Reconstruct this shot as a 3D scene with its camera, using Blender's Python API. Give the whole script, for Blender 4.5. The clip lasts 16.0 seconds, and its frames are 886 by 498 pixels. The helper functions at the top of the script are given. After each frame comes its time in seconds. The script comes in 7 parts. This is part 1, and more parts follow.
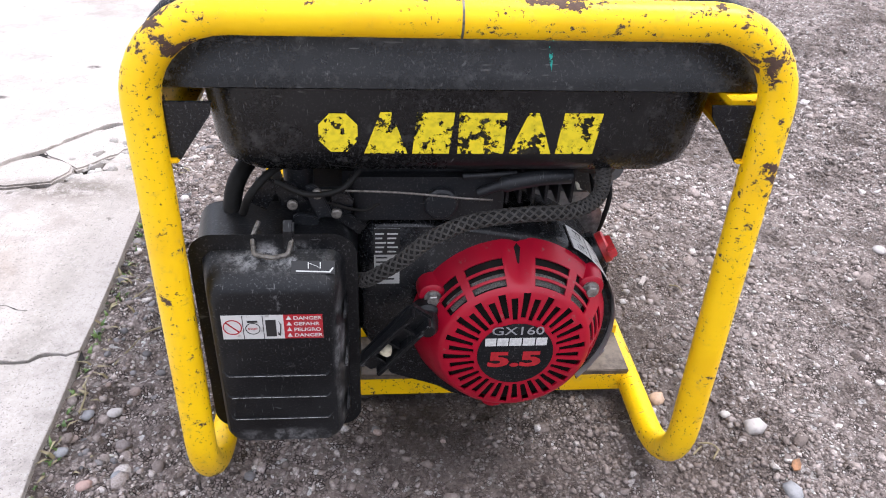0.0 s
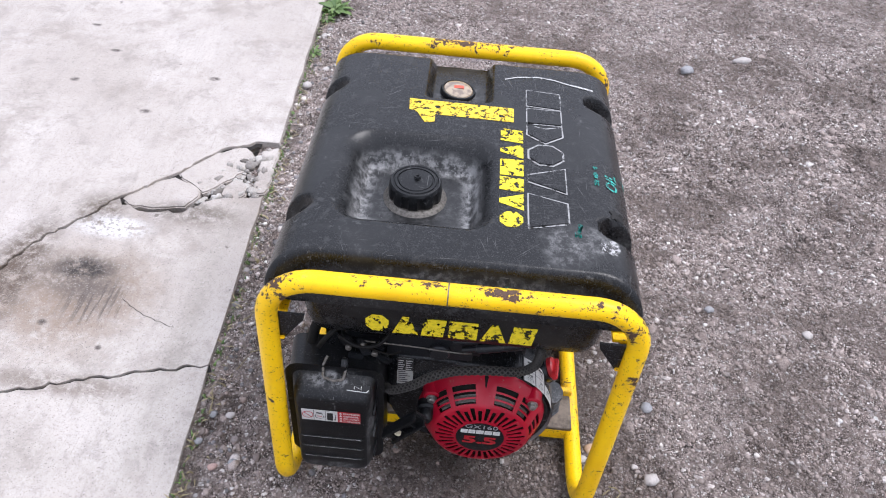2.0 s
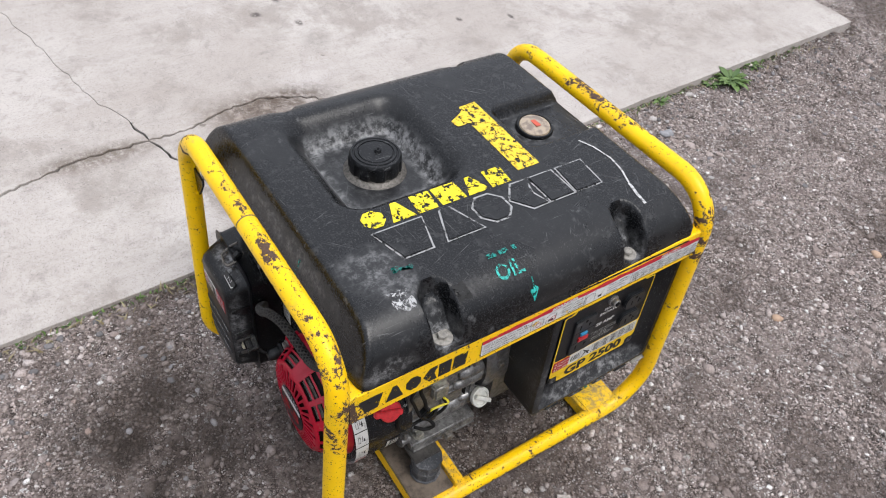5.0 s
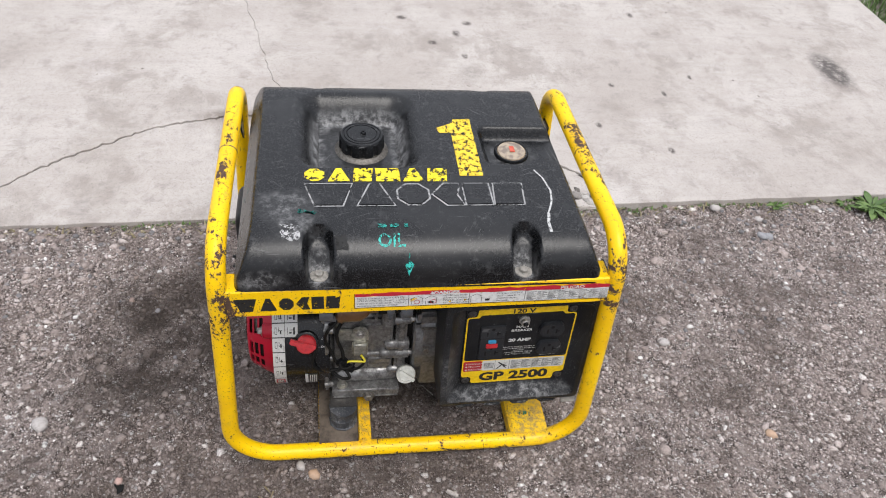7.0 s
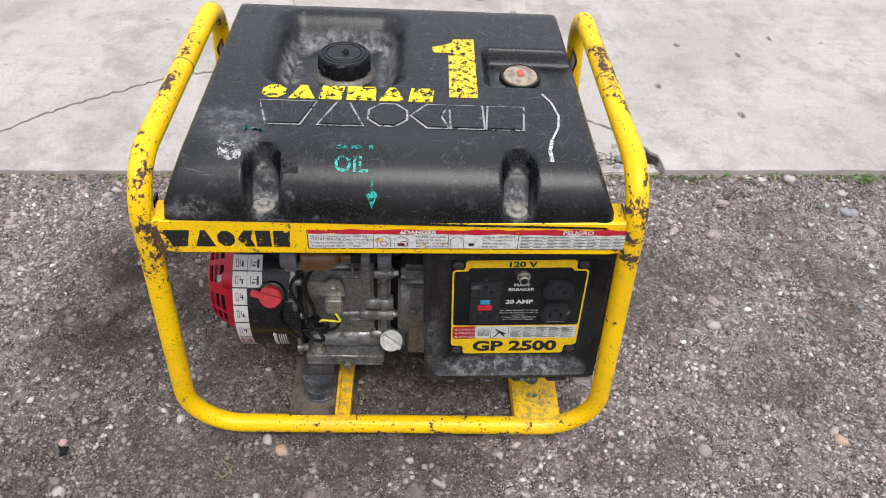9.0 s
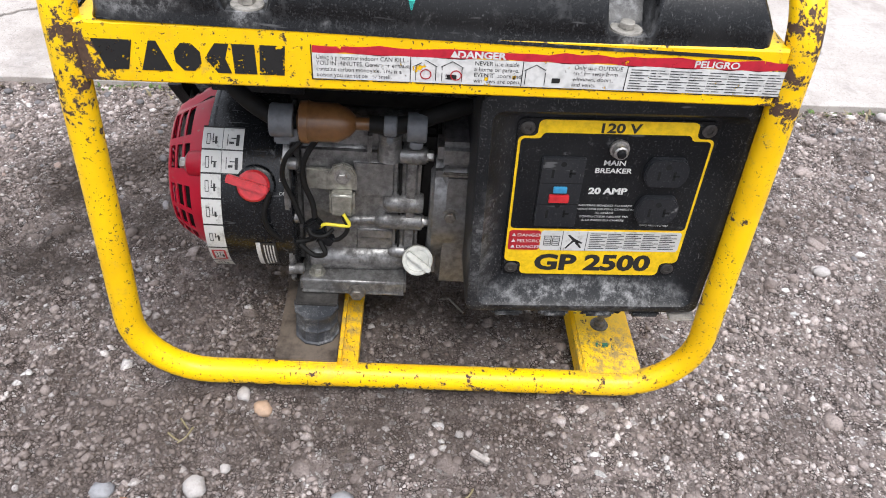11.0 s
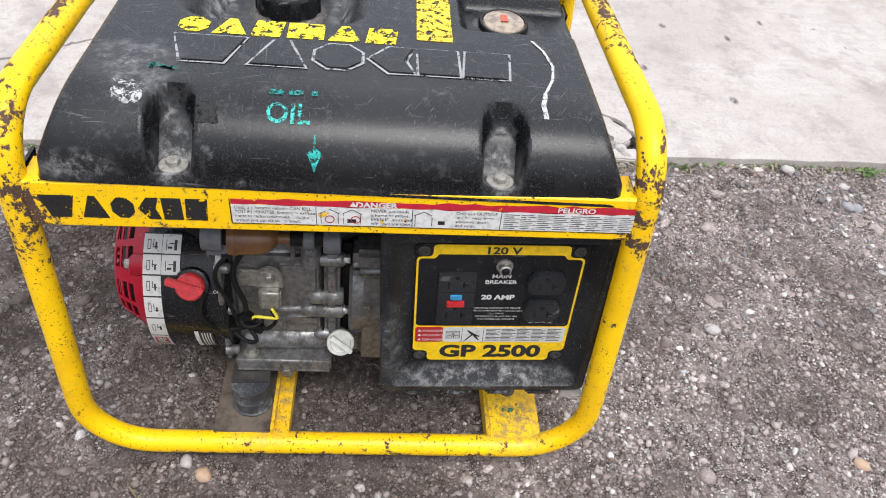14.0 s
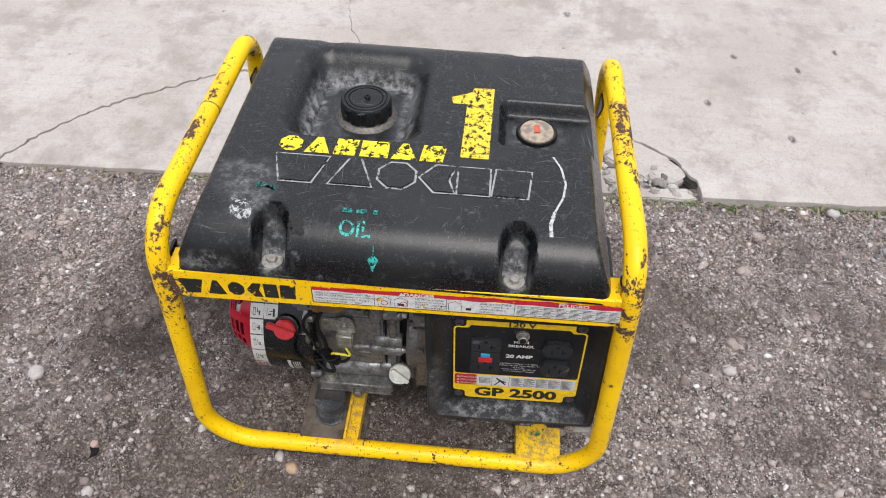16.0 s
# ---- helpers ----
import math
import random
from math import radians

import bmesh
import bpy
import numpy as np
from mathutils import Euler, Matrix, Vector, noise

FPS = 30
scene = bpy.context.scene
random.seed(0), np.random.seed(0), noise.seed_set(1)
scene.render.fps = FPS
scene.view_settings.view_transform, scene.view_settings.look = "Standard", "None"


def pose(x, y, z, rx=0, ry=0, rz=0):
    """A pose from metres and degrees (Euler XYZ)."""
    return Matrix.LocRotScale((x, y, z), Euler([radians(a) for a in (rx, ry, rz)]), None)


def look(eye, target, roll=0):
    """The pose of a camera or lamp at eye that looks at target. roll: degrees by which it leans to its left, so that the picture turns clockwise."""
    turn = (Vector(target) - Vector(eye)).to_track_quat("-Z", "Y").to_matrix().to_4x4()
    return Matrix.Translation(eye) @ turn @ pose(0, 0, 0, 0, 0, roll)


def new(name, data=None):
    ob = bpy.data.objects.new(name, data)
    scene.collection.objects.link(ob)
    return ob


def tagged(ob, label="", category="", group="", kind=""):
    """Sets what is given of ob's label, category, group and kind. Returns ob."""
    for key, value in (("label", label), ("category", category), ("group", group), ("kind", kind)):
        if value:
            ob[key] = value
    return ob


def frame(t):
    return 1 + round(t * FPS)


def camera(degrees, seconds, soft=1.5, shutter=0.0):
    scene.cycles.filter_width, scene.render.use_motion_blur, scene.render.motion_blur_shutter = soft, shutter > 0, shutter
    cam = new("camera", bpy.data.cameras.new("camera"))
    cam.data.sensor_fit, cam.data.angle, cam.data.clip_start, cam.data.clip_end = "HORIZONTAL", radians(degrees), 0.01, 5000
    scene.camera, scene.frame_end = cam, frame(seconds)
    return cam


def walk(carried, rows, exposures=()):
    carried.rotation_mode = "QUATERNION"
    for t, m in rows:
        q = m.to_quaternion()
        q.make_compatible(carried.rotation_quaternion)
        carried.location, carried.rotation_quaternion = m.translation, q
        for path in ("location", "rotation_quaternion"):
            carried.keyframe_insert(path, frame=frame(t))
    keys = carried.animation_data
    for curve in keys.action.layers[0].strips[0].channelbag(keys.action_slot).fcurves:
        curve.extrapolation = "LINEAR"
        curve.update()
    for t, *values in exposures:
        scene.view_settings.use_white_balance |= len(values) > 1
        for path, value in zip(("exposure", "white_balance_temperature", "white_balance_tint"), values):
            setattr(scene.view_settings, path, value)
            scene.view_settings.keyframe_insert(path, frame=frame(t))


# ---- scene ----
cam = camera(61.1, 16.0, soft=1.0)
PATH = [
    (0, (-0.071, -0.779, 0.598), (0.1, 0.877, -0.51), 2.8),
    (0.5, (-0.077, -0.774, 0.699), (0.077, 0.823, -0.495), 2.8),
    (1, (-0.068, -0.837, 0.92), (0.06, 0.698, -0.356), 3.2),
    (1.5, (-0.039, -0.901, 1.041), (0.042, 0.581, -0.299), 4.1),
    (2, (-0.023, -0.869, 1.067), (-0.034, 0.576, -0.315), 5.2),
    (2.5, (0.045, -0.771, 1.071), (-0.123, 0.641, -0.335), 6.3),
    (3, (0.171, -0.709, 1.034), (-0.206, 0.646, -0.388), 7.0),
    (3.5, (0.266, -0.67, 1.023), (-0.347, 0.589, -0.405), 7.3),
    (4, (0.384, -0.659, 1.035), (-0.438, 0.481, -0.388), 7.6),
    (4.2, (0.425, -0.629, 1.04), (-0.461, 0.465, -0.381), 7.3),
    (6.3, (0.86, -0.293, 1.093), (-0.541, 0.179, -0.253), 8.4),
    (6.5, (0.885, -0.25, 1.103), (-0.543, 0.164, -0.236), 8.1),
    (7, (0.922, -0.164, 1.112), (-0.54, 0.147, -0.218), 7.1),
    (7.5, (0.924, -0.114, 1.102), (-0.549, 0.117, -0.231), 6.1),
    (8, (0.862, -0.089, 1.066), (-0.611, 0.087, -0.275), 5.3),
    (8.5, (0.826, -0.053, 1.014), (-0.649, 0.078, -0.331), 4.4),
    (9, (0.846, -0.015, 0.936), (-0.636, 0.081, -0.404), 3.7),
    (9.5, (0.842, -0.007, 0.822), (-0.652, 0.071, -0.505), 3.5),
    (10, (0.812, -0.023, 0.742), (-0.699, 0.055, -0.565), 3.8),
    (10.2, (0.793, -0.032, 0.714), (-0.721, 0.049, -0.59), 4.1),
    (12.3, (0.684, -0.069, 0.606), (-0.838, 0.15, -0.673), 8.2),
    (12.5, (0.689, -0.059, 0.614), (-0.83, 0.171, -0.667), 8.3),
    (13, (0.702, -0.024, 0.65), (-0.809, 0.215, -0.638), 8.5),
    (13.4, (0.714, -0.006, 0.709), (-0.792, 0.222, -0.587), 8.2),
    (13.5, (0.716, -0.005, 0.729), (-0.783, 0.219, -0.576), 8.1),
    (14, (0.725, -0.006, 0.801), (-0.754, 0.191, -0.53), 7.4),
    (14.5, (0.734, -0.01, 0.863), (-0.714, 0.145, -0.507), 6.2),
    (15, (0.73, -0.045, 0.96), (-0.687, 0.056, -0.448), 4.8),
    (15.5, (0.741, -0.045, 1.033), (-0.654, -0.019, -0.4), 3.7),
    (16, (0.774, 0.052, 1.046), (-0.617, -0.017, -0.389), 2.7),
]
walk(cam, [(t, look(eye, target, roll)) for t, eye, target, roll in PATH], [(0, 1.27, 6200, 14), (1, 1.10, 6150, 14), (2, 0.85, 6100, 14), (3, 0.75, 6250, 12), (4, 0.62, 6300, 10), (6.5, 0.56, 6500, 10), (8, 0.56, 6450, 10), (9.5, 0.72, 6450, 10), (10, 0.85, 6400, 10), (12.5, 1.08, 6300, 10), (13.5, 0.95, 6350, 10), (14.5, 0.76, 6400, 10), (15.5, 0.60, 6500, 10), (16, 0.58, 6500, 10)])

# ---- light ----
SUN_EL, SUN_AZ = 62.0, 75.0
world = bpy.data.worlds.new("overcast")
scene.world = world
world.use_nodes = True
wn, wl = world.node_tree.nodes, world.node_tree.links
wn.clear()
w_out, w_bg = wn.new("ShaderNodeOutputWorld"), wn.new("ShaderNodeBackground")
w_sky, w_mix = wn.new("ShaderNodeTexSky"), wn.new("ShaderNodeMix")
w_sky.sky_type, w_sky.sun_disc = "NISHITA", False
w_sky.sun_elevation, w_sky.sun_rotation = radians(SUN_EL), radians(SUN_AZ)
w_sky.dust_density = 6.0
w_mix.data_type = "RGBA"
w_mix.inputs["Factor"].default_value = 0.82
w_co, w_sep, w_map, w_tint = wn.new("ShaderNodeTexCoord"), wn.new("ShaderNodeSeparateXYZ"), wn.new("ShaderNodeMapRange"), wn.new("ShaderNodeMix")
w_map.inputs["To Min"].default_value, w_map.inputs["To Max"].default_value = 0.28, 1.0
w_tint.data_type = "RGBA"
w_tint.inputs["A"].default_value, w_tint.inputs["B"].default_value = (0, 0, 0, 1), (13.9, 14.3, 15.6, 1)
wl.new(w_co.outputs["Generated"], w_sep.inputs["Vector"])
wl.new(w_sep.outputs["Z"], w_map.inputs["Value"])
wl.new(w_map.outputs["Result"], w_tint.inputs["Factor"])
wl.new(w_tint.outputs["Result"], w_mix.inputs["B"])
w_bg.inputs["Strength"].default_value = 0.095
wl.new(w_sky.outputs["Color"], w_mix.inputs["A"])
wl.new(w_mix.outputs["Result"], w_bg.inputs["Color"])
wl.new(w_bg.outputs["Background"], w_out.inputs["Surface"])
sun = new("sun", bpy.data.lights.new("sun", "SUN"))
sun.data.energy, sun.data.angle, sun.data.color = 1.3, radians(30), (1.0, 0.97, 0.93)
sun.rotation_euler = (radians(90 - SUN_EL), 0, radians(180 - SUN_AZ))


# ---- materials ----
class Mat:
    """A node material with a principled shader and short helpers."""

    def __init__(self, name, base=(0.5, 0.5, 0.5), rough=0.5, metal=0.0, spec=0.5):
        self.m = bpy.data.materials.new(name)
        self.m.use_nodes = True
        self.t = self.m.node_tree
        self.b = self.t.nodes["Principled BSDF"]
        self.b.inputs["Base Color"].default_value = (*base, 1)
        self.b.inputs["Roughness"].default_value = rough
        self.b.inputs["Metallic"].default_value = metal
        self.b.inputs["Specular IOR Level"].default_value = spec
        self.co = self.t.nodes.new("ShaderNodeTexCoord").outputs["Object"]

    def put(self, a, b):
        if isinstance(a, bpy.types.NodeSocket):
            self.t.links.new(a, b)
        else:
            b.default_value = (*a, 1) if isinstance(a, tuple) and len(a) == 3 else a

    def noise(self, scale, detail=4.0, rough=0.55, stretch=None, w=0.0, dist=0.0, turn=0.0):
        n = self.t.nodes.new("ShaderNodeTexNoise")
        n.inputs["Scale"].default_value, n.inputs["Detail"].default_value = scale, detail
        n.inputs["Roughness"].default_value, n.inputs["Distortion"].default_value = rough, dist
        mp = self.t.nodes.new("ShaderNodeMapping")
        mp.inputs["Location"].default_value = (w, w * 0.7, w * 1.3)
        if stretch:
            mp.inputs["Scale"].default_value = stretch
        start = self.co
        if turn:
            first = self.t.nodes.new("ShaderNodeMapping")
            first.inputs["Rotation"].default_value = (0, 0, radians(turn))
            self.t.links.new(self.co, first.inputs["Vector"])
            start = first.outputs["Vector"]
        self.t.links.new(start, mp.inputs["Vector"])
        self.t.links.new(mp.outputs["Vector"], n.inputs["Vector"])
        return n.outputs["Fac"]

    def voronoi(self, scale, feature="F1", out="Distance"):
        n = self.t.nodes.new("ShaderNodeTexVoronoi")
        n.feature = feature
        n.inputs["Scale"].default_value = scale
        self.t.links.new(self.co, n.inputs["Vector"])
        return n.outputs[out]

    def grains(self, scale, warp=0.5, w=0.0):
        """Uneven packed grains: a random number for each, and the way from its rim."""
        n, mp = self.t.nodes.new("ShaderNodeTexNoise"), self.t.nodes.new("ShaderNodeVectorMath")
        n.inputs["Scale"].default_value, n.inputs["Detail"].default_value = scale * 0.9, 2.0
        self.t.links.new(self.co, n.inputs["Vector"])
        mp.operation = "MULTIPLY_ADD"
        mp.inputs[1].default_value = (warp / scale,) * 3
        self.t.links.new(n.outputs["Color"], mp.inputs[0])
        self.t.links.new(self.co, mp.inputs[2])
        out = []
        for feature, name in (("F1", "Color"), ("DISTANCE_TO_EDGE", "Distance")):
            v = self.t.nodes.new("ShaderNodeTexVoronoi")
            v.feature = feature
            v.inputs["Scale"].default_value = scale
            self.t.links.new(mp.outputs["Vector"], v.inputs["Vector"])
            out.append(v.outputs[name])
        sep = self.t.nodes.new("ShaderNodeSeparateColor")
        self.t.links.new(out[0], sep.inputs["Color"])
        return sep.outputs["Red"], sep.outputs["Green"], out[1]

    def ramp(self, src, a, b, lo=0.0, hi=1.0):
        n = self.t.nodes.new("ShaderNodeMapRange")
        n.interpolation_type = "SMOOTHSTEP"
        for k, v in zip(("From Min", "From Max", "To Min", "To Max"), (a, b, lo, hi)):
            n.inputs[k].default_value = v
        self.t.links.new(src, n.inputs["Value"])
        return n.outputs["Result"]

    def math(self, op, a, b=0.0):
        n = self.t.nodes.new("ShaderNodeMath")
        n.operation = op
        self.put(a, n.inputs[0])
        self.put(b, n.inputs[1])
        return n.outputs[0]

    def mix(self, f, a, b):
        n = self.t.nodes.new("ShaderNodeMix")
        n.data_type = "RGBA"
        self.put(f, n.inputs["Factor"])
        self.put(a, n.inputs["A"])
        self.put(b, n.inputs["B"])
        return n.outputs["Result"]

    def lerp(self, f, a, b):
        n = self.t.nodes.new("ShaderNodeMix")
        self.put(f, n.inputs[0])
        self.put(a, n.inputs[2])
        self.put(b, n.inputs[3])
        return n.outputs[0]

    def blob(self, x, y, z, rx, ry, rz):
        """1 in the middle of an ellipsoid, 0 at its rim."""
        mp = self.t.nodes.new("ShaderNodeMapping")
        mp.inputs["Location"].default_value = (-x / rx, -y / ry, -z / rz)
        mp.inputs["Scale"].default_value = (1 / rx, 1 / ry, 1 / rz)
        self.t.links.new(self.co, mp.inputs["Vector"])
        ln = self.t.nodes.new("ShaderNodeVectorMath")
        ln.operation = "LENGTH"
        self.t.links.new(mp.outputs["Vector"], ln.inputs[0])
        return self.ramp(ln.outputs["Value"], 1.0, 0.25)

    def frame_ring(self, cx, cy, hx, hy, inner, outer):
        """1 along the border of a rectangle seen from above."""
        sep = self.t.nodes.new("ShaderNodeSeparateXYZ")
        self.t.links.new(self.co, sep.inputs["Vector"])
        d = [self.math("DIVIDE", self.math("ABSOLUTE", self.math("SUBTRACT", sep.outputs[i], c)), h) for i, c, h in ((0, cx, hx), (1, cy, hy))]
        m = self.math("POWER", self.math("ADD", self.math("POWER", d[0], 6.0), self.math("POWER", d[1], 6.0)), 1 / 6)
        return self.math("MULTIPLY", self.ramp(m, inner, 1.0), self.ramp(m, outer, 1.0))

    def island(self):
        return self.t.nodes.new("ShaderNodeNewGeometry").outputs["Random Per Island"]

    def rand(self):
        return self.t.nodes.new("ShaderNodeObjectInfo").outputs["Random"]

    def colors(self, src, stops):
        n = self.t.nodes.new("ShaderNodeValToRGB")
        e = n.color_ramp.elements
        for k, (p, c) in enumerate(stops):
            el = e[k] if k < 2 else e.new(p)
            el.position, el.color = p, (*c, 1)
        self.t.links.new(src, n.inputs["Fac"])
        return n.outputs["Color"]

    def color(self, c):
        self.put(c, self.b.inputs["Base Color"])
        return self

    def rough(self, r):
        self.put(r, self.b.inputs["Roughness"])
        return self

    def metal(self, r):
        self.put(r, self.b.inputs["Metallic"])
        return self

    def bump(self, h, dist, strength=1.0):
        n = self.t.nodes.new("ShaderNodeBump")
        n.inputs["Distance"].default_value, n.inputs["Strength"].default_value = dist, strength
        self.t.links.new(h, n.inputs["Height"])
        old = self.b.inputs["Normal"]
        if old.links:
            self.t.links.new(old.links[0].from_socket, n.inputs["Normal"])
        self.t.links.new(n.outputs["Normal"], old)
        return self

    def holes(self, f):
        """Worn through: where f is 1 the layer is gone."""
        tr, mx = self.t.nodes.new("ShaderNodeBsdfTransparent"), self.t.nodes.new("ShaderNodeMixShader")
        self.put(f, mx.inputs["Fac"])
        self.t.links.new(self.b.outputs["BSDF"], mx.inputs[1])
        self.t.links.new(tr.outputs["BSDF"], mx.inputs[2])
        self.t.links.new(mx.outputs["Shader"], self.t.nodes["Material Output"].inputs["Surface"])
        return self


def yellow_paint():
    k = Mat("yellow_paint", rough=0.35, spec=0.30)
    big, fine = k.noise(58, 9, 0.76, stretch=(0.55, 0.8, 0.8), w=3.1), k.noise(190, 4, 0.65, w=7.7)
    worn_at = k.blob(0.0, -0.302, 0.478, 0.26, 0.03, 0.022)
    for c in ((-0.215, -0.303, 0.445, 0.06, 0.04, 0.05), (0.205, -0.303, 0.445, 0.06, 0.04, 0.05), (0.212, 0.244, 0.425, 0.05, 0.05, 0.08), (0.222, -0.300, 0.37, 0.03, 0.05, 0.07), (0.222, 0.240, 0.37, 0.03, 0.05, 0.06),
              (0.0, 0.244, 0.470, 0.26, 0.03, 0.020), (0.216, -0.02, 0.004, 0.03, 0.34, 0.022), (-0.225, -0.315, 0.02, 0.04, 0.04, 0.04)):
        worn_at = k.math("MAXIMUM", worn_at, k.math("MULTIPLY", k.blob(*c), 0.92))
    worn_at = k.math("MAXIMUM", worn_at, k.blob(0.208, -0.03, -0.004, 0.035, 0.40, 0.018))
    field = k.math("ADD", k.math("ADD", big, k.math("MULTIPLY", fine, 0.35)), k.math("MULTIPLY", worn_at, 0.125))
    chip = k.ramp(field, 0.800, 0.812)
    rim = k.ramp(field, 0.765, 0.800)
    speck = k.math("MULTIPLY", k.ramp(k.noise(330, 3, 0.6, w=1.3), 0.625, 0.66), k.ramp(k.noise(11, 3, 0.5, w=2.2), 0.38, 0.54))
    lost = k.math("MAXIMUM", chip, speck)
    tone = k.mix(k.ramp(k.noise(14, 5), 0.35, 0.7), (0.89, 0.555, 0.001), (0.81, 0.475, 0.002))
    tone = k.mix(k.math("MULTIPLY", rim, 0.35), tone, (0.62, 0.45, 0.10))
    dirt = k.ramp(k.noise(60, 6, 0.7, w=5), 0.56, 0.78, 0, 0.5)
    low = k.math("MAXIMUM", k.blob(0.175, 0.18, 0.03, 0.07, 0.07, 0.03), k.blob(0.15, -0.125, 0.03, 0.10, 0.07, 0.03))
    dirt = k.math("MAXIMUM", dirt, k.math("MULTIPLY", low, k.ramp(k.noise(110, 9, 0.78, w=3), 0.42, 0.60, 0.1, 0.9)))
    tone = k.mix(dirt, tone, (0.26, 0.19, 0.10))
    rust = k.mix(k.noise(260, 4, 0.6), (0.035, 0.022, 0.018), (0.13, 0.075, 0.05))
    k.color(k.mix(lost, tone, rust)).rough(k.lerp(lost, 0.34, 0.8))
    k.bump(k.math("SUBTRACT", 1.0, lost), 0.0007)
    k.bump(k.noise(220, 3), 0.00025, 0.5)
    return k.m


def worn(name, base, cover=0.5, scale=90, rough=0.5, w=0.0, soft=0.03):
    """Paint or print worn off in patches."""
    k = Mat(name, rough=rough)
    f = k.math("ADD", k.math("MULTIPLY", k.noise(scale, 5, 0.65, w=w), 0.7), k.math("MULTIPLY", k.noise(scale * 4, 3, 0.6, w=w + 2), 0.3))
    k.color(k.mix(k.ramp(k.noise(scale * 2.3, 4), 0.4, 0.75, 0, 0.45), base, tuple(c * 0.45 for c in base)))
    k.holes(k.ramp(f, cover, cover + soft))
    return k.m


def black_plastic(name, base=0.012, dust=0.5, grain=900, rough=0.5, wells=(), spec=0.22, speckle=0.0, ring=None):
    k = Mat(name, rough=rough, spec=spec)
    scuff = k.ramp(k.noise(55, 8, 0.72, w=4), 0.60, 0.80, 0, dust)
    film = k.ramp(k.noise(9, 5, 0.6, w=9), 0.45, 0.75, 0, 0.05 * dust)
    line = k.ramp(k.noise(700, 2, 0.5, stretch=(1, 0.035, 0.2)), 0.69, 0.75, 0, 0.35 * dust)
    line2 = k.ramp(k.noise(800, 2, 0.5, stretch=(0.05, 1, 0.2), w=6), 0.70, 0.76, 0, 0.35 * dust)
    grey = k.math("MAXIMUM", k.math("MAXIMUM", scuff, film), k.math("MAXIMUM", line, line2))
    if speckle:
        dots = k.math("MULTIPLY", k.ramp(k.noise(520, 3, 0.6, w=8), 0.54, 0.80), k.ramp(k.noise(13, 5, 0.6, w=1), 0.40, 0.66, 0.1, speckle))
        grey = k.math("MAXIMUM", grey, dots)
    for c, amount in wells:
        patch = k.math("MULTIPLY", k.blob(*c), k.ramp(k.noise(75, 12, 0.80, w=c[0] * 9), 0.44, 0.68, 0.03, amount))
        grey = k.math("MAXIMUM", grey, patch)
    if ring:
        rub = k.math("MAXIMUM", k.ramp(k.noise(75, 9, 0.72, w=2), 0.40, 0.66, 0.06, 0.62), k.ramp(k.noise(300, 3, 0.6, stretch=(1, 0.12, 1), w=3), 0.55, 0.68, 0, 0.5))
        grey = k.math("MAXIMUM", grey, k.math("MULTIPLY", k.frame_ring(*ring), rub))
        for n, turn in enumerate((8, 47, 83, 121, 158)):
            w = 4.4 + 3.1 * n
            fine = k.math("MULTIPLY", k.ramp(k.noise(620, 1.5, 0.5, stretch=(1, 0.022, 0.3), w=w, turn=turn), 0.70, 0.78), k.ramp(k.noise(11 + 3 * n, 5, 0.65, w=w), 0.44, 0.62, 0.02, 0.20))
            grey = k.math("MAXIMUM", grey, fine)
        grey = k.math("MAXIMUM", grey, k.ramp(k.noise(60, 9, 0.76, w=31), 0.52, 0.74, 0, 0.12))
    k.color(k.mix(grey, (base, base * 1.12, base * 1.35), (0.42, 0.42, 0.42)))
    k.rough(k.lerp(grey, rough, 0.85))
    k.bump(k.noise(grain, 2), 0.0003, 0.5)
    k.bump(k.noise(18, 3), 0.0012, 0.35)
    return k.m


def red_paint():
    k = Mat("red_paint", rough=0.36, spec=0.35)
    wear = k.ramp(k.noise(70, 7, 0.72), 0.60, 0.70, 0, 0.85)
    film = k.ramp(k.noise(16, 5), 0.35, 0.7, 0, 0.35)
    c = k.mix(film, (0.36, 0.003, 0.020), (0.20, 0.005, 0.016))
    k.color(k.mix(wear, c, (0.20, 0.10, 0.085))).rough(k.lerp(wear, 0.34, 0.75))
    k.bump(k.noise(200, 3), 0.0003, 0.4)
    return k.m


def cast_metal(name, base=(0.25, 0.245, 0.235), dirt=0.75):
    k = Mat(name, rough=0.5, metal=0.55)
    grime = k.ramp(k.noise(46, 9, 0.76), 0.42, 0.64, 0, dirt)
    c = k.mix(k.ramp(k.noise(160, 5), 0.35, 0.7), base, tuple(x * 0.62 for x in base))
    k.color(k.mix(grime, c, (0.030, 0.026, 0.023))).rough(k.lerp(grime, 0.34, 0.7)).metal(k.lerp(grime, 0.75, 0.1))
    k.bump(k.noise(420, 4, 0.6), 0.0006, 0.5)
    return k.m


def plain(name, base, rough=0.5, metal=0.0, var=0.35, scale=120, bump=0.0002, spec=0.5):
    k = Mat(name, rough=rough, metal=metal, spec=spec)
    k.color(k.mix(k.ramp(k.noise(scale, 6, 0.65), 0.35, 0.72, 0, 1), base, tuple(c * (1 - var) for c in base)))
    if bump:
        k.bump(k.noise(scale * 3, 4), bump, 0.6)
    return k.m


def label_white(name, base=(0.52, 0.52, 0.50)):
    k = Mat(name, rough=0.45)
    dirt = k.ramp(k.noise(120, 7, 0.7, w=2), 0.52, 0.72, 0, 0.7)
    k.color(k.mix(dirt, base, (0.16, 0.15, 0.13)))
    return k.m


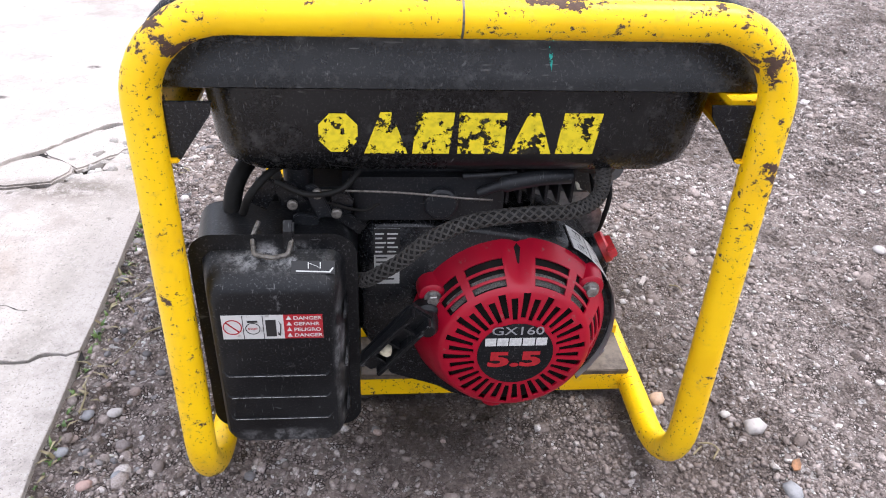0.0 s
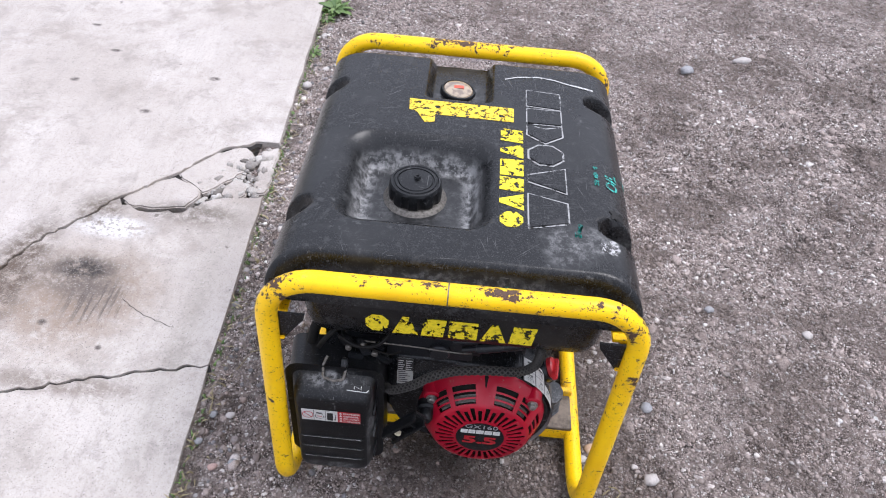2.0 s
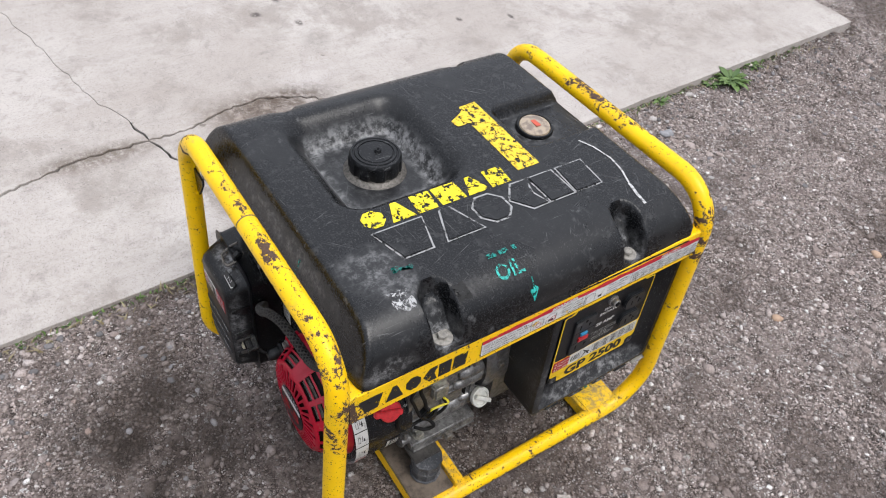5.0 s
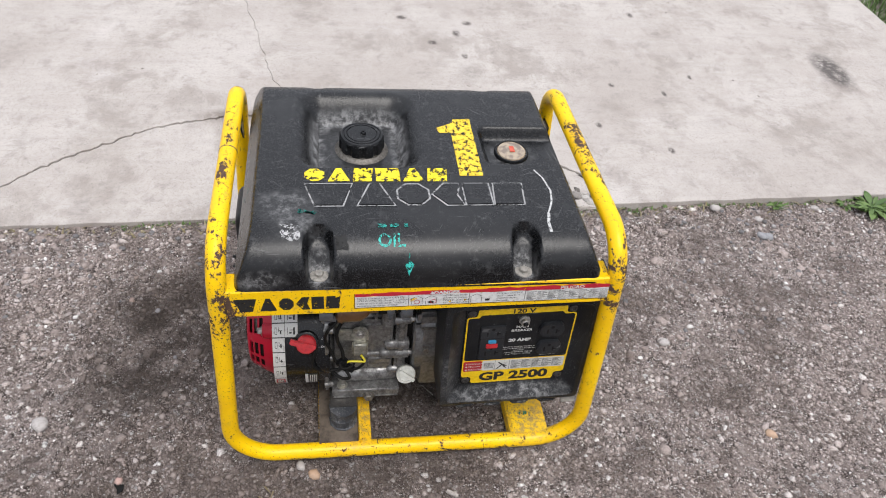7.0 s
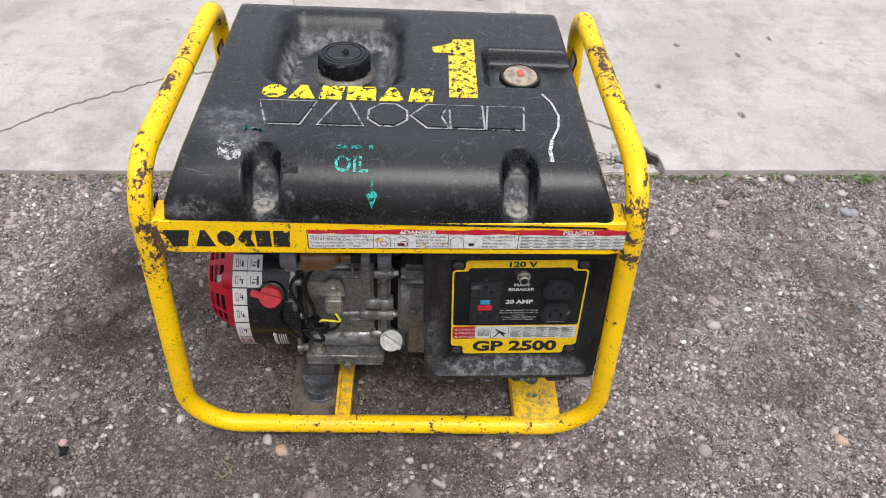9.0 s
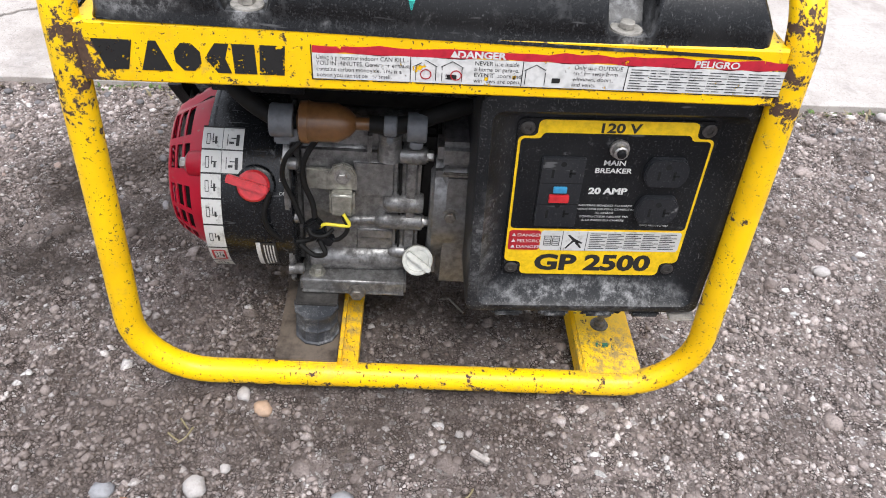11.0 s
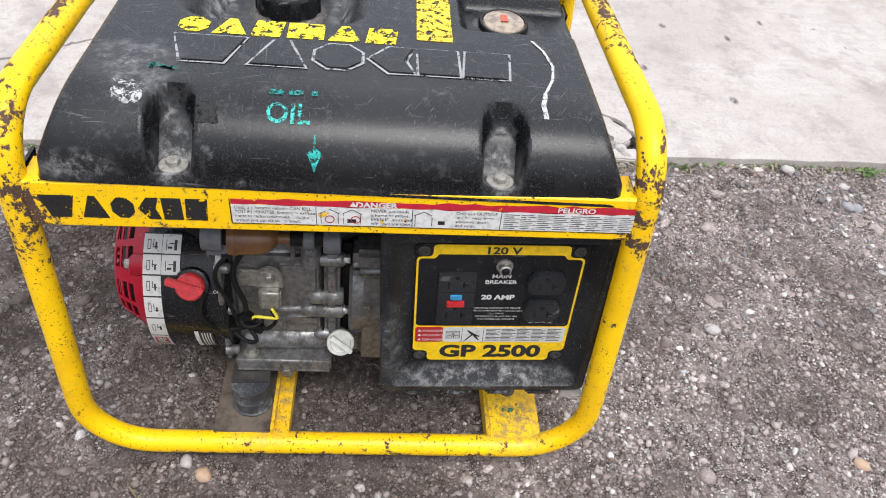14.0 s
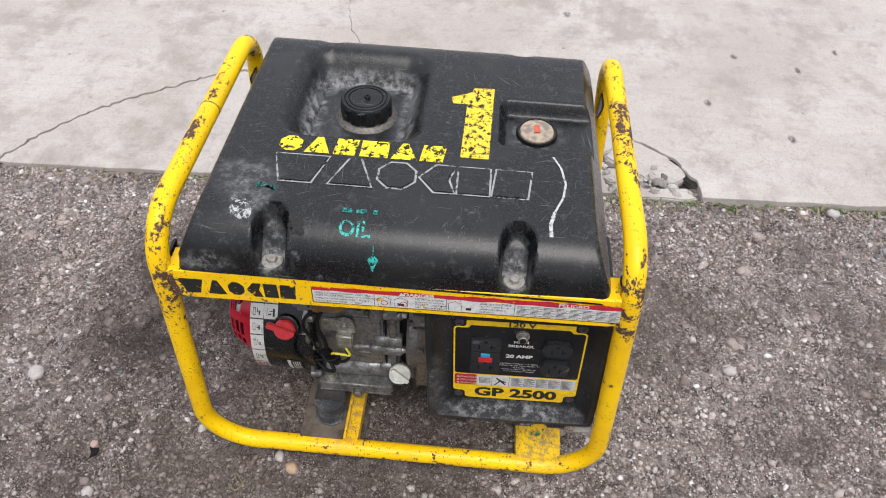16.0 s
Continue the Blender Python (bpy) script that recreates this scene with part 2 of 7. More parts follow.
YELLOW = yellow_paint()
TANK = black_plastic("tank_plastic", 0.003, 0.42, 900, 0.27, spec=0.36, speckle=0.16, ring=(-0.069, -0.1095, 0.074, 0.066, 0.66, 1.22), wells=(
    ((-0.070, -0.108, 0.425, 0.100, 0.090, 0.022), 0.20),
    ((0.0, -0.266, 0.440, 0.20, 0.016, 0.02), 0.35),
    ((0.120, -0.215, 0.466, 0.045, 0.055, 0.02), 0.45),
    ((-0.028, 0.125, 0.445, 0.05, 0.05, 0.02), 0.55),
    ((0.150, -0.205, 0.46, 0.05, 0.04, 0.04), 0.35),
    ((0.200, -0.172, 0.42, 0.045, 0.024, 0.035), 0.75),
    ((0.200, 0.106, 0.42, 0.045, 0.024, 0.035), 0.75),
    ((0.205, -0.245, 0.415, 0.03, 0.05, 0.02), 0.6)))
PLASTIC = black_plastic("moulded_plastic", 0.004, 0.55, 700, 0.34, spec=0.28, speckle=0.24, wells=(((-0.150, -0.296, 0.268, 0.055, 0.022, 0.014), 0.75), ((-0.102, -0.306, 0.17, 0.010, 0.02, 0.11), 0.55), ((-0.150, -0.318, 0.09, 0.07, 0.02, 0.02), 0.5)))
BEZEL = black_plastic("grained_plastic", 0.006, 0.66, 420, 0.40, spec=0.26, speckle=0.60, wells=(((0.198, 0.125, 0.138, 0.03, 0.13, 0.022), 0.75), ((0.205, 0.11, 0.112, 0.03, 0.11, 0.010), 0.8), ((0.20, 0.02, 0.19, 0.03, 0.02, 0.10), 0.35)))
SHROUD = black_plastic("black_enamel", 0.005, 0.45, 300, 0.26, spec=0.32, speckle=0.18)
RUBBER = plain("rubber", (0.010, 0.0098, 0.0095), 0.6, spec=0.15)
DUSTRUBBER = black_plastic("dusty_rubber", 0.022, 0.6, 300, 0.5, spec=0.4, speckle=0.5, wells=(((0.175, -0.150, 0.060, 0.05, 0.02, 0.04), 0.5), ((0.175, -0.120, 0.040, 0.05, 0.02, 0.02), 0.6)))
SOCKET = black_plastic("socket_plastic", 0.011, 0.5, 500, 0.36, spec=0.3, speckle=0.35)
SLOT = plain("slot_dark", (0.002, 0.002, 0.002), 0.9, 0, 0.1, 100, 0)
RED = red_paint()
CAST = cast_metal("cast_aluminium", (0.27, 0.267, 0.262), 0.85)
ZINC = cast_metal("dull_zinc", (0.42, 0.41, 0.36), 0.45)
DARKCAST = cast_metal("sooty_metal", (0.10, 0.095, 0.09), 0.9)
BLACKCAST = black_plastic("oily_black_casting", 0.009, 0.40, 300, 0.35, spec=0.25, speckle=0.25)
NEARBLACK = plain("near_black", (0.014, 0.013, 0.012), 0.8, 0.0, 0.5, 80, spec=0.1)
STEEL = plain("zinc_steel", (0.42, 0.41, 0.39), 0.38, 0.8, 0.5, 300)
DULLSTEEL = plain("dull_steel", (0.20, 0.185, 0.165), 0.55, 0.6, 0.6, 260)
GRIMYSTEEL = plain("grimy_steel", (0.17, 0.135, 0.105), 0.55, 0.35, 0.75, 45, 0.0004)
WHITE = label_white("label_white")
GREYWHITE = label_white("label_grey", (0.40, 0.40, 0.385))
INK = plain("black_ink", (0.015, 0.015, 0.015), 0.5, 0, 0.2, 100, 0)
PANEL = black_plastic("panel_black", 0.005, 0.45, 500, 0.33, spec=0.2, speckle=0.35)
PRINT = plain("white_print", (0.62, 0.62, 0.60), 0.5, 0, 0.35, 500, 0)
REDINK = plain("red_print", (0.40, 0.012, 0.02), 0.45, 0, 0.35, 300, 0)
REDPLASTIC = plain("red_plastic", (0.50, 0.022, 0.028), 0.32, 0, 0.35, 160)
BLUEPLASTIC = plain("blue_plastic", (0.04, 0.24, 0.42), 0.4, 0, 0.2, 200)
YELLOWINK = plain("yellow_print", (0.80, 0.52, 0.004), 0.42, 0, 0.25, 160, 0)
GREENPAINT = worn("green_marker", (0.03, 0.44, 0.38), 0.47, 170, 0.6, 1.0, 0.10)
STENCIL = worn("yellow_stencil", (0.82, 0.66, 0.012), 0.515, 80, 0.6, 3.0)
STENCILWORN = worn("yellow_stencil_worn", (0.80, 0.56, 0.03), 0.505, 120, 0.6, 8.0)
BEAMPRINT = worn("black_print_worn", (0.012, 0.012, 0.012), 0.56, 110, 0.5, 5.0)
BEAMRED = worn("red_print_worn", (0.46, 0.012, 0.03), 0.60, 70, 0.5, 6.0)
BEAMWHITE = worn("white_print_worn", (0.62, 0.62, 0.60), 0.60, 70, 0.5, 9.0)
SCRATCH = worn("pale_scrape", (0.48, 0.48, 0.475), 0.50, 260, 0.85, 12.0, 0.12)
DARKPATCH = worn("rubbed_black", (0.003, 0.003, 0.003), 0.55, 260, 0.7, 4.0, 0.06)
CHALK = worn("chalky_scrape", (0.40, 0.40, 0.40), 0.455, 150, 0.9, 12.0, 0.07)
DUSTSTEEL = plain("dusty_washer", (0.34, 0.32, 0.285), 0.6, 0.2, 0.5, 200)
SCUFF = worn("scuffed_edge", (0.30, 0.30, 0.30), 0.500, 45, 0.8, 15.0, 0.10)
SCREEN = plain("mesh_screen", (0.26, 0.25, 0.23), 0.6, 0.4, 0.8, 900)
AMBER = plain("amber_plastic", (0.16, 0.075, 0.028), 0.28, 0, 0.5, 60)
GREYCLAMP = plain("grey_plastic", (0.12, 0.127, 0.138), 0.5, 0, 0.35, 120)
CREAM = plain("cream_plastic", (0.60, 0.60, 0.55), 0.42, 0, 0.3, 120)
WIREYELLOW = plain("yellow_wire", (0.65, 0.55, 0.03), 0.45, 0, 0.2, 200)


# ---- mesh helpers ----
def mesh_of(name, bm, mat, smooth=None):
    me = bpy.data.meshes.new(name)
    bmesh.ops.recalc_face_normals(bm, faces=bm.faces)
    bm.to_mesh(me)
    bm.free()
    me.materials.append(mat)
    if smooth is not None:
        me.shade_smooth()
        me.set_sharp_from_angle(angle=radians(smooth))
    return me


def part(name, bm, mat, parent=None, label="", smooth=38, kind=""):
    ob = new(name, mesh_of(name, bm, mat, smooth))
    if parent:
        ob.parent = parent
        ob.matrix_parent_inverse = parent.matrix_world.inverted()
    return tagged(ob, label, kind=kind)


def thing(name, at, label, category, group="", kind=""):
    ob = new(name)
    ob.empty_display_size = 0.05
    ob.matrix_world = Matrix.Translation(at)
    bpy.context.view_layer.update()
    return tagged(ob, label, category, group, kind)


def box(bm, lo, hi, bev=0.0, seg=2, m=None):
    c = [(a + b) / 2 for a, b in zip(lo, hi)]
    s = [abs(b - a) for a, b in zip(lo, hi)]
    r = bmesh.ops.create_cube(bm, size=1)
    bmesh.ops.scale(bm, vec=s, verts=r["verts"])
    if bev:
        es = list({e for v in r["verts"] for e in v.link_edges})
        g = bmesh.ops.bevel(bm, geom=es, offset=bev, segments=seg, affect="EDGES", clamp_overlap=True)
        vs = list({v for f in g["faces"] for v in f.verts} | {v for v in r["verts"] if v.is_valid})
    else:
        vs = r["verts"]
    bmesh.ops.translate(bm, vec=c, verts=vs)
    if m is not None:
        bmesh.ops.transform(bm, matrix=m, verts=vs)
    return vs


def frame_of(d):
    d = Vector(d).normalized()
    u = d.orthogonal().normalized() if abs(d.z) > 0.99 else Vector((0, 0, 1)).cross(d).normalized()
    return u, d.cross(u)


def lathe(bm, base, axis, prof, seg=32, flat=0.0):
    """Rings (along, radius) round an axis; closed at both ends."""
    axis = Vector(axis).normalized()
    u, w = frame_of(axis)
    rings = []
    for a, r in prof:
        rings.append([bm.verts.new(Vector(base) + axis * a + (u * math.cos(t) + w * math.sin(t)) * r) for t in (2 * math.pi * (k + flat) / seg for k in range(seg))])
    for p, q in zip(rings, rings[1:]):
        for k in range(seg):
            bm.faces.new((p[k], p[(k + 1) % seg], q[(k + 1) % seg], q[k]))
    bm.faces.new(rings[0][::-1])
    bm.faces.new(rings[-1])
    return rings


def cyl(bm, a, b, r, seg=24, bev=0.0, r2=None):
    a, b = Vector(a), Vector(b)
    n, r2 = (b - a).length, r if r2 is None else r2
    prof = [(0, r - bev), (bev, r), (n - bev, r2), (n, r2 - bev)] if bev else [(0, r), (n, r2)]
    return lathe(bm, a, b - a, prof, seg)


def rounded(points, radius, closed=False, seg=8):
    """The polyline with its corners rounded."""
    P = [Vector(p) for p in points]
    out = []
    n = len(P)
    for i, p in enumerate(P):
        if not closed and i in (0, n - 1):
            out.append(p)
            continue
        a, b = P[i - 1], P[(i + 1) % n]
        d1, d2 = (a - p).normalized(), (b - p).normalized()
        ang = d1.angle(d2)
        if ang > math.pi - 0.02:
            out.append(p)
            continue
        t = min((radius[i] if isinstance(radius, list) else radius) / math.tan(ang / 2), 0.48 * (a - p).length, 0.48 * (b - p).length)
        r = t * math.tan(ang / 2)
        c = p + (d1 + d2).normalized() * (r / math.sin(ang / 2))
        s, e = p + d1 * t - c, p + d2 * t - c
        full = s.angle(e)
        for k in range(seg + 1):
            f = k / seg
            out.append(c + (s * math.sin((1 - f) * full) + e * math.sin(f * full)) / math.sin(full))
    return out


def sweep(bm, path, r, seg=16, closed=False):
    """A round tube along a path; r is a number or one for each point."""
    P = [Vector(p) for p in path]
    n = len(P)
    rs = r if isinstance(r, (list, tuple)) else [r] * n
    d = [((P[(i + 1) % n] - P[i - 1]) if closed or 0 < i < n - 1 else (P[1] - P[0] if i == 0 else P[-1] - P[-2])).normalized() for i in range(n)]
    u = d[0].orthogonal().normalized()
    rings = []
    for i in range(n):
        if i:
            u = (d[i - 1].rotation_difference(d[i]) @ u)
            u = (u - d[i] * u.dot(d[i])).normalized()
        w = d[i].cross(u)
        rings.append([bm.verts.new(P[i] + (u * math.cos(t) + w * math.sin(t)) * rs[i]) for t in (2 * math.pi * k / seg for k in range(seg))])
    pairs = list(zip(rings, rings[1:]))
    for p, q in pairs:
        for k in range(seg):
            bm.faces.new((p[k], p[(k + 1) % seg], q[(k + 1) % seg], q[k]))
    if closed:
        p, q = rings[-1], rings[0]
        shift = min(range(seg), key=lambda s: (p[0].co - q[s].co).length)
        for k in range(seg):
            bm.faces.new((p[k], p[(k + 1) % seg], q[(k + 1 + shift) % seg], q[(k + shift) % seg]))
    else:
        bm.faces.new(rings[0][::-1])
        bm.faces.new(rings[-1])
    return rings


def curve(points, per=8):
    """A smooth line through the points."""
    P = [Vector(p) for p in points]
    P = [2 * P[0] - P[1]] + P + [2 * P[-1] - P[-2]]
    out = []
    for i in range(1, len(P) - 2):
        a, b, c, d = P[i - 1:i + 3]
        for k in range(per):
            t = k / per
            out.append(0.5 * (2 * b + (c - a) * t + (2 * a - 5 * b + 4 * c - d) * t * t + (3 * b - a - 3 * c + d) * t ** 3))
    out.append(P[-2])
    return out


FRONT = Matrix(((1, 0, 0, 0), (0, 0, -1, 0), (0, 1, 0, 0), (0, 0, 0, 1)))
EAST = Matrix(((0, 0, 1, 0), (1, 0, 0, 0), (0, 1, 0, 0), (0, 0, 0, 1)))
TOP = Matrix(((0, -1, 0, 0), (1, 0, 0, 0), (0, 0, 1, 0), (0, 0, 0, 1)))


def plate(bm, outline, m, depth, bev=0.0):
    """A flat piece from an outline in the plane of m, its back at 0 and its face at depth along m's z."""
    vs = [bm.verts.new(m @ Vector((x, y, 0))) for x, y in outline]
    f = bm.faces.new(vs)
    r = bmesh.ops.extrude_face_region(bm, geom=[f])
    top = [e for e in r["geom"] if isinstance(e, bmesh.types.BMVert)]
    bmesh.ops.translate(bm, vec=m.to_3x3() @ Vector((0, 0, depth)), verts=top)
    if bev:
        ts = set(top)
        es = [e for e in {e for v in top for e in v.link_edges} if e.verts[0] in ts and e.verts[1] in ts]
        bmesh.ops.bevel(bm, geom=es, offset=bev, segments=2, affect="EDGES", clamp_overlap=True)
    return vs


def rect(x0, y0, x1, y1, r=0.0, seg=4):
    if not r:
        return [(x0, y0), (x1, y0), (x1, y1), (x0, y1)]
    out = []
    for cx, cy, a in ((x1 - r, y0 + r, -90), (x1 - r, y1 - r, 0), (x0 + r, y1 - r, 90), (x0 + r, y0 + r, 180)):
        out += [(cx + r * math.cos(radians(a + 90 * k / seg)), cy + r * math.sin(radians(a + 90 * k / seg))) for k in range(seg + 1)]
    return out


def disc(cx, cy, r, seg=24):
    return [(cx + r * math.cos(2 * math.pi * k / seg), cy + r * math.sin(2 * math.pi * k / seg)) for k in range(seg)]


def at(m, x, y, z):
    return Matrix.Translation((x, y, z)) @ m


def words(bm, body, size, m, align="CENTER", bold=0.0, depth=0.0003, wide=1.0):
    """Lettering in the built-in font, its baseline at m's origin."""
    cu = bpy.data.curves.new("words", "FONT")
    cu.body, cu.size, cu.align_x, cu.offset, cu.resolution_u = body, size, align, bold, 3
    cu.fill_mode = "FRONT"
    ob = bpy.data.objects.new("words", cu)
    me = bpy.data.meshes.new_from_object(ob)
    me.transform(m @ Matrix.Translation((0, 0, depth)) @ Matrix.Diagonal((wide, 1, 1, 1)))
    bm.from_mesh(me)
    bpy.data.meshes.remove(me)
    bpy.data.objects.remove(ob)
    bpy.data.curves.remove(cu)


def hexbolt(bm, base, axis, r, h, washer=1.45):
    axis = Vector(axis).normalized()
    if washer:
        lathe(bm, base, axis, [(0, r * washer), (h * 0.25, r * washer)], 24)
    lathe(bm, Vector(base) + axis * h * 0.25, axis, [(0, r), (h * 0.65, r), (h * 0.75, r * 0.88)], 6)


# ---- ground ----
EDGE = lambda y: -0.406 - 0.040 * (y + 0.1)
SLAB = 0.016
FALL = 0.032
rng = np.random.default_rng(7)


def value_noise(x, y, cell, seed):
    """Smooth random heights, about -1 to 1."""
    g = np.random.default_rng(seed).uniform(-1, 1, (257, 257))
    u, v = x / cell + 40.3, y / cell + 71.7
    i, j = np.floor(u).astype(int), np.floor(v).astype(int)
    fu, fv = u - i, v - j
    fu, fv = fu * fu * (3 - 2 * fu), fv * fv * (3 - 2 * fv)
    q = lambda a, b: g[a % 257, b % 257]
    return (q(i, j) * (1 - fu) + q(i + 1, j) * fu) * (1 - fv) + (q(i, j + 1) * (1 - fu) + q(i + 1, j + 1) * fu) * fv


def ground_z(x, y):
    x, y = np.asarray(x, float), np.asarray(y, float)
    z = 0.007 * value_noise(x, y, 0.23, 1) + 0.0035 * value_noise(x, y, 0.07, 2) + 0.0034 * value_noise(x, y, 0.026, 3)
    crust = np.abs(value_noise(x, y, 0.045, 5)) * 0.6 + np.abs(value_noise(x + 0.01, y, 0.019, 6)) * 0.4
    z = z + 0.026 * (0.32 - crust) * np.clip(0.6 + 0.9 * value_noise(x, y, 0.31, 8), 0.15, 1.2)
    near = np.exp(-((np.clip(np.abs(x + 0.008) - 0.21, 0, None)) ** 2 + (np.clip(np.abs(y + 0.025) - 0.27, 0, None)) ** 2) / 0.01)
    bank = 0.010 * np.exp(-np.clip(x - EDGE(y), 0, None) / 0.05) * (x > EDGE(y) - 0.05)
    z = z * (1 - 0.45 * near) - 0.004 + bank
    beside = np.clip((EDGE(y) + 0.05 - x) / 0.05, 0, 1)
    return z * (1 - beside) + np.minimum(z, 0.007) * beside


def axis_steps(lo, hi, step, far):
    core = list(np.arange(lo, hi, step))
    up, down, s = [], [], step
    while (up[-1] if up else hi) < far:
        s *= 1.35
        up.append((up[-1] if up else hi) + s)
        down.append((down[-1] if down else lo) - s)
    return np.array(down[::-1] + core + up)


def damp_and_shade(k, c):
    """Damper loose patches in the dried crust, a darker patch beside the machine, and dark dirt with the machine's soft
    shade painted under and before it.
    """
    # two dark ovals: the machine's shade put into the ground colour
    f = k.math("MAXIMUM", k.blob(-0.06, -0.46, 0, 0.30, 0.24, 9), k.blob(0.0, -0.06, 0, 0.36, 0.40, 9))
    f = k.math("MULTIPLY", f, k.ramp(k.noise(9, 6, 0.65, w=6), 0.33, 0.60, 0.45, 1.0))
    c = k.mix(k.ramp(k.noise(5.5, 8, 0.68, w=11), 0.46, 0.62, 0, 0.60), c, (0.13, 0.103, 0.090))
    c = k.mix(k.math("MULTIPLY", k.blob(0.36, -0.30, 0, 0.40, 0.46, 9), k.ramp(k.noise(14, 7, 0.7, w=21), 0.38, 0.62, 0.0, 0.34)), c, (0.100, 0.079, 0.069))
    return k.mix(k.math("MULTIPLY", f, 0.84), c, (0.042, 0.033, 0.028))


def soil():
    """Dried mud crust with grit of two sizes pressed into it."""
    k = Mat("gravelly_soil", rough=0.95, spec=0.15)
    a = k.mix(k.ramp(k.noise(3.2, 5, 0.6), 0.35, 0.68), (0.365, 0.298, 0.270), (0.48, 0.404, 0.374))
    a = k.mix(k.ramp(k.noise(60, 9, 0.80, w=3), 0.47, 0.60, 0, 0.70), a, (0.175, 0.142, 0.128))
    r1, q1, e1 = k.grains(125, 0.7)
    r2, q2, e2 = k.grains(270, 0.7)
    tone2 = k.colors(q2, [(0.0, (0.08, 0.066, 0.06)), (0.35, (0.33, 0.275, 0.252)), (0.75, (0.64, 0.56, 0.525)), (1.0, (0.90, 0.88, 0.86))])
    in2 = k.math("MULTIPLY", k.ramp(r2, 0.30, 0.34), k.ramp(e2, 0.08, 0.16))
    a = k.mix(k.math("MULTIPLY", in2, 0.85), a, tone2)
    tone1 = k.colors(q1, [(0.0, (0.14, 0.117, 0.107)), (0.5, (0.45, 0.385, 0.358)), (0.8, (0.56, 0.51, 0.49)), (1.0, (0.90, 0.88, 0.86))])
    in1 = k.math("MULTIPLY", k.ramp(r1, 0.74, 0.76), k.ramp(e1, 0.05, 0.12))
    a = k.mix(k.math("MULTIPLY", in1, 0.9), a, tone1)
    # near-black painted along grain rims, for the shade in the gaps
    gap_shade = k.math("MULTIPLY", k.ramp(e2, 0.16, 0.03), k.ramp(k.noise(45, 6, 0.7, w=5), 0.44, 0.58, 0.15, 0.95))
    a = k.mix(gap_shade, a, (0.030, 0.023, 0.020))
    k.color(damp_and_shade(k, a))
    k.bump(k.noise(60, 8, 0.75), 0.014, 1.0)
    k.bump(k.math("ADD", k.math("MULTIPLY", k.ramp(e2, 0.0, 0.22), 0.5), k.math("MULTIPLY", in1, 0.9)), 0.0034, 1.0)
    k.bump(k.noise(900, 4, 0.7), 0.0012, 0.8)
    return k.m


def stone_mat(name, stops, wet_and_shade=False, relief=0.0012):
    k = Mat(name, rough=0.85, spec=0.2)
    c = k.colors(k.island(), stops)
    c = k.mix(k.ramp(k.noise(420, 6, 0.7), 0.38, 0.70, 0, 0.6), c, (0.13, 0.108, 0.096))
    k.color(damp_and_shade(k, c) if wet_and_shade else c)
    k.bump(k.noise(500, 6, 0.7), relief, 0.9)
    return k.m


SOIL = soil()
GRIT = stone_mat("grit_stone", [(0.0, (0.18, 0.148, 0.136)), (0.55, (0.42, 0.355, 0.325)), (0.82, (0.56, 0.49, 0.46)), (0.95, (0.70, 0.655, 0.62)), (1.0, (0.86, 0.84, 0.82))], True)
CRUMB = stone_mat("soil_crumbs", [(0.0, (0.10, 0.081, 0.073)), (0.5, (0.37, 0.307, 0.282)), (0.85, (0.54, 0.46, 0.425)), (0.97, (0.66, 0.585, 0.55)), (1.0, (0.80, 0.78, 0.75))], True)
CLOD = stone_mat("soil_clods", [(0.0, (0.30, 0.247, 0.224)), (0.6, (0.43, 0.358, 0.328)), (1.0, (0.54, 0.46, 0.425))], True, 0.004)
RUBBLE = stone_mat("crumbled_concrete", [(0.0, (0.12, 0.11, 0.10)), (0.3, (0.30, 0.28, 0.26)), (0.7, (0.42, 0.40, 0.37)), (1.0, (0.52, 0.50, 0.47))])
PEBBLE = stone_mat("pebble_stone", [(0.0, (0.10, 0.098, 0.10)), (0.3, (0.17, 0.165, 0.17)), (0.6, (0.24, 0.23, 0.235)), (0.78, (0.28, 0.21, 0.18)), (0.95, (0.32, 0.305, 0.30)), (1.0, (0.46, 0.44, 0.42))])

gx, gy = axis_steps(-0.62, 1.85, 0.0065, 60), axis_steps(-1.15, 2.45, 0.0065, 60)
GX, GY = np.meshgrid(gx, gy, indexing="ij")
far = np.clip((np.hypot(GX - 0.3, GY - 0.4) - 2.0) / 6, 0, 1)
GZ = ground_z(GX, GY) * (1 - far)
under = np.clip((EDGE(GY) - 0.05 - GX) / 0.05, 0, 1) * (GY < 1.85)
hollow = np.clip(1.5 - np.hypot((GX + 0.52) / 0.13, (GY - 0.39) / 0.17) * 1.2, 0, 1)
GZ = GZ * (1 - under) - (0.075 * (1 - hollow) + 0.004) * under


def grid_mesh(name, X, Y, Z, mat, smooth=True):
    nx, ny = X.shape
    me = bpy.data.meshes.new(name)
    k = np.arange(nx * ny).reshape(nx, ny)
    faces = np.stack([k[:-1, :-1], k[1:, :-1], k[1:, 1:], k[:-1, 1:]], -1).reshape(-1, 4)
    me.from_pydata(np.stack([X, Y, Z], -1).reshape(-1, 3).tolist(), [], faces.tolist())
    me.materials.append(mat)
    if smooth:
        me.shade_smooth()
    return me


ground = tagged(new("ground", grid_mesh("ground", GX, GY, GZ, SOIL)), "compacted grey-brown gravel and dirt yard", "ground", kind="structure")

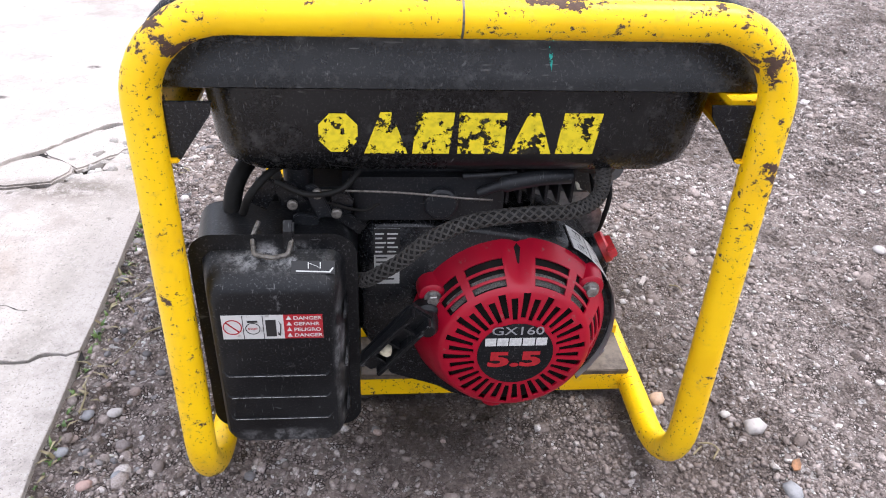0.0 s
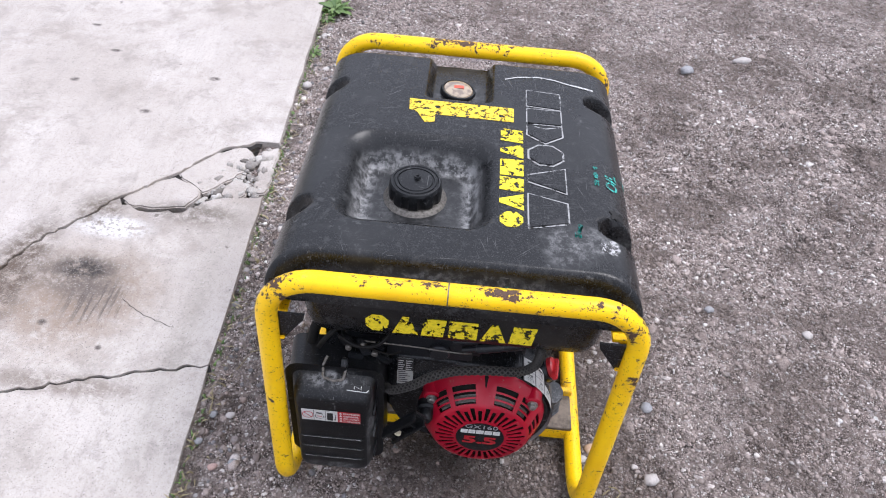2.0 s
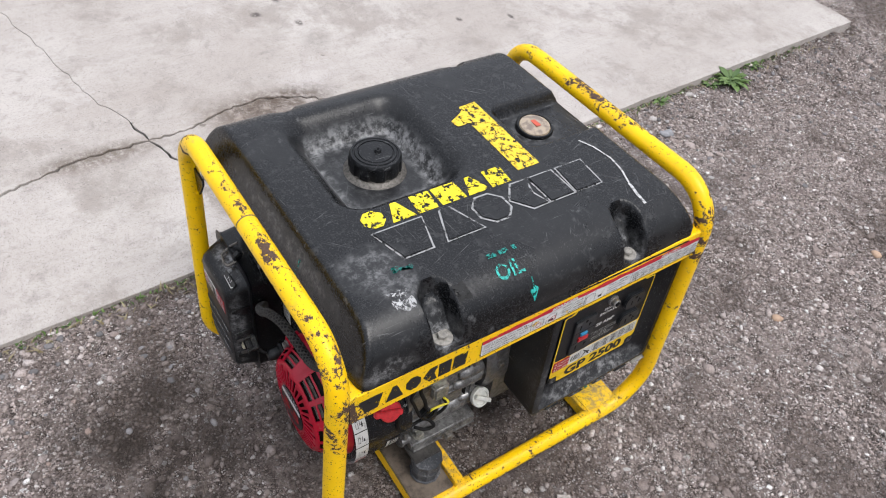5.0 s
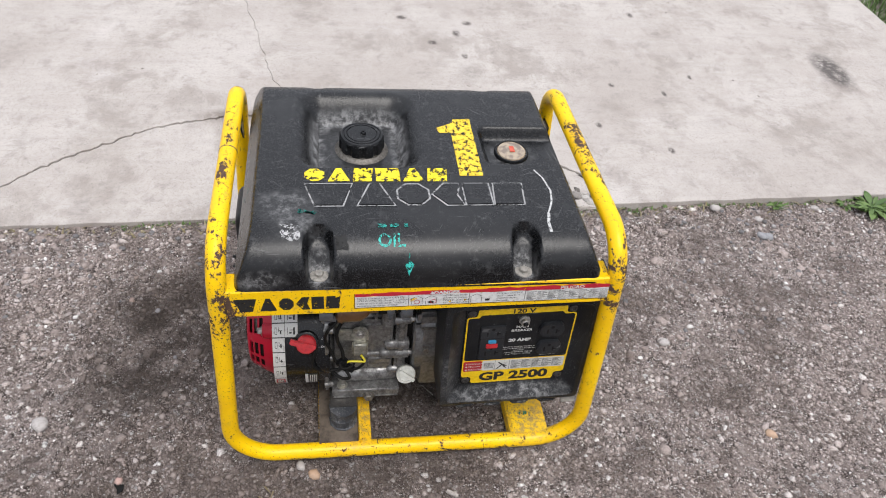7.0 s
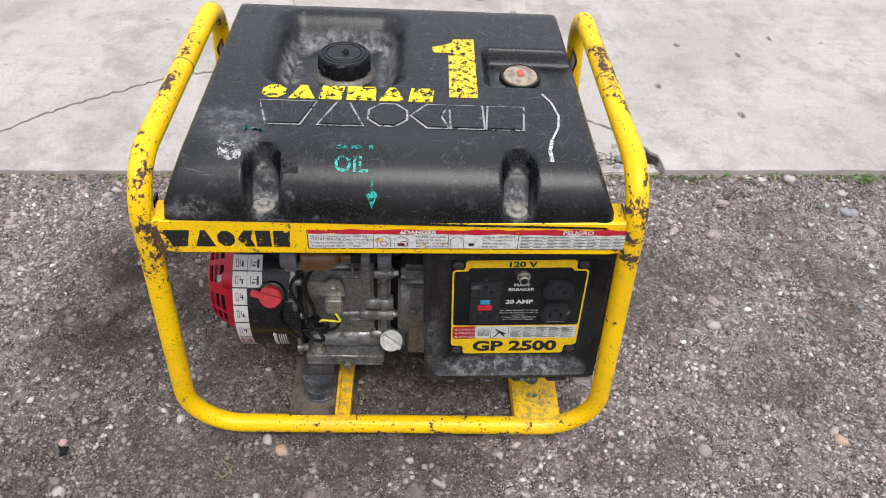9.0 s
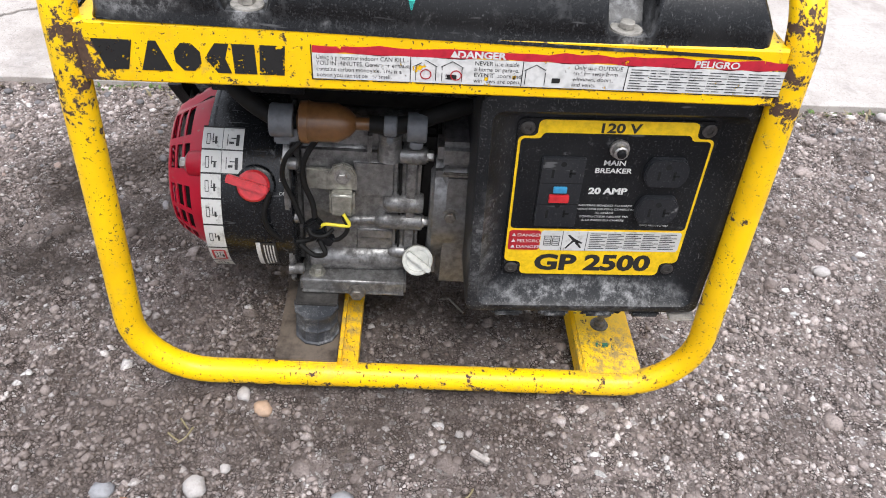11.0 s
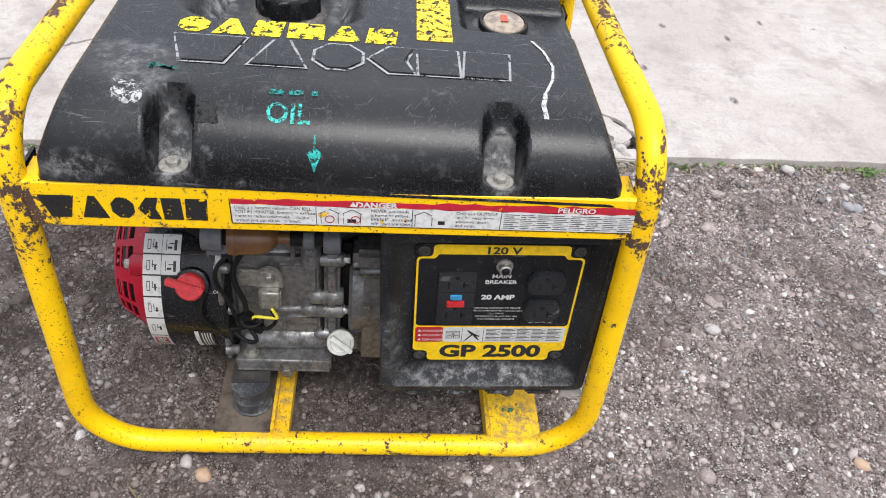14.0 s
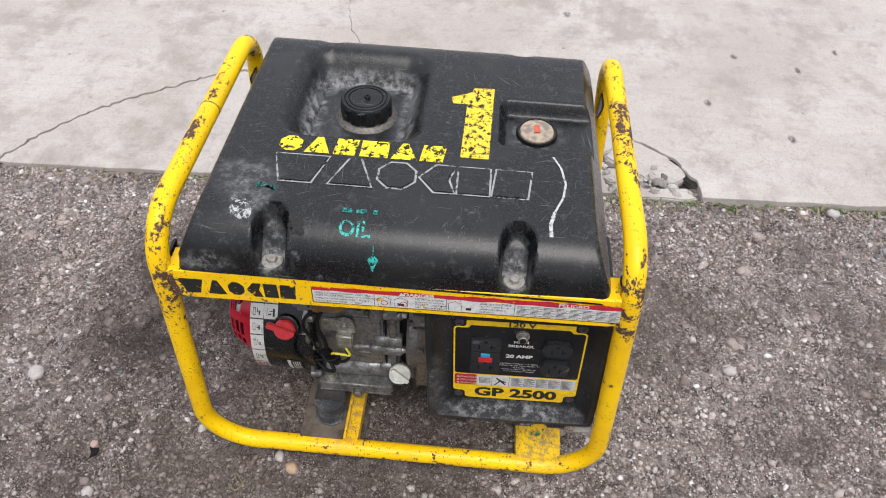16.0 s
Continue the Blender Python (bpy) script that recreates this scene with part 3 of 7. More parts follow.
# ---- concrete slab, cracked into pieces ----
def concrete():
    k = Mat("concrete", rough=0.85, spec=0.25)
    a = k.mix(k.ramp(k.noise(2.4, 6, 0.6), 0.32, 0.7), (0.450, 0.416, 0.386), (0.365, 0.328, 0.299))
    a = k.mix(k.ramp(k.noise(7, 7, 0.7, w=4), 0.46, 0.66, 0, 0.75), a, (0.265, 0.232, 0.206))
    a = k.mix(k.ramp(k.noise(16, 10, 0.75, w=13), 0.52, 0.66, 0, 0.55), a, (0.24, 0.215, 0.195))
    a = k.mix(k.ramp(k.noise(5, 8, 0.7, w=17), 0.55, 0.70, 0, 0.5), a, (0.50, 0.465, 0.445))
    brush = k.noise(60, 4, 0.6, stretch=(1, 0.10, 1))
    a = k.mix(k.ramp(brush, 0.45, 0.70, 0, 0.26), a, (0.30, 0.275, 0.255))
    a = k.mix(k.ramp(k.noise(260, 5, 0.7), 0.56, 0.72, 0, 0.55), a, (0.22, 0.20, 0.19))
    a = k.mix(k.ramp(k.noise(34, 3, 0.5, w=8), 0.74, 0.77, 0, 0.8), a, (0.10, 0.085, 0.075))
    for c, v, col in (((-0.66, 0.03, SLAB, 0.18, 0.14, 0.5), 0.7, (0.24, 0.185, 0.145)),
                      
                      ((-0.655, 0.00, SLAB, 0.10, 0.09, 0.5), 0.55, (0.16, 0.135, 0.12)),
                      ((-0.70, 0.0, SLAB, 0.20, 0.19, 0.5), 0.75, (0.22, 0.165, 0.125)),
                      ((-0.84, -0.04, SLAB, 0.09, 0.22, 0.5), 0.45, (0.24, 0.20, 0.17)),
                      ((-1.086, 1.467, SLAB, 0.15, 0.07, 0.5), 1.3, (0.09, 0.08, 0.075)),
                      ((-1.03, 0.263, SLAB, 0.07, 0.05, 0.5), 0.45, (0.22, 0.20, 0.18)),
                      ((-0.66, -0.33, SLAB, 0.12, 0.10, 0.5), 0.35, (0.26, 0.235, 0.21)),
                      ((-0.95, -0.25, SLAB, 0.06, 0.35, 0.5), 0.3, (0.30, 0.26, 0.23)),
                      ((-0.815, 0.05, SLAB, 0.075, 0.22, 0.5), 1.0, (0.10, 0.076, 0.060)), ((-0.73, 0.235, SLAB, 0.07, 0.08, 0.5), 0.95, (0.12, 0.098, 0.08)),
                      ((-0.79, -0.35, SLAB, 0.05, 0.20, 0.5), 0.9, (0.15, 0.122, 0.10)), ((-0.63, -0.18, SLAB, 0.20, 0.035, 0.5), 0.8, (0.17, 0.14, 0.118)),
                      ((-0.55, 0.26, SLAB, 0.15, 0.05, 0.5), 0.9, (0.13, 0.11, 0.093)), ((-0.66, -0.68, SLAB, 0.12, 0.12, 0.5), 0.4, (0.24, 0.205, 0.175)),
                      ((-0.47, -0.05, SLAB, 0.03, 0.5, 0.5), 0.35, (0.24, 0.22, 0.19)),
                      ((-0.70, 0.060, SLAB, 0.12, 0.085, 0.5), 0.75, (0.080, 0.068, 0.062)), ((-0.695, 0.075, SLAB, 0.070, 0.040, 0.5), 1.1, (0.035, 0.030, 0.028)), ((-0.655, 0.015, SLAB, 0.07, 0.05, 0.5), 0.6, (0.10, 0.085, 0.078))):
        f = k.math("MULTIPLY", k.blob(*c), k.ramp(k.noise(40, 11, 0.82, w=c[0]), 0.36, 0.56, 0.04, v))
        a = k.mix(f, a, col)
    for x, y, rx, ry in ((-0.928, 0.837, 0.022, 0.010), (-0.650, 0.760, 0.020, 0.013), (-0.765, 0.588, 0.020, 0.012), (-0.972, 0.685, 0.016, 0.012), (-1.025, 0.954, 0.018, 0.010), (-1.262, 0.257, 0.030, 0.017),
                         (-1.122, 0.264, 0.022, 0.014), (-1.20, 0.174, 0.018, 0.020), (-1.358, 0.091, 0.020, 0.024), (-1.33, 0.30, 0.020, 0.022), (-1.426, 0.885, 0.026, 0.016), (-0.714, -0.06, 0.012, 0.010), (-0.60, -0.10, 0.008, 0.008)):
        f = k.math("MULTIPLY", k.blob(x, y, SLAB, rx, ry, 0.5), k.ramp(k.noise(90, 5, 0.7, w=x), 0.36, 0.52, 0.15, 0.9))
        a = k.mix(f, a, (0.055, 0.045, 0.042))
    a = k.mix(k.ramp(k.noise(420, 3, 0.6, w=2), 0.61, 0.67, 0, 0.8), a, (0.12, 0.106, 0.097))
    a = k.mix(k.ramp(k.noise(240, 3, 0.5, stretch=(1, 0.05, 1), w=5), 0.66, 0.72, 0, 0.35), a, (0.20, 0.18, 0.165))
    streaks = k.math("MULTIPLY", k.blob(-0.645, 0.0, SLAB, 0.085, 0.085, 0.5), k.ramp(k.noise(150, 4, 0.6, stretch=(1, 0.06, 1), w=2.6), 0.50, 0.62, 0, 0.75))
    a = k.mix(streaks, a, (0.09, 0.075, 0.066))
    pale = k.math("MULTIPLY", k.blob(-0.69, 0.195, SLAB, 0.105, 0.045, 0.3), k.ramp(k.noise(60, 7, 0.7), 0.40, 0.54, 0, 0.65))
    a = k.mix(pale, a, (0.66, 0.65, 0.65))
    pits = k.math("MULTIPLY", k.blob(-0.69, 0.195, SLAB, 0.10, 0.045, 0.3), k.ramp(k.noise(130, 4, 0.6, w=3), 0.54, 0.60, 0, 0.8))
    a = k.mix(pits, a, (0.20, 0.19, 0.185))
    a = k.mix(k.ramp(k.noise(150, 7, 0.78, w=9), 0.50, 0.66, 0, 0.45), a, (0.22, 0.198, 0.182))
    a = k.mix(k.ramp(k.noise(300, 5, 0.7, w=19), 0.55, 0.70, 0, 0.35), a, (0.60, 0.58, 0.57))
    k.color(a)
    k.bump(k.noise(300, 6, 0.7), 0.0012, 0.6)
    k.bump(k.noise(24, 5, 0.6), 0.003, 0.4)
    k.bump(brush, 0.0010, 0.35)
    return k.m


CONCRETE = concrete()


def jag(points, step=0.011, amp=0.0042, seed=1):
    """A crack's line: straight runs broken into small uneven steps."""
    r = random.Random(seed)
    out = [tuple(points[0])]
    for (x0, y0), (x1, y1) in zip(points, points[1:]):
        n = max(1, int(math.hypot(x1 - x0, y1 - y0) / step))
        for k in range(1, n + 1):
            f = k / n
            j = amp if k < n else amp * 0.4
            out.append((x0 + (x1 - x0) * f + r.uniform(-j, j), y0 + (y1 - y0) * f + r.uniform(-j, j)))
    return out


def shrink(poly, d, tight=()):
    n, out = len(poly), []
    area = sum(poly[i - 1][0] * poly[i][1] - poly[i][0] * poly[i - 1][1] for i in range(n))
    s = 1 if area > 0 else -1
    for i in range(n):
        (ax, ay), (bx, by), (cx, cy) = poly[i - 1], poly[i], poly[(i + 1) % n]
        tx, ty = cx - ax, cy - ay
        q = math.hypot(tx, ty) or 1
        g = 0.0003 if poly[i] in tight else (d if d <= 0 or d > 0.0029 or d < 0.0019 else d * (0.22 + 1.15 * abs(math.sin(bx * 61 + by * 47) * math.cos(by * 83 - bx * 29)) ** 0.7))
        out.append((bx - s * ty / q * g, by + s * tx / q * g))
    return out


NORTH, SOUTH, WEST = 1.87, -6.0, -7.0
J = (-0.800, -0.240)
upper = jag([(EDGE(0.525), 0.525), (-0.472, 0.524), (-0.552, 0.480), (-0.614, 0.388), (-0.706, 0.285), (-0.757, 0.206), (-0.815, 0.125), (-0.846, 0.040), (-0.836, -0.055), (-0.803, -0.150), J], seed=3)
lower = jag([J, (-0.798, -0.386), (-0.778, -0.460), (-0.739, -0.580), (-0.659, -0.697), (-0.602, -0.773), (-0.540, -0.843), (-0.475, -0.894), (EDGE(-0.96), -0.96)], seed=4)
second = jag([J, (-0.689, -0.198), (-0.598, -0.168), (-0.485, -0.128), (EDGE(-0.11), -0.11)], seed=5)
third = jag([J, (-0.903, -0.265), (-0.969, -0.299), (-1.396, -0.391), (-2.1, -0.55), (WEST, -1.2)], 0.022, 0.006, seed=6)
break_line = jag([(-0.695, 0.262), (-0.640, 0.250), (-0.570, 0.262), (-0.520, 0.312), (-0.455, 0.330), (EDGE(0.338), 0.338)], 0.014, 0.006, seed=8)
k0 = min(range(len(upper)), key=lambda i: math.hypot(upper[i][0] + 0.706, upper[i][1] - 0.285))
slab_edge = lambda y0, y1: jag([(EDGE(y0), y0), (EDGE(y1), y1)], 0.05, 0.0012, seed=int(100 + y0 * 10))

pavement = thing("pavement", (-1.5, 0.3, 0), "pale concrete slab with dark cracks and oil stains", "pavement", kind="structure")


def slab_piece(name, poly, top=SLAB, bev=0.0007, gap=0.0020, mat=None, bottom=-0.10, tilt=(0, 0)):
    bm = bmesh.new()
    plate(bm, shrink(poly, gap, third[3:]), Matrix.Translation((0, 0, bottom)), top - bottom, bev)
    cx, cy = sum(p[0] for p in poly) / len(poly), sum(p[1] for p in poly) / len(poly)
    for v in bm.verts:
        v.co.z += FALL * (-0.42 - v.co.x)
        v.co.z += tilt[0] * (v.co.x - cx) + tilt[1] * (v.co.y - cy)
    bmesh.ops.triangulate(bm, faces=[f for f in bm.faces if len(f.verts) > 4])
    return part(name, bm, mat or CONCRETE, pavement, smooth=30)


slab_piece("concrete_piece", upper + third[1:] + [(WEST, NORTH)] + jag([(EDGE(NORTH) - 1.2, NORTH), (EDGE(NORTH), NORTH)], 0.06, 0.004, 11) + slab_edge(NORTH, 0.54)[1:], SLAB + 0.002)
slab_piece("concrete_piece", upper[k0:] + second[1:] + slab_edge(-0.11, 0.338)[1:-1] + break_line[::-1], SLAB)
slab_piece("concrete_piece", second[::-1] + lower[1:] + slab_edge(-0.96, -0.11)[1:-1], SLAB - 0.001)
slab_piece("concrete_piece", lower[::-1] + third[1:] + [(WEST, SOUTH)] + slab_edge(SOUTH, -0.96)[:-1], SLAB + 0.001)
chunk_outlines = (
    [(-0.700, 0.284), (-0.677, 0.318), (-0.624, 0.368), (-0.572, 0.342), (-0.560, 0.316), (-0.576, 0.282), (-0.633, 0.268), (-0.684, 0.270)],
    [(-0.612, 0.382), (-0.558, 0.466), (-0.504, 0.500), (-0.482, 0.474), (-0.492, 0.420), (-0.518, 0.385), (-0.552, 0.338), (-0.580, 0.360)],
    [(-0.460, 0.497), (EDGE(0.51) - 0.004, 0.512), (EDGE(0.43) - 0.002, 0.429), (EDGE(0.36) - 0.004, 0.356), (-0.448, 0.352), (-0.452, 0.450)],
    [(-0.513, 0.340), (-0.497, 0.384), (-0.470, 0.369), (-0.468, 0.340), (-0.482, 0.326)])
for i, o in enumerate(chunk_outlines):
    slab_piece("broken_chunk", jag(o + o[:1], 0.012, 0.003, 40 + i)[:-1], SLAB - (0.002, 0.004, 0.003, 0.005)[i], 0.003, -0.0065, bottom=-0.03, tilt=((0.02, -0.03), (-0.05, 0.03), (0.05, 0.0), (0.1, 0.05))[i])

# dark dirt packed into the cracks
CRACKDIRT = plain("crack_dirt", (0.016, 0.013, 0.011), 0.95, 0, 0.6, 160, 0.001)
for run in (upper[3:], lower, second, third[:40]):
    bm = bmesh.new()
    rows = []
    for i, (x, y) in enumerate(run):
        (ax, ay), (cx, cy) = run[max(i - 1, 0)], run[min(i + 1, len(run) - 1)]
        q = math.hypot(cx - ax, cy - ay) or 1
        nx, ny, z = -(cy - ay) / q * 0.012, (cx - ax) / q * 0.012, SLAB - 0.005 + FALL * (-0.42 - x)
        rows.append([bm.verts.new((x - nx, y - ny, z)), bm.verts.new((x + nx, y + ny, z))])
    for p, q in zip(rows, rows[1:]):
        bm.faces.new((p[0], p[1], q[1], q[0]))
    part("crack_dirt", bm, CRACKDIRT, pavement, "dark dirt packed into a crack", kind="stuff")
hair = jag([(-0.602, 0.013), (-0.551, -0.021), (-0.490, -0.038)], 0.008, 0.003, 77)
bm = bmesh.new()
rows = []
for i, (x, y) in enumerate(hair):
    w = 0.0001 + 0.0004 * abs(math.sin(i * 1.7))
    rows.append([bm.verts.new((x + w * e, y + w * e, SLAB + 0.0006 + FALL * (-0.42 - x))) for e in (-1, 1)])
for p, q in zip(rows, rows[1:]):
    bm.faces.new((p[0], p[1], q[1], q[0]))
part("hairline_crack", bm, CRACKDIRT, pavement, "thin dark hairline crack", kind="stuff")
bm = bmesh.new()
plate(bm, jag([(-0.70, 0.275), (-0.63, 0.26), (-0.56, 0.275), (-0.51, 0.325), (EDGE(0.35) - 0.01, 0.345), (EDGE(0.51) - 0.01, 0.512), (-0.475, 0.515), (-0.55, 0.47), (-0.62, 0.38), (-0.70, 0.275)], 0.02, 0.003, 12)[:-1], Matrix.Translation((0, 0, -0.012)), 0.012)
bmesh.ops.triangulate(bm, faces=[f for f in bm.faces if len(f.verts) > 4])
part("crack_dirt", bm, CRACKDIRT, pavement, "dark dirt under the broken corner", kind="stuff")

# ---- the generator ----
gen = thing("portable_generator", (0, -0.025, 0), "black and red engine generator in a chipped yellow tube frame", "generator")
XL, XR, YF, YR, ZT, ZB, TR = -0.2250, 0.2080, -0.3020, 0.2360, 0.4560, 0.0150, 0.0131


def tube_frame():
    pts = [(XL, YF, ZT), (XL - 0.002, YF - 0.016, ZB), (XL - 0.002, YR + 0.028, ZB), (XL, YR, ZT + 0.005), (XR, YR, ZT + 0.005), (XR, YR + 0.028, ZB), (XR, YF - 0.016, ZB), (XR, YF, ZT)]
    path = rounded(pts, [0.060, 0.074, 0.074, 0.060] * 2, True, 9)
    dense = []
    for a, b in zip(path, path[1:] + path[:1]):
        n = max(1, int((b - a).length / 0.02))
        dense += [a.lerp(b, k / n) for k in range(n)]
    bm = bmesh.new()
    sweep(bm, dense, TR, 20, True)
    fr = part("tube_frame", bm, YELLOW, gen, "yellow painted steel tube, chipped to rust", 60)
    bm = bmesh.new()
    cyl(bm, (-0.0178, YF, ZT), (-0.0163, YF, ZT), TR + 0.0004, 24)
    part("tube_joint", bm, DULLSTEEL, fr)
    for x, y in ((XL, YF), (XR, YF), (XL, YR), (XR, YR)):
        bm = bmesh.new()
        s, e = (1 if x < 0 else -1), (1 if y < 0 else -1)
        plate(bm, [(0, 0.005), (0.038, 0.005), (0.036, 0.014), (0.012, 0.048), (0, 0.048)], Matrix(((s, 0, 0, x + s * 0.006), (0, 0, 1, y + e * 0.0015 - 0.0015), (0, -1, 0, 0.402), (0, 0, 0, 1))), 0.003)
        part("corner_gusset", bm, SHROUD, fr, "black steel corner bracket")
        bm = bmesh.new()
        box(bm, (x + s * 0.006, y - 0.004, 0.3535), (x + s * 0.018, y + 0.004, 0.3565), 0.001)
        part("gusset_lip", bm, YELLOW, fr)
    return fr


frame_part = tube_frame()
for x0, x1, face in ((0.180, 0.2155, 1), (-0.226, -0.192, -1)):
    xf, xi = (x1, x0) if face > 0 else (x0, x1)
    g = 0.004 * face
    fold = [(xi, 0.3995), (xf - g, 0.3995), (xf - g, 0.361), (xf - 3.5 * g, 0.361), (xf - 3.5 * g, 0.357), (xf - 0.3 * g, 0.357), (xf, 0.3585), (xf, 0.4025), (xf - 0.5 * g, 0.4045), (xi, 0.4045)]
    bm = bmesh.new()
    plate(bm, fold, Matrix(((1, 0, 0, 0), (0, 0, 1, YF + (0.008 if face > 0 else 0.036)), (0, 1, 0, 0), (0, 0, 0, 1))), YR - YF - (0.016 if face > 0 else 0.066))
    beam = part("side_beam", bm, YELLOW, gen, "yellow folded steel beam")
    if face > 0:
        east_beam = beam

for y0, y1, z in ((-0.176, -0.095, 0.030), (0.150, 0.211, 0.030)):
    bm = bmesh.new()
    box(bm, (XL, y0, z - 0.004), (XR, y1, z), 0.0015)
    for y in (y0, y1):
        box(bm, (XL, y - 0.003, z - 0.026), (XR, y + 0.003, z - 0.002), 0.001)
    rail = part("cross_rail", bm, YELLOW, gen, "yellow steel cross channel, dusty")
    if y0 < 0:
        bm = bmesh.new()
        box(bm, (XL, -0.1125, z - 0.001), (XR, -0.1085, z + 0.012), 0.001)
        part("rail_rib", bm, YELLOW, rail)
        bm = bmesh.new()
        box(bm, (XL + 0.02, -0.1785, z - 0.012), (XR - 0.003, -0.1135, z + 0.003), 0.001)
        part("rail_pad", bm, GRIMYSTEEL, rail, "worn brown steel base strip")

# -- fuel tank: a moulded top with well, gauge pocket and bolt slots, over a narrower tub --
TX0, TX1, TY0, TY1, TZ0, TZ1 = -0.234, 0.2135, -0.281, 0.217, 0.4035, 0.466
SE, SW, SF, SB = 0.068, 0.070, 0.022, 0.024
SLOTS = [(1, -0.172), (1, 0.106), (-1, -0.172), (-1, 0.106)]


def sstep(t):
    t = np.clip(t, 0, 1)
    return t * t * (3 - 2 * t)


def rr_depth(x, y, x0, x1, y0, y1, r):
    """Depth inside a rounded rectangle."""
    qx, qy = np.abs(x - (x0 + x1) / 2) - ((x1 - x0) / 2 - r), np.abs(y - (y0 + y1) / 2) - ((y1 - y0) / 2 - r)
    return r - np.hypot(np.maximum(qx, 0), np.maximum(qy, 0)) - np.minimum(np.maximum(qx, qy), 0)


def tank_cuts(x, y, z):
    well = rr_depth(x, y, -0.176, 0.038, -0.207, -0.012, 0.045)
    z = z - 0.041 * np.clip(well / 0.036, 0, 1) ** 1.7
    pocket = rr_depth(x, y, -0.079, 0.026, 0.075, 0.30, 0.016)
    z = np.minimum(z, np.where(pocket > 0, TZ1 - 0.020 * sstep(pocket / 0.014), 9))
    for s, yb in SLOTS:
        x0 = 0.178 if s > 0 else 0.214
        away = np.hypot(np.minimum(s * x - x0, 0), y - yb)
        inside = sstep((0.0200 - away) / 0.0060)
        floor = 0.411 + 0.030 * (1 - sstep((s * x - x0 + 0.012) / 0.030))
        z = z * (1 - inside) + np.minimum(z, floor) * inside
    return z


def tank_z(x, y):
    x, y = np.asarray(x, float), np.asarray(y, float)
    u = np.clip(np.where(x > 0, (x - (TX1 - SE)) / SE, ((TX0 + SW) - x) / SW), 0, 1)
    low = TZ0 + 0.006
    zx = low + (TZ1 - low) * (1 - u ** 2.3) ** 0.5
    v = np.where(y > 0, (y - (TY1 - SB)) / SB, ((TY0 + SF) - y) / SF)
    zy = TZ1 - (TZ1 - low) * np.clip(v, -1.0, 1)
    h = np.clip(0.5 + 0.5 * (zy - zx) / 0.012, 0, 1)
    z = zy * (1 - h) + zx * h - 0.012 * h * (1 - h)
    return tank_cuts(x, y, np.maximum(np.minimum(z, TZ1), low))


def fuel_tank():
    n = 26
    ease = [math.sin(k / n * math.pi / 2) for k in range(1, n + 1)]
    xs = np.array([TX0 + SW - SW * e for e in ease[::-1]] + list(np.linspace(TX0 + SW, TX1 - SE, 120)) + [TX1 - SE + SE * e for e in ease])
    ys = np.array([TY0 + SF - SF * e for e in ease[::-1]] + list(np.linspace(TY0 + SF, TY1 - SB, 180)) + [TY1 - SB + SB * e for e in ease])
    X, Y = np.meshgrid(xs, ys, indexing="ij")
    ux, vy = np.where(X > 0, (X - (TX1 - SE)) / SE, ((TX0 + SW) - X) / SW), np.where(Y > 0, (Y - (TY1 - SB)) / SB, ((TY0 + SF) - Y) / SF)
    uc, vc = np.clip(ux, 0, 1), np.clip(vy, 0, 1)
    f = np.maximum(uc, vc) / np.maximum((uc ** 5.5 + vc ** 5.5) ** (1 / 5.5), 1e-9)
    f = np.where((uc > 0) & (vc > 0), f, 1)
    X = np.where(X > 0, TX1 - SE + (X - TX1 + SE) * np.where(uc > 0, f, 1), TX0 + SW + (X - TX0 - SW) * np.where(uc > 0, f, 1))
    Y = np.where(Y > 0, TY1 - SB + (Y - TY1 + SB) * np.where(vc > 0, f, 1), TY0 + SF + (Y - TY0 - SF) * np.where(vc > 0, f, 1))
    Z = tank_z(X, Y)
    me = grid_mesh("fuel_tank", X, Y, Z, TANK)
    bm = bmesh.new()
    bm.from_mesh(me)
    bpy.data.meshes.remove(me)
    rim = [e for e in bm.edges if e.is_boundary]
    cx, cy = (TX0 + TX1) / 2, (TY0 + TY1) / 2
    for dz, g in ((-0.004, 1.006), (-0.009, 1.006), (-0.011, 0.985)):
        r = bmesh.ops.extrude_edge_only(bm, edges=rim)
        vs = [q for q in r["geom"] if isinstance(q, bmesh.types.BMVert)]
        rim = [q for q in r["geom"] if isinstance(q, bmesh.types.BMEdge) and q.is_boundary]
        for v in vs:
            low = min(v.co.z, TZ0 + 0.006)
            v.co = Vector((cx + (v.co.x - cx) * (g if dz > -0.01 else 0.985), cy + (v.co.y - cy) * (1 + (g - 1) * 0.8), TZ0 + 0.006 + dz))
    bmesh.ops.holes_fill(bm, edges=rim)
    tank = part("fuel_tank", bm, TANK, gen, "scuffed black moulded plastic fuel tank", 50)
    bm = bmesh.new()
    prof = [(0.0, 0.403), (0.0, 0.394), (0.004, 0.350), (0.008, 0.336), (0.018, 0.326), (0.034, 0.3225)]
    rings = []
    for inset, z in prof:
        rings.append([bm.verts.new((x, y, z)) for x, y in rect(-0.196 + inset, -0.2745 + inset * 0.8, 0.182 - inset, 0.205 - inset, 0.026, 6)])
    for p, q in zip(rings, rings[1:]):
        for k in range(len(p)):
            bm.faces.new((p[k], p[(k + 1) % len(p)], q[(k + 1) % len(p)], q[k]))
    bm.faces.new(rings[-1])
    part("tank_tub", bm, TANK, tank, smooth=50)
    return tank


tank = fuel_tank()


def drape(bm, lift):
    for v in bm.verts:
        v.co.z = float(tank_z(v.co.x, v.co.y)) + lift


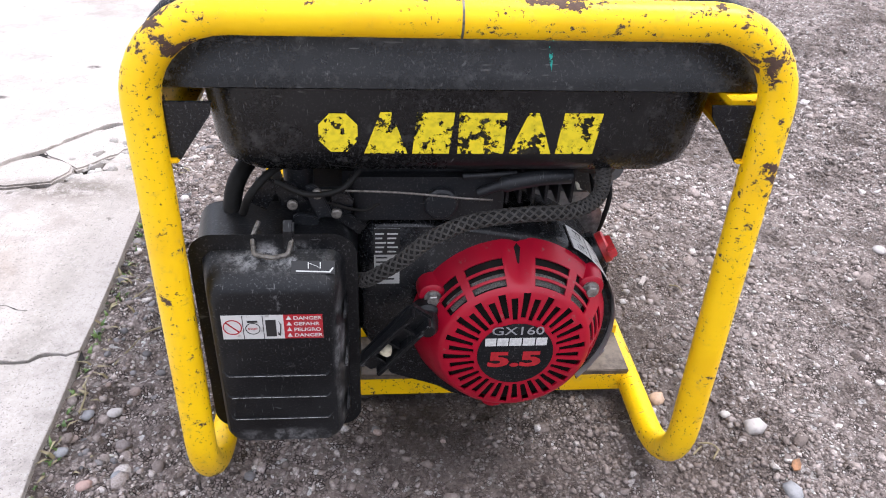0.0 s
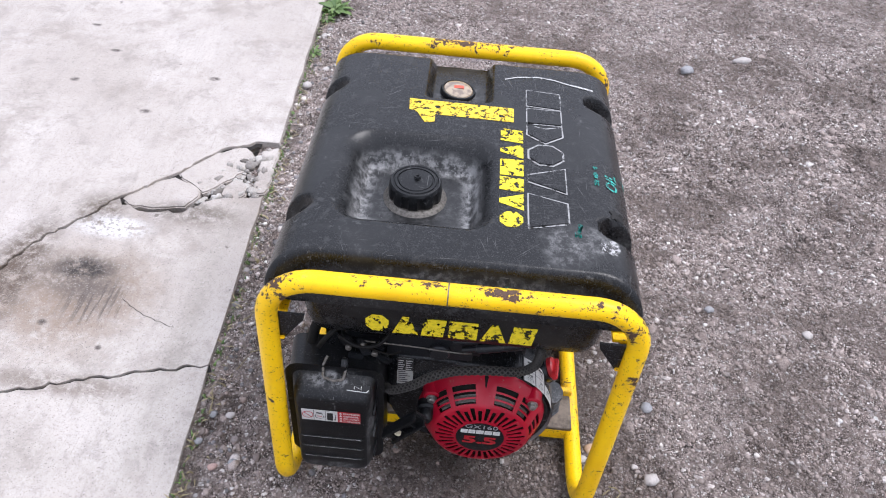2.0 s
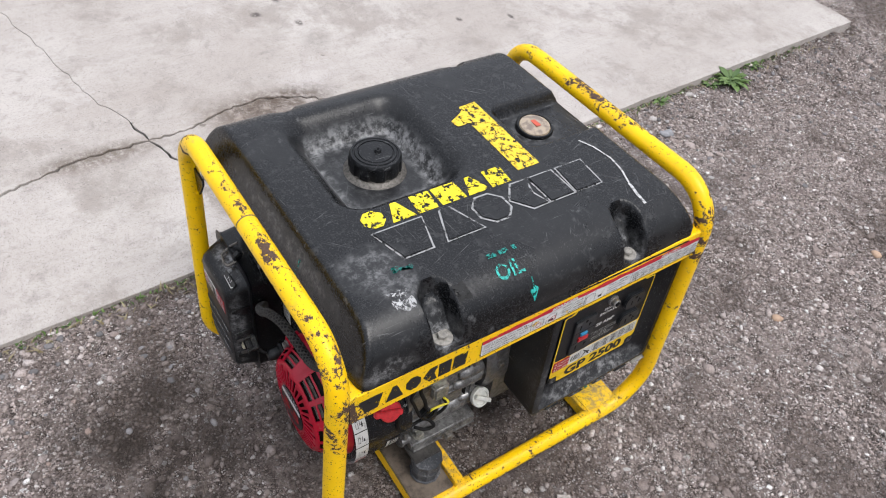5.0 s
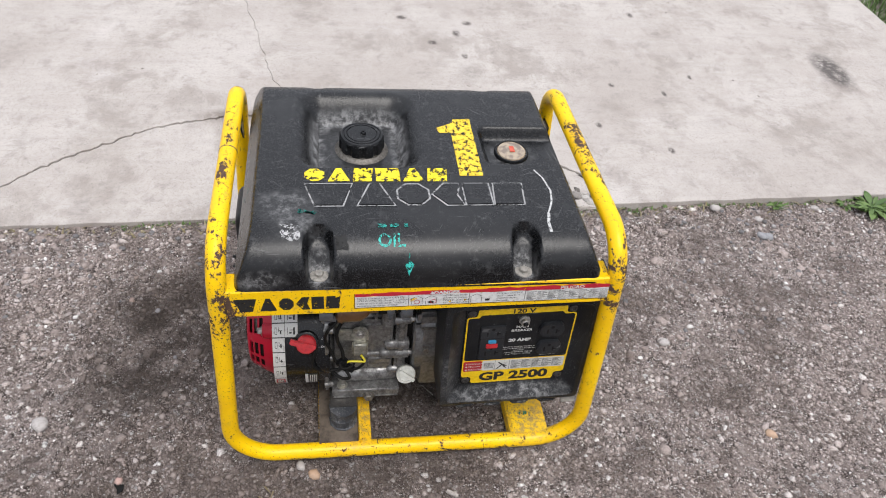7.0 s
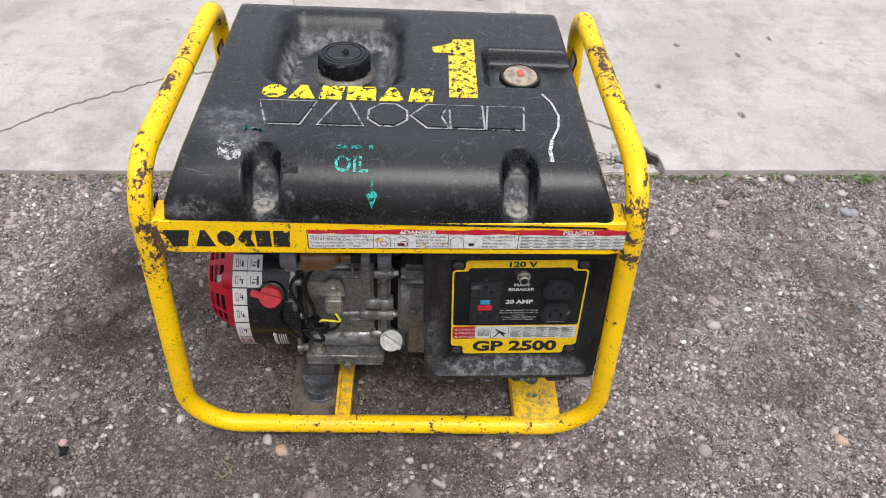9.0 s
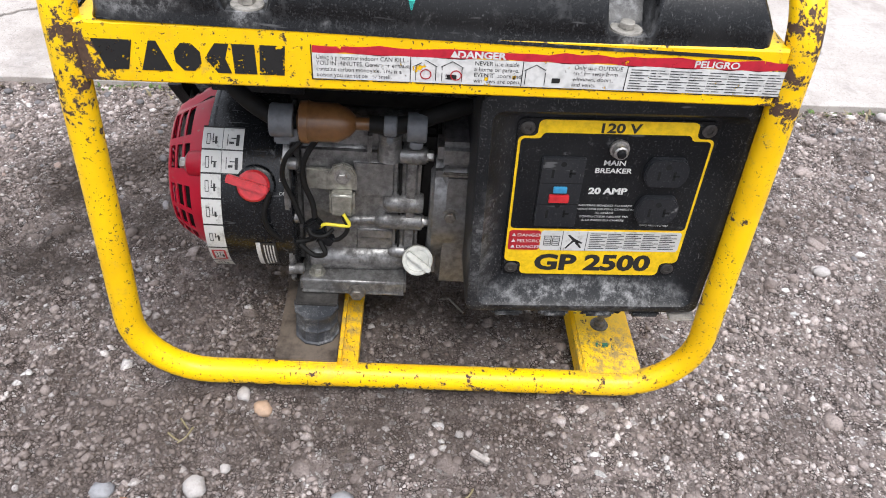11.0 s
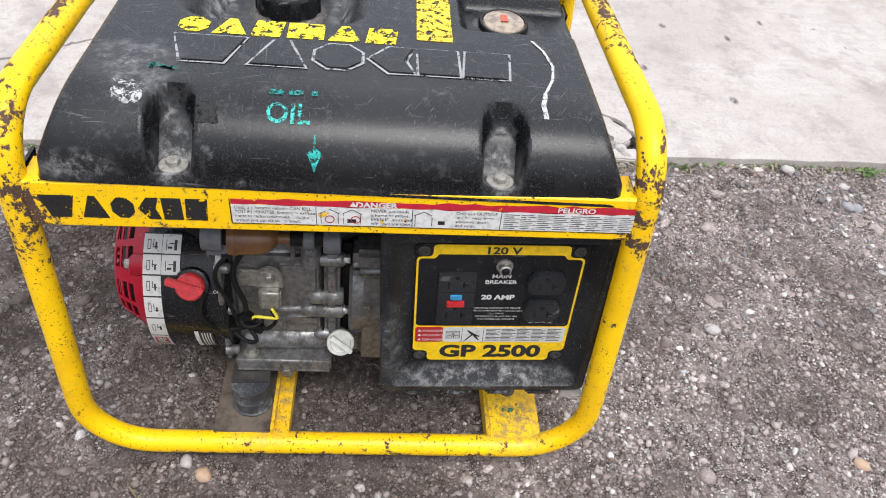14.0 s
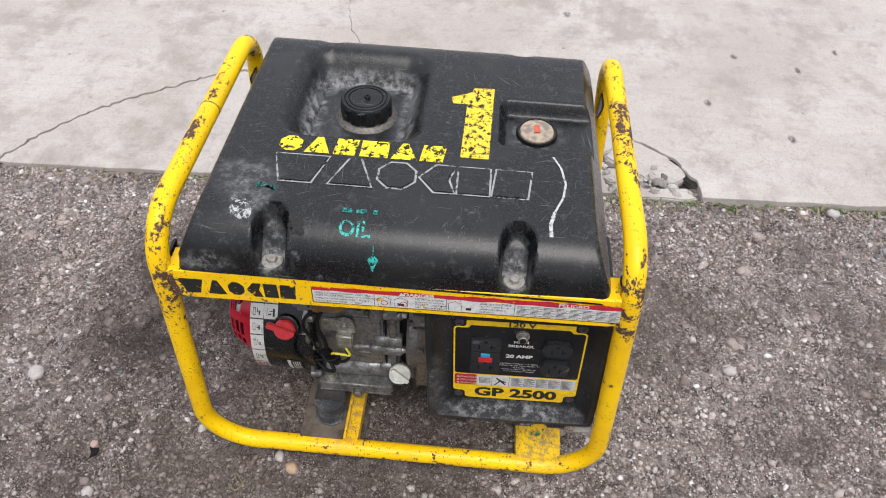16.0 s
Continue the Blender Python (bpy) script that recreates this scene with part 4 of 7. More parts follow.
def filler_cap():
    c, z = Vector((-0.072, -0.104, 0)), 0.4245
    bm = bmesh.new()
    lathe(bm, c + Vector((0, 0, z - 0.004)), (0, 0, 1), [(0, 0.044), (0.005, 0.042), (0.008, 0.0375), (0.010, 0.036)], 40)
    part("filler_neck", bm, DULLSTEEL, tank, "dusty metal neck ring")
    bm = bmesh.new()
    n = 10
    rings = []
    for zz, r, cut in ((0.006, 0.0345, 1), (0.008, 0.0355, 1), (0.0225, 0.0350, 1), (0.0235, 0.0345, 0.3), (0.0265, 0.0345, 0), (0.0295, 0.0325, 0), (0.0300, 0.0300, 0), (0.0288, 0.0292, 0), (0.0288, 0.0280, 0), (0.0302, 0.0272, 0), (0.0302, 0.0245, 0), (0.0290, 0.0240, 0), (0.0292, 0.0228, 0), (0.0305, 0.0220, 0), (0.0312, 0.0060, 0)):
        ring = []
        for k in range(n * 8):
            t = 2 * math.pi * k / (n * 8)
            scal = 1 - 0.075 * cut * max(0, math.cos(t * n)) ** 0.7
            ring.append(bm.verts.new(c + Vector((r * scal * math.cos(t), r * scal * math.sin(t), z + zz))))
        rings.append(ring)
    for p, q in zip(rings, rings[1:]):
        for k in range(len(p)):
            bm.faces.new((p[k], p[(k + 1) % len(p)], q[(k + 1) % len(p)], q[k]))
    bm.faces.new(rings[-1])
    cap = part("filler_cap", bm, PLASTIC, tank, "ribbed black plastic filler cap", 35)
    bm = bmesh.new()
    lathe(bm, c + Vector((0.002, 0.002, z + 0.030)), (0, 0, 1), [(0, 0.0050), (0.0045, 0.0042), (0.0055, 0.0036), (0.0050, 0.0020), (0.003, 0.0016)], 16)
    part("vent_nub", bm, PLASTIC, tank)


filler_cap()


def fuel_gauge():
    c = Vector((-0.030, 0.128, 0.4450))
    ax = Vector((0.10, -0.02, 1)).normalized()
    bm = bmesh.new()
    lathe(bm, c, ax, [(0, 0.027), (0.006, 0.027), (0.008, 0.0255), (0.008, 0.0235), (0.0062, 0.0232)], 36)
    g = part("fuel_gauge", bm, PLASTIC, tank, "round fuel gauge with yellowed lens")
    bm = bmesh.new()
    lathe(bm, c + ax * 0.0055, ax, [(0, 0.0234), (0.003, 0.0215), (0.0052, 0.015), (0.0062, 0.006)], 32)
    k = Mat("clouded_lens", (0.34, 0.25, 0.15), 0.12, spec=0.8)
    k.color(k.mix(k.ramp(k.noise(90, 5), 0.40, 0.65), (0.34, 0.27, 0.19), (0.17, 0.13, 0.10)))
    part("gauge_lens", bm, k.m, tank, "clouded amber lens")
    bm = bmesh.new()
    u = Vector((1, 0, -0.1)).normalized()
    box(bm, (-0.007, -0.0040, 0), (0.008, 0.0035, 0.0006), m=Matrix.Translation(c + ax * 0.0118))
    part("gauge_needle", bm, plain("faded_red", (0.55, 0.09, 0.05), 0.5), tank, "faded red gauge flag")


fuel_gauge()

for s, yb in SLOTS:
    xb = 0.200 if s > 0 else -0.221
    bm = bmesh.new()
    lathe(bm, (xb, yb, 0.4095), (0, 0, 1), [(0, 0.0125), (0.0028, 0.0120), (0.003, 0.006)], 28)
    part("bolt_washer", bm, DUSTSTEEL, tank, "dusty steel washer")
    bm = bmesh.new()
    hexbolt(bm, (xb, yb, 0.4115), (0, 0, 1), 0.0062, 0.006, 0)
    part("tank_bolt", bm, DUSTSTEEL, tank)
    bm = bmesh.new()
    box(bm, (xb - 0.006 + 0.012 * (s > 0), yb - 0.010, 0.4040), (xb + 0.006 + 0.006 * s, yb + 0.010, 0.4090), 0.0015)
    part("mount_tab", bm, DULLSTEEL, tank)


def blocks(bm, m, x0, x1, h, shapes, depth, bev=0.0):
    """A row of plain shapes of the size of heavy capitals."""
    w = (x1 - x0) / sum(s[1] for s in shapes)
    x = x0
    for kind, wide in shapes:
        a, b = x, x + w * wide * 0.90
        x += w * wide
        q = (b - a)
        o = {"trap": [(a + q * 0.22, 0), (b - q * 0.22, 0), (b, h), (a, h)],
             "tri": [(a, 0), (b, 0), (b - q * 0.38, h), (a + q * 0.38, h)],
             "disc": [(a + q / 2 + q / 2 * math.cos(t), h / 2 + h / 2 * math.sin(t)) for t in (radians(22.5 + 45 * k) for k in range(8))],
             "bar": [(a, 0), (b, 0), (b, h), (a, h)],
             "lean": [(a, 0), (b - q * 0.1, 0), (b, h), (a + q * 0.1, h)],
             "arrow": [(a, h / 2), (a + q * 0.45, 0), (b, 0), (b - q * 0.2, h / 2), (b, h), (a + q * 0.45, h)]}[kind]
        plate(bm, o, m, depth, bev)


def mark_row(name, m, x0, x1, h, shapes, depth, mat, parent, label, lean=0.0, bev=0.0):
    """A row of plain shapes, each a part of its own."""
    w = (x1 - x0) / sum(s[1] for s in shapes)
    x = x0
    for s in shapes:
        bm = bmesh.new()
        blocks(bm, m, x, x + w * s[1], h, (s,), depth, bev)
        for v in bm.verts:
            v.co.y += (0.396 - v.co.z) * lean
        part(name, bm, mat, parent, label, 20)
        x += w * s[1]


SIX = (("trap", 1.5), ("tri", 1.15), ("disc", 1.05), ("arrow", 0.95), ("bar", 0.85), ("lean", 1.05))
SIXB = (("disc", 1.0), ("tri", 1.05), ("lean", 1.0), ("bar", 1.15), ("tri", 1.05), ("lean", 1.05))


def ring_blocks(bm, m, x0, x1, h, shapes, width, depth):
    """Flat borders round the same shapes."""
    w = (x1 - x0) / sum(s[1] for s in shapes)
    x = x0
    for s in shapes:
        tmp = bmesh.new()
        blocks(tmp, Matrix.Identity(4), x, x + w * s[1], h, (s,), 0.001)
        face = max(tmp.faces, key=lambda f: (f.calc_center_median().z, len(f.verts)))
        poly = [(v.co.x, v.co.y) for v in face.verts]
        tmp.free()
        n = len(poly)
        lo = [bm.verts.new(m @ Vector((*p, depth))) for p in shrink(poly, -width)]
        hi = [bm.verts.new(m @ Vector((*p, depth))) for p in shrink(poly, 0.0004)]
        for k in range(n):
            bm.faces.new((lo[k], lo[(k + 1) % n], hi[(k + 1) % n], hi[k]))
        x += w * s[1]


# marks on the tank
mark_row("embossed_mark", at(TOP, 0.1215, 0, TZ1 - 0.0004), -0.190, 0.124, 0.048, SIX, 0.0022, TANK, tank, "moulded block shape", bev=0.0009)
bm = bmesh.new()
ring_blocks(bm, at(TOP, 0.1215, 0, TZ1), -0.190, 0.124, 0.048, SIX, 0.0030, 0.0006)
part("emboss_scuff", bm, SCUFF, tank, "pale scuffed edges of the moulded shapes", 20, "stuff")
mark_row("stencil_mark", at(TOP, 0.067, 0, TZ1 + 0.0002), -0.192, 0.018, 0.031, SIXB, 0.0004, STENCIL, tank, "worn yellow stencilled block")
bm = bmesh.new()
plate(bm, [(0.032, 0.0), (0.067, 0.0), (0.069, 0.152), (0.042, 0.150), (0.036, 0.138), (0.013, 0.126), (0.013, 0.112), (0.034, 0.112)], at(TOP, 0.054, 0, TZ1 + 0.0002), 0.0004)
part("stencil_number", bm, STENCILWORN, tank, "worn yellow stencilled figure one")
mark_row("front_stencil", at(FRONT, 0, -0.2750, 0.345), -0.115, 0.099, 0.034, SIXB, 0.0006, STENCIL, tank, "yellow stencilled block, partly flaked", 0.072)
bm = bmesh.new()
words(bm, "OIL", 0.0235, at(TOP, 0.192, -0.077, 0), bold=0.0004)
bmesh.ops.subdivide_edges(bm, edges=[e for e in bm.edges if e.calc_length() > 0.004], cuts=2)
bmesh.ops.triangulate(bm, faces=bm.faces)
drape(bm, 0.0012)
part("green_word", bm, GREENPAINT, tank, "green painted word, faded")
bm = bmesh.new()
for a, b in ((-0.094, -0.082), (-0.078, -0.066), (-0.059, -0.054)):
    plate(bm, rect(a, 0, b, 0.006), at(TOP, 0.166, 0, 0), 0.0001)
plate(bm, [(-0.0008, 0), (0.0008, 0), (0.0008, -0.012), (-0.0008, -0.012)], at(TOP, 0.1985, -0.054, 0), 0.0001)
bmesh.ops.subdivide_edges(bm, edges=bm.edges[:], cuts=4, use_grid_fill=True)
drape(bm, 0.0010)
part("green_mark", bm, GREENPAINT, tank, kind="stuff")
bm = bmesh.new()
plate(bm, [(-0.0065, 0.001), (0, -0.0045), (0.0065, 0.001), (0.002, 0.003), (-0.002, 0.003)], at(TOP, 0.2085, -0.054, 0), 0.0001)
bmesh.ops.subdivide_edges(bm, edges=bm.edges[:], cuts=2, use_grid_fill=True)
drape(bm, 0.0012)
part("green_arrow", bm, GREENPAINT, tank)
bm = bmesh.new()
plate(bm, [(0.0, 0.0), (0.0045, 0.001), (0.003, 0.010), (0.001, 0.012)], at(TOP, 0.052, -0.2680, 0), 0.0001)
bmesh.ops.rotate(bm, cent=(0.052, -0.2680, 0), matrix=Matrix.Rotation(radians(90), 3, "Z"), verts=bm.verts)
bmesh.ops.subdivide_edges(bm, edges=bm.edges[:], cuts=3, use_grid_fill=True)
drape(bm, 0.0012)
part("green_streak", bm, GREENPAINT, tank)
for name, mat, label, o in (("dark_patch", DARKPATCH, "small rubbed black square", jag([(0.178, -0.152), (0.195, -0.150), (0.194, -0.133), (0.177, -0.136), (0.178, -0.152)], 0.004, 0.0015, 6)[:-1]),
                            ("green_smear", GREENPAINT, "thin green paint smear", jag([(0.128, -0.198), (0.136, -0.200), (0.140, -0.176), (0.133, -0.174), (0.128, -0.198)], 0.004, 0.002, 7)[:-1])):
    bm = bmesh.new()
    plate(bm, o, Matrix.Identity(4), 0.0001)
    bmesh.ops.triangulate(bm, faces=bm.faces)
    bmesh.ops.subdivide_edges(bm, edges=bm.edges[:], cuts=2)
    drape(bm, 0.0008)
    part(name, bm, mat, tank, label)
# the long pale scratch by the gauge side
bm = bmesh.new()
line = [(0.040, 0.146), (0.060, 0.155), (0.090, 0.160), (0.115, 0.156), (0.140, 0.146), (0.160, 0.141), (0.176, 0.142)]
for (xa, ya), (xb, yb) in zip(line, line[1:]):
    for k in range(6):
        f = k / 6
        g = (k + 1) / 6
        wd = 0.0022 if xa > 0.12 else 0.0014
        q = [bm.verts.new((xa + (xb - xa) * h, ya + (yb - ya) * h + o, 0)) for h, o in ((f, -wd), (g, -wd), (g, wd), (f, wd))]
        bm.faces.new(q)
drape(bm, 0.0007)
part("scratch", bm, SCRATCH, tank, "pale scratch")
bm = bmesh.new()
plate(bm, jag([(0.158, -0.222), (0.180, -0.220), (0.182, -0.197), (0.160, -0.198), (0.158, -0.222)], 0.005, 0.003, 3)[:-1], Matrix.Identity(4), 0.0001)
bmesh.ops.triangulate(bm, faces=bm.faces)
bmesh.ops.subdivide_edges(bm, edges=bm.edges[:], cuts=2)
drape(bm, 0.0008)
part("scrape", bm, CHALK, tank, "white scraped patch")

# -- engine --
FC = Vector((0.047, 0, 0.155))


def blower_housing():
    """The black shroud round the fan, with the cylinder's cover on its upper side."""
    def outline(grow):
        o = [(FC.x + (0.1005 + grow) * math.cos(radians(a)), FC.z + (0.1005 + grow) * math.sin(radians(a))) for a in range(-128, 93, 8)]
        return o + [(FC.x - 0.070, 0.268 + grow), (-0.078 - grow, 0.268 + grow), (-0.090 - grow, 0.250), (-0.090 - grow, 0.155), (-0.060, 0.098)]
    bm = bmesh.new()
    rings = []
    for y, g in ((-0.158, -0.002), (-0.160, 0.0), (-0.236, 0.0), (-0.242, -0.0015), (-0.245, -0.005)):
        rings.append([bm.verts.new((x, y, z)) for x, z in outline(g)])
    n = len(rings[0])
    for p, q in zip(rings, rings[1:]):
        for k in range(n):
            bm.faces.new((p[k], p[(k + 1) % n], q[(k + 1) % n], q[k]))
    bm.faces.new(rings[-1])
    bm.faces.new(rings[0][::-1])
    return part("blower_housing", bm, SHROUD, gen, "black enamelled blower housing", 40)


housing = blower_housing()


def fan_cover():
    """The pressed red cover, with its slots cut through."""
    cols = 180
    radii = [0.0, 0.034, 0.0385, 0.041, 0.047, 0.0525, 0.0555, 0.061, 0.066, 0.0695, 0.0715, 0.0755, 0.0770, 0.0810, 0.0825, 0.0865, 0.0885, 0.0925, 0.0950]
    depth_at = [-0.2935, -0.2935, -0.2932, -0.2928, -0.2922, -0.2916, -0.2912, -0.2905, -0.2895, -0.2880, -0.2860, -0.2808, -0.2786, -0.2726, -0.2703, -0.2640, -0.2605, -0.2530, -0.2445]
    deep = dict(zip(radii, depth_at))
    bm = bmesh.new()
    ring = {}
    for r in radii[1:]:
        ring[r] = []
        for k in range(cols):
            t = 2 * math.pi * k / cols
            y = deep[r]
            dip = max(0.0, 1 - abs(math.degrees(t) - 90) / 8) if r > 0.068 else 0
            y += 0.010 * dip * min(1, (r - 0.068) / 0.012)
            ring[r].append(bm.verts.new((FC.x + r * math.cos(t), y, FC.z + r * math.sin(t))))

    def hole(i, k):
        r = (radii[i] + radii[i + 1]) / 2
        a = (k + 0.5) * 360 / cols
        if 0.038 < r < 0.0665 and k % 5 in (1, 2, 3):
            return (0.038 < r < 0.0615) if (k // 5) % 2 else (0.0405 < r < 0.0665)
        row = 0.0715 < r < 0.0755 or 0.0770 < r < 0.0810 or 0.0825 < r < 0.0865
        if row:
            for lo, hi in ((32, 51), (56, 80), (100, 124), (129, 148), (2, 20), (-19, -1), (-40, -22)):
                if lo < (a if a < 180 else a - 360) < hi:
                    return True
        return False

    for i in range(1, len(radii) - 1):
        p, q = ring[radii[i]], ring[radii[i + 1]]
        for k in range(cols):
            if not hole(i, k):
                bm.faces.new((p[k], p[(k + 1) % cols], q[(k + 1) % cols], q[k]))
    bm.faces.new(ring[0.034])
    bmesh.ops.recalc_face_normals(bm, faces=bm.faces)
    bmesh.ops.solidify(bm, geom=bm.faces[:], thickness=0.0016)
    cover = part("fan_cover", bm, RED, gen, "red pressed steel fan cover with cooling slots", 42)
    # three ears with bolts
    for a in (150, 36, -96):
        d = Vector((math.cos(radians(a)), 0, math.sin(radians(a))))
        c = FC + d * 0.0865
        bm = bmesh.new()
        lathe(bm, (c.x, -0.245, c.z), (0, -1, 0), [(0, 0.0150), (0.0185, 0.0125), (0.0200, 0.0105)], 24)
        part("cover_ear", bm, RED, cover)
        if a != -96:
            bm = bmesh.new()
            hexbolt(bm, (c.x, -0.2652, c.z), (0, -1, 0), 0.0058, 0.007, 1.35)
            part("cover_bolt", bm, STEEL, cover, "zinc hex bolt")
    # plain cone closes the view through; its black is the cover's dark inside
    bm = bmesh.new()
    lathe(bm, (FC.x, -0.2452, FC.z), (0, -1, 0), [(0, 0.0905), (0.008, 0.0885), (0.020, 0.0800), (0.034, 0.0690), (0.0385, 0.0650), (0.0410, 0.036)], 60)
    part("fan_core", bm, NEARBLACK, cover, "near-black cone for the shaded inside behind the slots")
    for lo, hi in ((34, 80), (100, 146)):
        bm = bmesh.new()
        rows = []
        for k in range(13):
            t = radians(lo + (hi - lo) * k / 12)
            rows.append([bm.verts.new((FC.x + r * math.cos(t), y, FC.z + r * math.sin(t))) for r, y in ((0.0695, -0.2815), (0.0765, -0.2735))])
        for p, q in zip(rows, rows[1:]):
            bm.faces.new((p[0], p[1], q[1], q[0]))
        bmesh.ops.solidify(bm, geom=bm.faces[:], thickness=0.0008)
        part("fan_screen", bm, SCREEN, cover, "grey mesh screen behind the slots")
    # centre badge
    bm = bmesh.new()
    lathe(bm, (FC.x, -0.2936, FC.z), (0, -1, 0), [(0, 0.0335), (0.0008, 0.0335), (0.001, 0.033)], 48)
    part("badge", bm, PANEL, cover, "round black badge")
    bm = bmesh.new()
    words(bm, "GX160", 0.0125, at(FRONT, FC.x, -0.2948, 0.1775), bold=0.0001, wide=1.25)
    part("badge_model", bm, plain("grey_print", (0.30, 0.30, 0.31), 0.5), cover)
    bm = bmesh.new()
    blocks(bm, at(FRONT, 0, -0.2947, 0.1650), FC.x - 0.0275, FC.x + 0.0275, 0.0085, (("bar", 1), ("bar", 1), ("bar", 1.1), ("bar", 1.1), ("bar", 1)), 0.0003)
    part("badge_mark", bm, PRINT, cover, "white block shapes")
    bm = bmesh.new()
    words(bm, "5.5", 0.0225, at(FRONT, FC.x, -0.2948, 0.1420), bold=0.0010, wide=1.75)
    part("badge_power", bm, REDINK, cover)
    # the cover sits a little above the housing's axis
    for ob in (cover, *cover.children):
        g = 1.0 if ob.name.startswith("badge") else 0.955
        for v in ob.data.vertices:
            v.co = Vector((FC.x + (v.co.x - FC.x) * g, v.co.y + 0.002, FC.z + 0.0065 + (v.co.z - FC.z) * g))
    return cover


cover = fan_cover()


def recoil_grip():
    a, b = Vector((-0.036, -0.303, 0.222)), Vector((-0.083, -0.300, 0.162))
    ax = (b - a).normalized()
    u = Vector((0, -1, 0))
    w = ax.cross(u).normalized()
    m = Matrix((ax, w, u)).transposed().to_4x4()
    m.translation = a
    n = (b - a).length
    bm = bmesh.new()
    rail = [(0, -0.0095), (0.006, -0.0115), (n - 0.008, -0.0105), (n, -0.006), (n, 0.006), (n - 0.008, 0.0105), (0.006, 0.0115), (0, 0.0095)]
    plate(bm, rail, m, 0.006, 0.002)
    for o in (-0.0105, 0.0065):
        plate(bm, rect(0.002, o, n - 0.006, o + 0.004, 0.0015), m @ Matrix.Translation((0, 0, 0.004)), 0.012, 0.001)
    for k in (0.25, 0.5, 0.75):
        plate(bm, rect(n * k - 0.001, -0.008, n * k + 0.001, 0.008), m @ Matrix.Translation((0, 0, 0.004)), 0.008)
    grip = part("recoil_grip", bm, PLASTIC, gen, "worn black plastic starter grip")
    bm = bmesh.new()
    lathe(bm, (-0.030, -0.262, 0.188), (0, -1, 0), [(0, 0.014), (0.010, 0.013), (0.013, 0.010), (0.026, 0.009), (0.030, 0.006)], 24)
    part("rope_guide", bm, PLASTIC, grip)
    bm = bmesh.new()
    sweep(bm, curve([(-0.031, -0.285, 0.188), (-0.040, -0.296, 0.192), (-0.055, -0.301, 0.194)]), 0.003, 10)
    part("starter_rope", bm, RUBBER, grip)
    bm = bmesh.new()
    r = random.Random(5)
    lathe(bm, m @ Vector((n * 0.62, 0, 0.006)), u, [(0, 0.004), (0.005, 0.005), (0.008, 0.003)], 9)
    for v in bm.verts:
        v.co += Vector((r.uniform(-1, 1), 0, r.uniform(-1, 1))) * 0.0012
    part("frayed_plug", bm, plain("cream_foam", (0.55, 0.50, 0.36), 0.9), grip, "cream frayed rope knot")


recoil_grip()


def rim_arc(bm, r, y0, y1, a0, a1, steps=18):
    """A label bent round the housing's side."""
    rows = []
    for k in range(steps + 1):
        a = radians(a0 + (a1 - a0) * k / steps)
        d = Vector((math.cos(a), 0, math.sin(a)))
        rows.append([bm.verts.new(FC + d * r + Vector((0, y, 0))) for y in (y0, y1)])
    for p, q in zip(rows, rows[1:]):
        bm.faces.new((p[0], p[1], q[1], q[0]))


